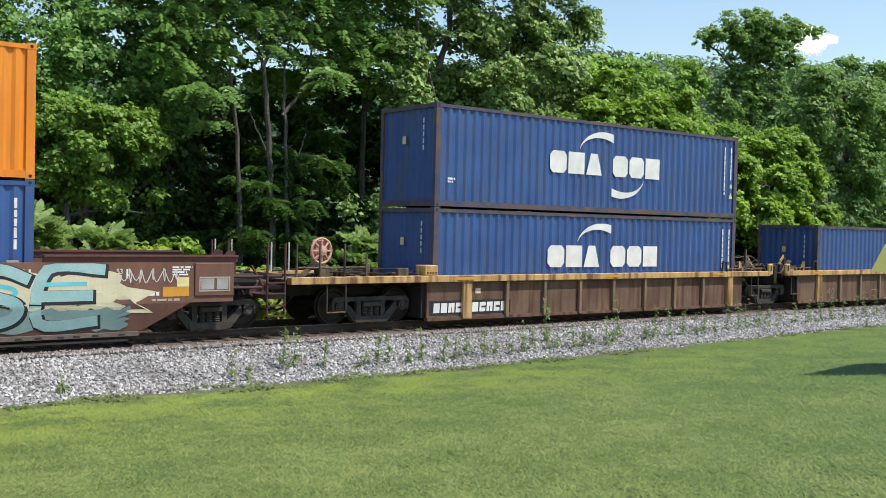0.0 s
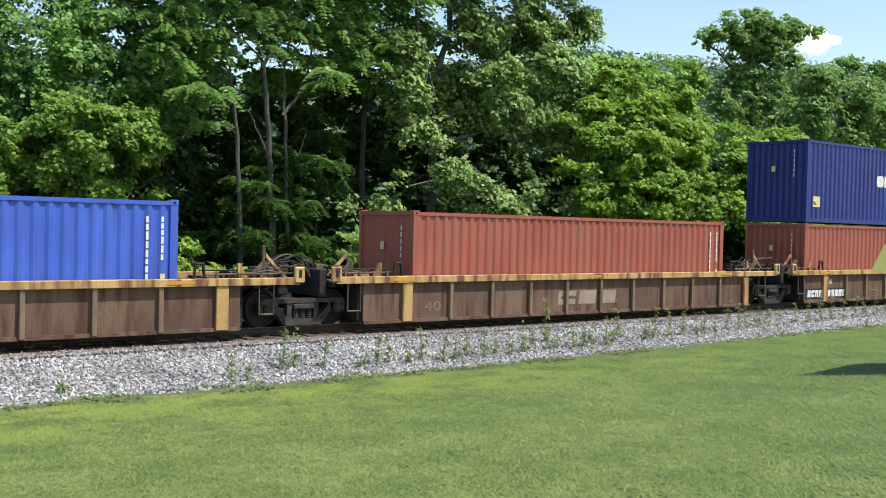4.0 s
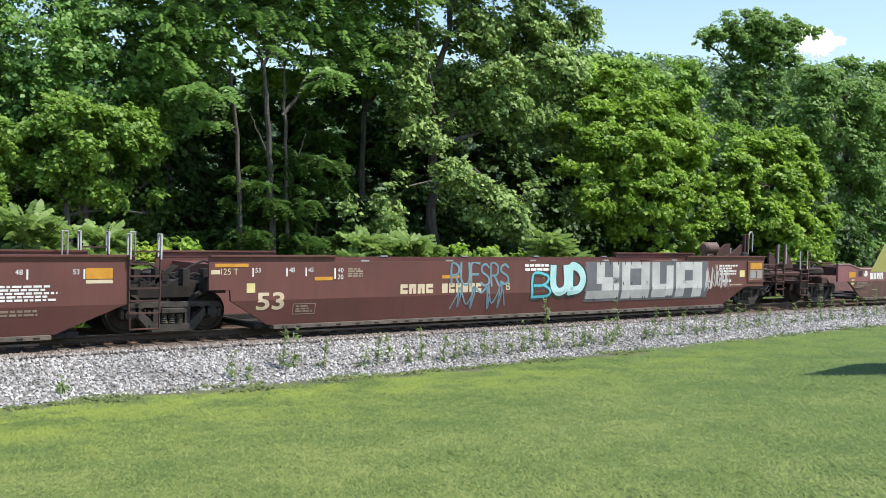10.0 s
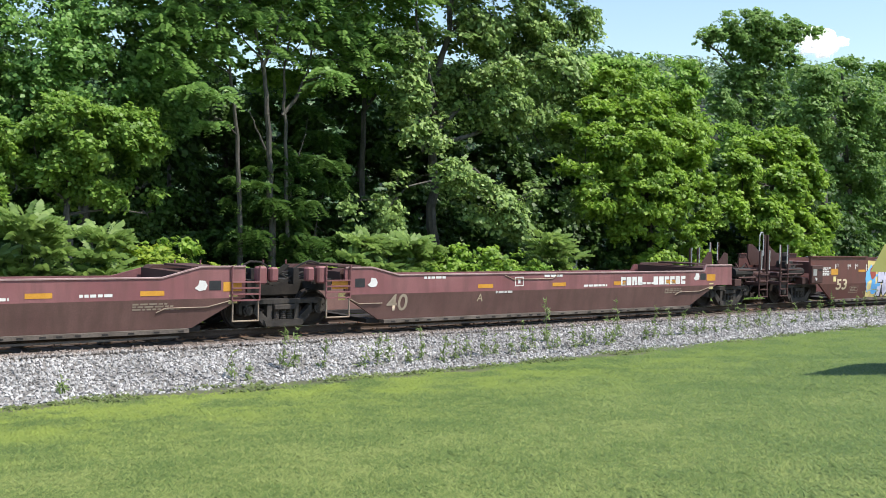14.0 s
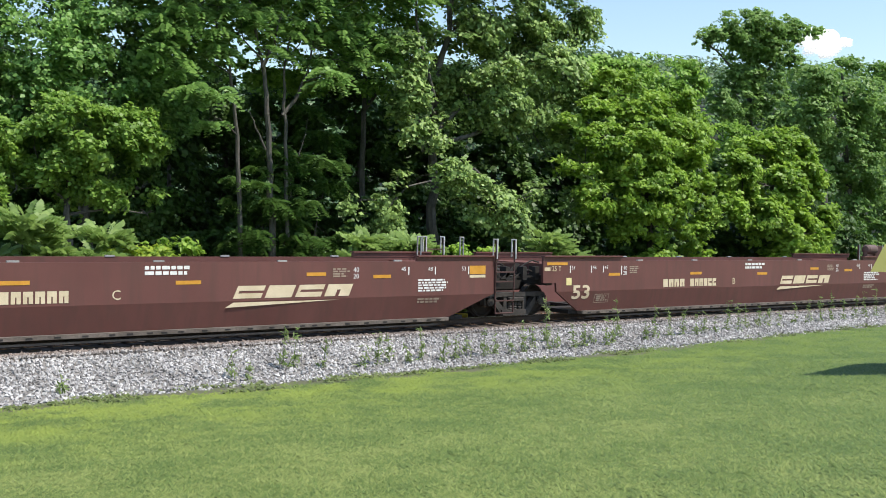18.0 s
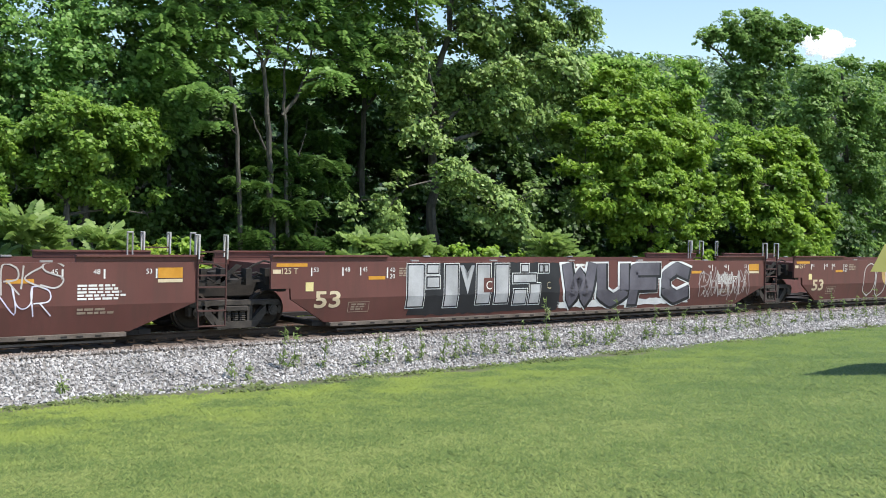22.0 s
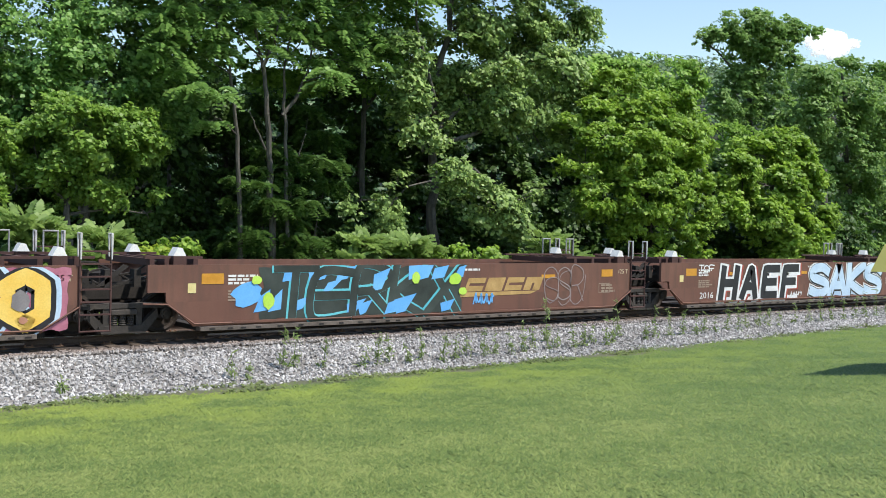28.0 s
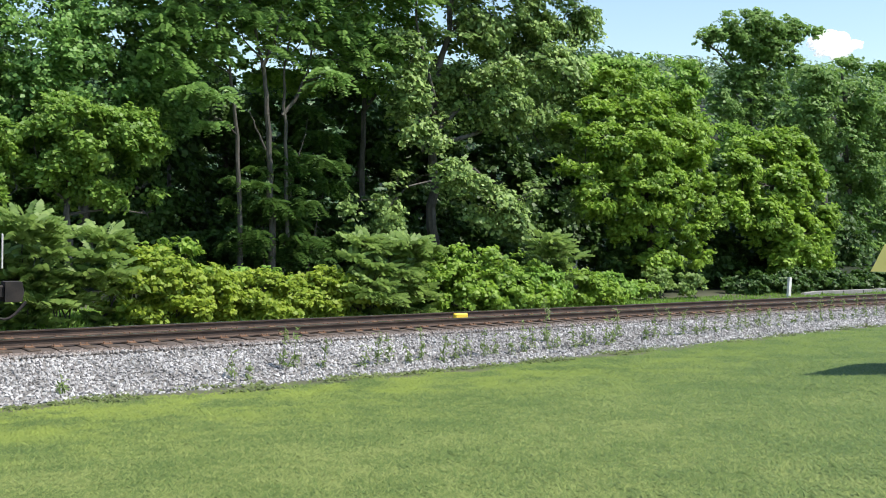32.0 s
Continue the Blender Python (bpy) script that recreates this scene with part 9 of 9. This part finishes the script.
    # multicoloured wagon
    u, f = U["u12"]
    splash(u, f, 3.75, 12.1, 0.07, 1.43, P_STRAW, 31, 0.03)
    shard(u, f, [blob(4.0, 0.75, 0.35, 0.5, 1), blob(4.35, 0.55, 0.3, 0.4, 2)], P_SKY, 0.010)
    shard(u, f, [blob(4.15, 1.0, 0.2, 0.25, 3)], P_ROSE, 0.014)
    letters(u, f, "NVSR", 4.6, 6.8, 0.25, 1.25, 0.26, [(0.16, P_BLACK, 0.04, -0.03), (0.0, P_LILAC, 0, 0)], 32, True, 0.2)
    letters(u, f, "P", 6.95, 7.75, 0.25, 1.28, 0.36, [(0.12, P_PLUM, 0.05, -0.05), (0.02, P_LILAC, 0, 0)], 33, True)
    shard(u, f, [blob(8.35, 1.22, 0.5, 0.15, 4), blob(8.35, 0.75, 0.36, 0.5, 5), blob(8.15, 0.3, 0.25, 0.25, 6), blob(8.6, 0.25, 0.25, 0.2, 7)], P_BLACK, 0.011)
    shard(u, f, [blob(8.38, 0.78, 0.18, 0.28, 8)], P_WHITE, 0.016)
    letters(u, f, "PVEZ", 8.85, 11.95, 0.22, 1.28, 0.26, [(0.16, P_RED, -0.12, -0.08), (0.08, P_PLUM, 0, 0), (0.0, P_LILAC, 0, 0)], 34, False, 0.36, 0.10, 0.04, flip=True)
    splash(u, f, 12.0, 16.2, 0.07, 1.42, P_ROSE, 35, 0.1)
    shard(u, f, [blob(12.25, 0.85, 0.2, 0.28, 9), blob(12.16, 1.12, 0.09, 0.14, 10), blob(12.34, 1.12, 0.09, 0.14, 12)], P_WHITE, 0.012)
    letters(u, f, "NO", 12.6, 13.95, 0.2, 1.28, 0.22, [(0.07, P_BLACK, 0.02, -0.02), (0, P_OCHRE, 0, 0)], 36, False, 0.35, 0, 0.03)
    letters(u, f, "S", 13.95, 14.65, 0.22, 1.3, 0.22, [(0.08, P_WHITE, 0, 0), (0, P_TURQ, 0, 0)], 37, True, 0.3)
    letters(u, f, "ER", 14.6, 15.95, 0.22, 1.28, 0.23, [(0.07, P_BLACK, 0.02, -0.02), (0, P_OCHRE, 0, 0)], 38, True, 0.35, 0, 0.03)
    # scrawled wagon
    u, f = U["u15"]
    letters(u, f, "POSCUSR", 4.5, 7.1, 0.80, 1.38, 0.028, [(0, P_THIN, 0, 0)], 41, True, 0.0, 0.05, 0.08)
    scrawl(u, f, 4.6, 7.0, 0.78, 1.1, 6, 0.022, P_THIN, 411)
    letters(u, f, "MOSKA", 7.1, 9.2, 0.82, 1.40, 0.032, [(0, P_THIN, 0, 0)], 42, True, 0.1, 0.15, 0.08)
    letters(u, f, "TNKSOO", 7.6, 9.7, 0.40, 0.84, 0.03, [(0, P_THIN, 0, 0)], 43, True, 0.1, 0.1, 0.08)
    shard(u, f, [blob(14.0, 0.9, 0.36, 0.42, 11, 16, 0.03)], M_GOLD, 0.008)
    letters(u, f, "ATKS", 11.4, 13.5, 0.16, 1.38, 0.04, [(0, P_THIN, 0, 0)], 44, True, 0.08, 0.05, 0.1)
    letters(u, f, "BERKS".replace("B", "R"), 14.2, 16.1, 0.92, 1.40, 0.032, [(0, P_THIN, 0, 0)], 45, True, 0.05, 0.0, 0.08)
    letters(u, f, "SNUR", 14.5, 15.9, 0.50, 0.92, 0.026, [(0, P_LILAC, 0, 0)], 46, True, 0.05, 0.0, 0.08)
    # chrome wagon
    u, f = U["u16"]
    splash(u, f, 4.3, 9.4, 0.10, 1.43, P_BLACK, 51, 0.05)
    for q in ((4.27, 4.75, 0.34, 1.36), (4.84, 5.20, 1.15, 1.36), (4.84, 5.23, 0.80, 1.06), (5.40, 5.81, 0.32, 1.36), (6.42, 6.86, 0.36, 1.36), (7.04, 7.49, 0.36, 1.36), (7.64, 8.46, 0.88, 1.10), (7.92, 8.18, 1.16, 1.35), (8.24, 8.60, 0.32, 0.84), (7.68, 8.12, 0.32, 0.70), (8.57, 8.70, 1.15, 1.34), (8.76, 8.90, 1.15, 1.34)):
        slab(u, f, *q)
    shard(u, f, [[(5.86, 1.34), (5.98, 1.34), (6.10, 0.95), (6.24, 1.34), (6.34, 1.34), (6.12, 0.62)]], P_SILVER, 0.016)
    decal(u, "painted_ground", [(6.64, 6.96, 0.65, 1.02)], M_MAROON, f, out=0.023)
    lettering(u, "C", 6.72, 0.72, 0.22, M_WHITE, lambda z: f(z) - 0.020)
    letters(u, f, "WUPC", 9.4, 14.8, 0.34, 1.22, 0.36, [(0.20, P_WHITE, 0.01, -0.01), (0.10, P_BLACK, 0.04, -0.04), (0.0, P_SLATE, 0, 0)], 531, False, 0.30, 0.0, 0.02)
    splash(u, f, 9.3, 14.9, 0.14, 0.36, P_WHITE, 53, 0.05)
    letters(u, f, "RASMN", 15.3, 17.8, 0.25, 1.1, 0.04, [(0, P_GHOST, 0, 0)], 54, True, 0.1, 0, 0.1)
    scrawl(u, f, 15.3, 17.8, 0.7, 1.15, 7, 0.025, P_THIN, 55)
    scrawl(u, f, 15.4, 17.7, 0.3, 0.9, 8, 0.025, P_THIN, 56)
    # big white tag
    u, f = U["u17"]
    shard(u, f, [blob(6.7, 0.95, 0.42, 0.45, 15, 16, 0.03)], M_GOLD, 0.008)
    letters(u, f, "ODLOUX".replace("D", "O").replace("L", "C"), 5.0, 9.6, 0.14, 1.3, 0.045, [(0, P_THIN, 0, 0)], 61, True, 0.02, 0.1, 0.15)
    bubbles = [(11.2, 0.68, 0.30, 0.30), (12.0, 1.04, 0.50, 0.32), (12.75, 1.10, 0.48, 0.28), (13.5, 1.06, 0.50, 0.32), (14.3, 1.08, 0.46, 0.30), (15.1, 1.10, 0.34, 0.24), (15.45, 0.76, 0.26, 0.2), (12.05, 0.38, 0.52, 0.28), (12.95, 0.36, 0.52, 0.28), (13.85, 0.38, 0.52, 0.28), (14.5, 0.42, 0.30, 0.26)]
    for k, (bx, bz, rx, rz) in enumerate(bubbles):
        shard(u, f, [blob(bx, bz, rx + 0.05, rz + 0.035, 640 + k, 14, 0.06)], P_BLACK, 0.008 + 0.0012 * k)
        shard(u, f, [blob(bx, bz, rx, rz, 640 + k, 14, 0.06)], P_DULL, 0.0087 + 0.0012 * k)
    letters(u, f, "REOMERSEN", 11.0, 14.9, 1.02, 1.36, 0.032, [(0, P_THIN, 0, 0)], 62, True, 0.1, 0, 0.08)
    scrawl(u, f, 11.1, 14.8, 1.0, 1.3, 9, 0.022, P_THIN, 621, out=0.024)
    decal(u, "black_decal", [(11.64, 14.62, 0.64, 1.02)], M_BLACK_PANEL, f, out=0.026)
    rects = [(11.8 + 0.22 * i + (0.18 if i > 3 else 0), 11.96 + 0.22 * i + (0.18 if i > 3 else 0), 0.72, 0.95) for i in range(11)]
    decal(u, "mark", rects, M_WHITE, f, out=0.030)
    # reddish letters
    u, f = U["b20"]
    letters(u, f, "VRIV", 5.2, 7.7, 0.38, 1.25, 0.24, [(0.05, P_ROSE, 0.03, -0.03), (0, P_SALMON, 0, 0)], 71, False, 0.2, 0.1, 0.03, top=1.36)
    # pink and yellow wagon
    u, f = U["b21"]
    splash(u, f, 2.3, 14.25, 0.12, 1.37, P_PINK, 72, 0.06)
    letters(u, f, "ZROT", 3.3, 7.6, 0.32, 1.22, 0.30, [(0.16, P_PALE, 0.10, 0), (0.16, P_BLACK, 0.02, -0.02), (0, P_YELLOW, 0, 0)], 73, False, 0.30, 0, 0.03, top=1.36)
    shard(u, f, [blob(8.3, 0.9, 0.42, 0.3, 17), blob(8.35, 1.18, 0.35, 0.14, 18)], P_BLACK, 0.012)
    shard(u, f, [blob(8.3, 0.55, 0.4, 0.3, 19)], P_DULL, 0.016)
    letters(u, f, "CHEKO", 8.85, 13.9, 0.32, 1.22, 0.30, [(0.16, P_PALE, 0.12, 0), (0.16, P_BLACK, 0.02, -0.02), (0, P_YELLOW, 0, 0)], 74, False, 0.30, 0, 0.03, top=1.36)
    spots = random.Random(75)
    for base, count in ((3.4, 8), (8.95, 10)):
        for q in range(count):
            shard(u, f, [blob(base + 0.49 * q, spots.choice((0.36, 0.8, 1.2)), 0.085, 0.065, 400 + q, 9)], P_SALMON, 0.026)
    for q in range(9):
        scrawl(u, f, 2.4 + 1.3 * q, 3.3 + 1.3 * q, 1.15, 1.34, 2, 0.03, P_ROSE if q % 2 else P_PINKISH, 430 + q, out=0.0085)
    shard(u, f, [blob(13.3, 0.72, 0.16, 0.2, 20)], P_DULL, 0.028)
    # turquoise and black wild letters
    u, f = U["b22"]
    splash(u, f, 2.75, 8.55, 0.13, 1.37, P_CHARCOAL, 81, 0.10)
    rng = random.Random(82)
    polys = []
    for i in range(17):
        x = 2.7 + 0.34 * i
        z = rng.choice((0.2, 0.35, 0.75, 1.0))
        h = rng.uniform(0.3, 0.55)
        polys.append([(x, max(0.14, z)), (x + rng.uniform(0.15, 0.4), max(0.14, z + 0.05)), (x + rng.uniform(0.3, 0.6), min(1.35, z + h)), (x + rng.uniform(-0.1, 0.2), min(1.35, z + h * 0.7))])
    shard(u, f, polys, P_SKY, 0.011)
    letters(u, f, "TERKX", 3.1, 8.3, 0.25, 1.22, 0.20, [(0.06, P_TURQ, -0.02, 0.02), (0, P_CHARCOAL, 0, 0)], 83, True, 0.1, 0.15, 0.12, top=1.36)
    shard(u, f, [blob(2.55, 0.75, 0.35, 0.28, 21, 14, 0.25)], P_SKY, 0.009)
    shard(u, f, [blob(3.05, 0.6, 0.13, 0.2, 22), blob(2.75, 1.05, 0.12, 0.1, 23), blob(7.0, 1.05, 0.12, 0.14, 24), blob(8.2, 1.0, 0.2, 0.14, 25), blob(8.45, 0.7, 0.12, 0.1, 26)], P_LIME, 0.024)
    scrawl(u, f, 8.8, 9.5, 0.35, 0.65, 4, 0.05, P_SKY, 84)
    letters(u, f, "OSR", 11.25, 12.75, 0.36, 1.26, 0.030, [(0, P_GHOST, 0, 0)], 85, True, 0.0, 0, 0.08)
    letters(u, f, "SSU", 11.3, 12.7, 0.32, 1.1, 0.024, [(0, P_GHOST, 0, 0)], 86, True, 0.0, 0.1, 0.1)
    decal(u, "stencil_frame", [(13.35, 13.8, 0.80, 0.815), (13.35, 13.8, 0.55, 0.565), (13.35, 13.365, 0.565, 0.80), (13.785, 13.8, 0.565, 0.80)], M_FADED, f)
    # block letters in black and white, bubble letters in pale blue
    u, f = U["b23"]
    letters(u, f, "HAEP", 3.0, 7.4, 0.30, 1.18, 0.26, [(0.20, P_ROSE, 0.07, -0.05), (0.18, P_WHITE, 0, -0.02), (0.0, P_BLACK, 0, 0)], 91, False, 0.38, 0.16, 0.01, top=1.36)
    splash(u, f, 3.0, 7.5, 0.13, 0.32, P_WHITE, 92, 0.05, 0.0085)
    splash(u, f, 8.0, 12.7, 0.13, 0.42, P_PALE, 93, 0.1)
    letters(u, f, "SAKS", 8.1, 12.8, 0.28, 1.24, 0.31, [(0.13, P_WHITE, 0, 0), (0.08, P_BLACK, 0.02, -0.02), (0.0, P_PALE, 0, 0)], 94, True, 0.20, 0.07, 0.05, top=1.36)
    letters(u, f, "TOP", 2.08, 2.85, 1.09, 1.30, 0.035, [(0, P_WHITE, 0, 0)], 95, True, 0.1, 0.1, 0.02)
    lettering(u, "2016", 2.18, 0.27, 0.19, P_WHITE, f, 0.66)
    scrawl(u, f, 7.0, 7.7, 0.25, 0.4, 5, 0.025, P_WHITE, 97)
    # pale tag on the last wagon
    u, f = U["b24"]
    letters(u, f, "R", 9.25, 10.7, 0.26, 1.26, 0.24, [(0.12, P_SALMON, 0.05, -0.04), (0, P_LILAC, 0, 0)], 98, True, 0.1, 0.12, top=1.36)
    scrawl(u, f, 9.4, 10.6, 0.3, 1.25, 9, 0.02, P_DULL, 981, out=0.017)
    polys = [blob(10.95 + 0.28 * q, 0.75 + 0.3 * math.sin(q * 2.1), 0.26, 0.26, 30 + q, 9, 0.4) for q in range(6)]
    shard(u, f, polys, P_PINKISH, 0.010)
    for q in range(3):
        scrawl(u, f, 10.85, 12.6, 0.35, 1.2, 4 + q, 0.05, (P_SALMON, P_ROSE, P_THIN)[q], 99 + q, out=0.015 + 0.0008 * q)
    scrawl(u, f, 5.0, 6.1, 0.8, 1.2, 5, 0.018, P_GHOST, 110)
    scrawl(u, f, 6.7, 7.5, 0.7, 1.15, 3, 0.018, P_GHOST, 111)
    decal(u, "stencil_frame", [(7.56, 7.88, 0.93, 0.96), (7.56, 7.88, 0.66, 0.69), (7.56, 7.59, 0.69, 0.93), (7.85, 7.88, 0.69, 0.93), (7.68, 7.76, 0.74, 0.88)], M_WHITE, f)


P_PINKISH = paint("pale_pink_spray", (0.55, 0.38, 0.34), (0.66, 0.50, 0.46))
paint_train()

build_stones()
build_grass()


def motions():
    times = [0.0, 2.0, 4.0, 6.0, 8.0, 10.0, 12.0, 14.0, 16.0, 18.0, 20.0, 22.0, 24.0, 26.0, 28.0, 30.0, 32.0]
    for root, x, z in MOVERS:
        walk(root, [(t, pose(x - S_OF(t), 0, z)) for t in times])
    # every wheelset rolls without slipping while it passes
    for w in WHEELS:
        p = w.location.copy()
        base = next(x for root, x, _ in MOVERS if root is w.parent.parent)
        ride = [0.04 * i for i in range(801) if -10.0 < base + p.x - S_OF(0.04 * i) < 78.0]
        if len(ride) < 2:
            continue
        rows = [(t, pose(p.x, p.y, p.z, 0, -math.degrees(S_OF(t) / 0.42) % 360, 0)) for t in ride]
        if ride[0] > 0:
            rows.insert(0, (0.0, rows[0][1]))
        if ride[-1] < 31.99:
            rows.append((32.0, rows[-1][1]))
        walk(w, rows)
    walk(CLOUD, [(0.0, pose(1448, 900, 316)), (16.0, pose(1486, 900, 317)), (32.0, pose(1524, 900, 318))])


motions()
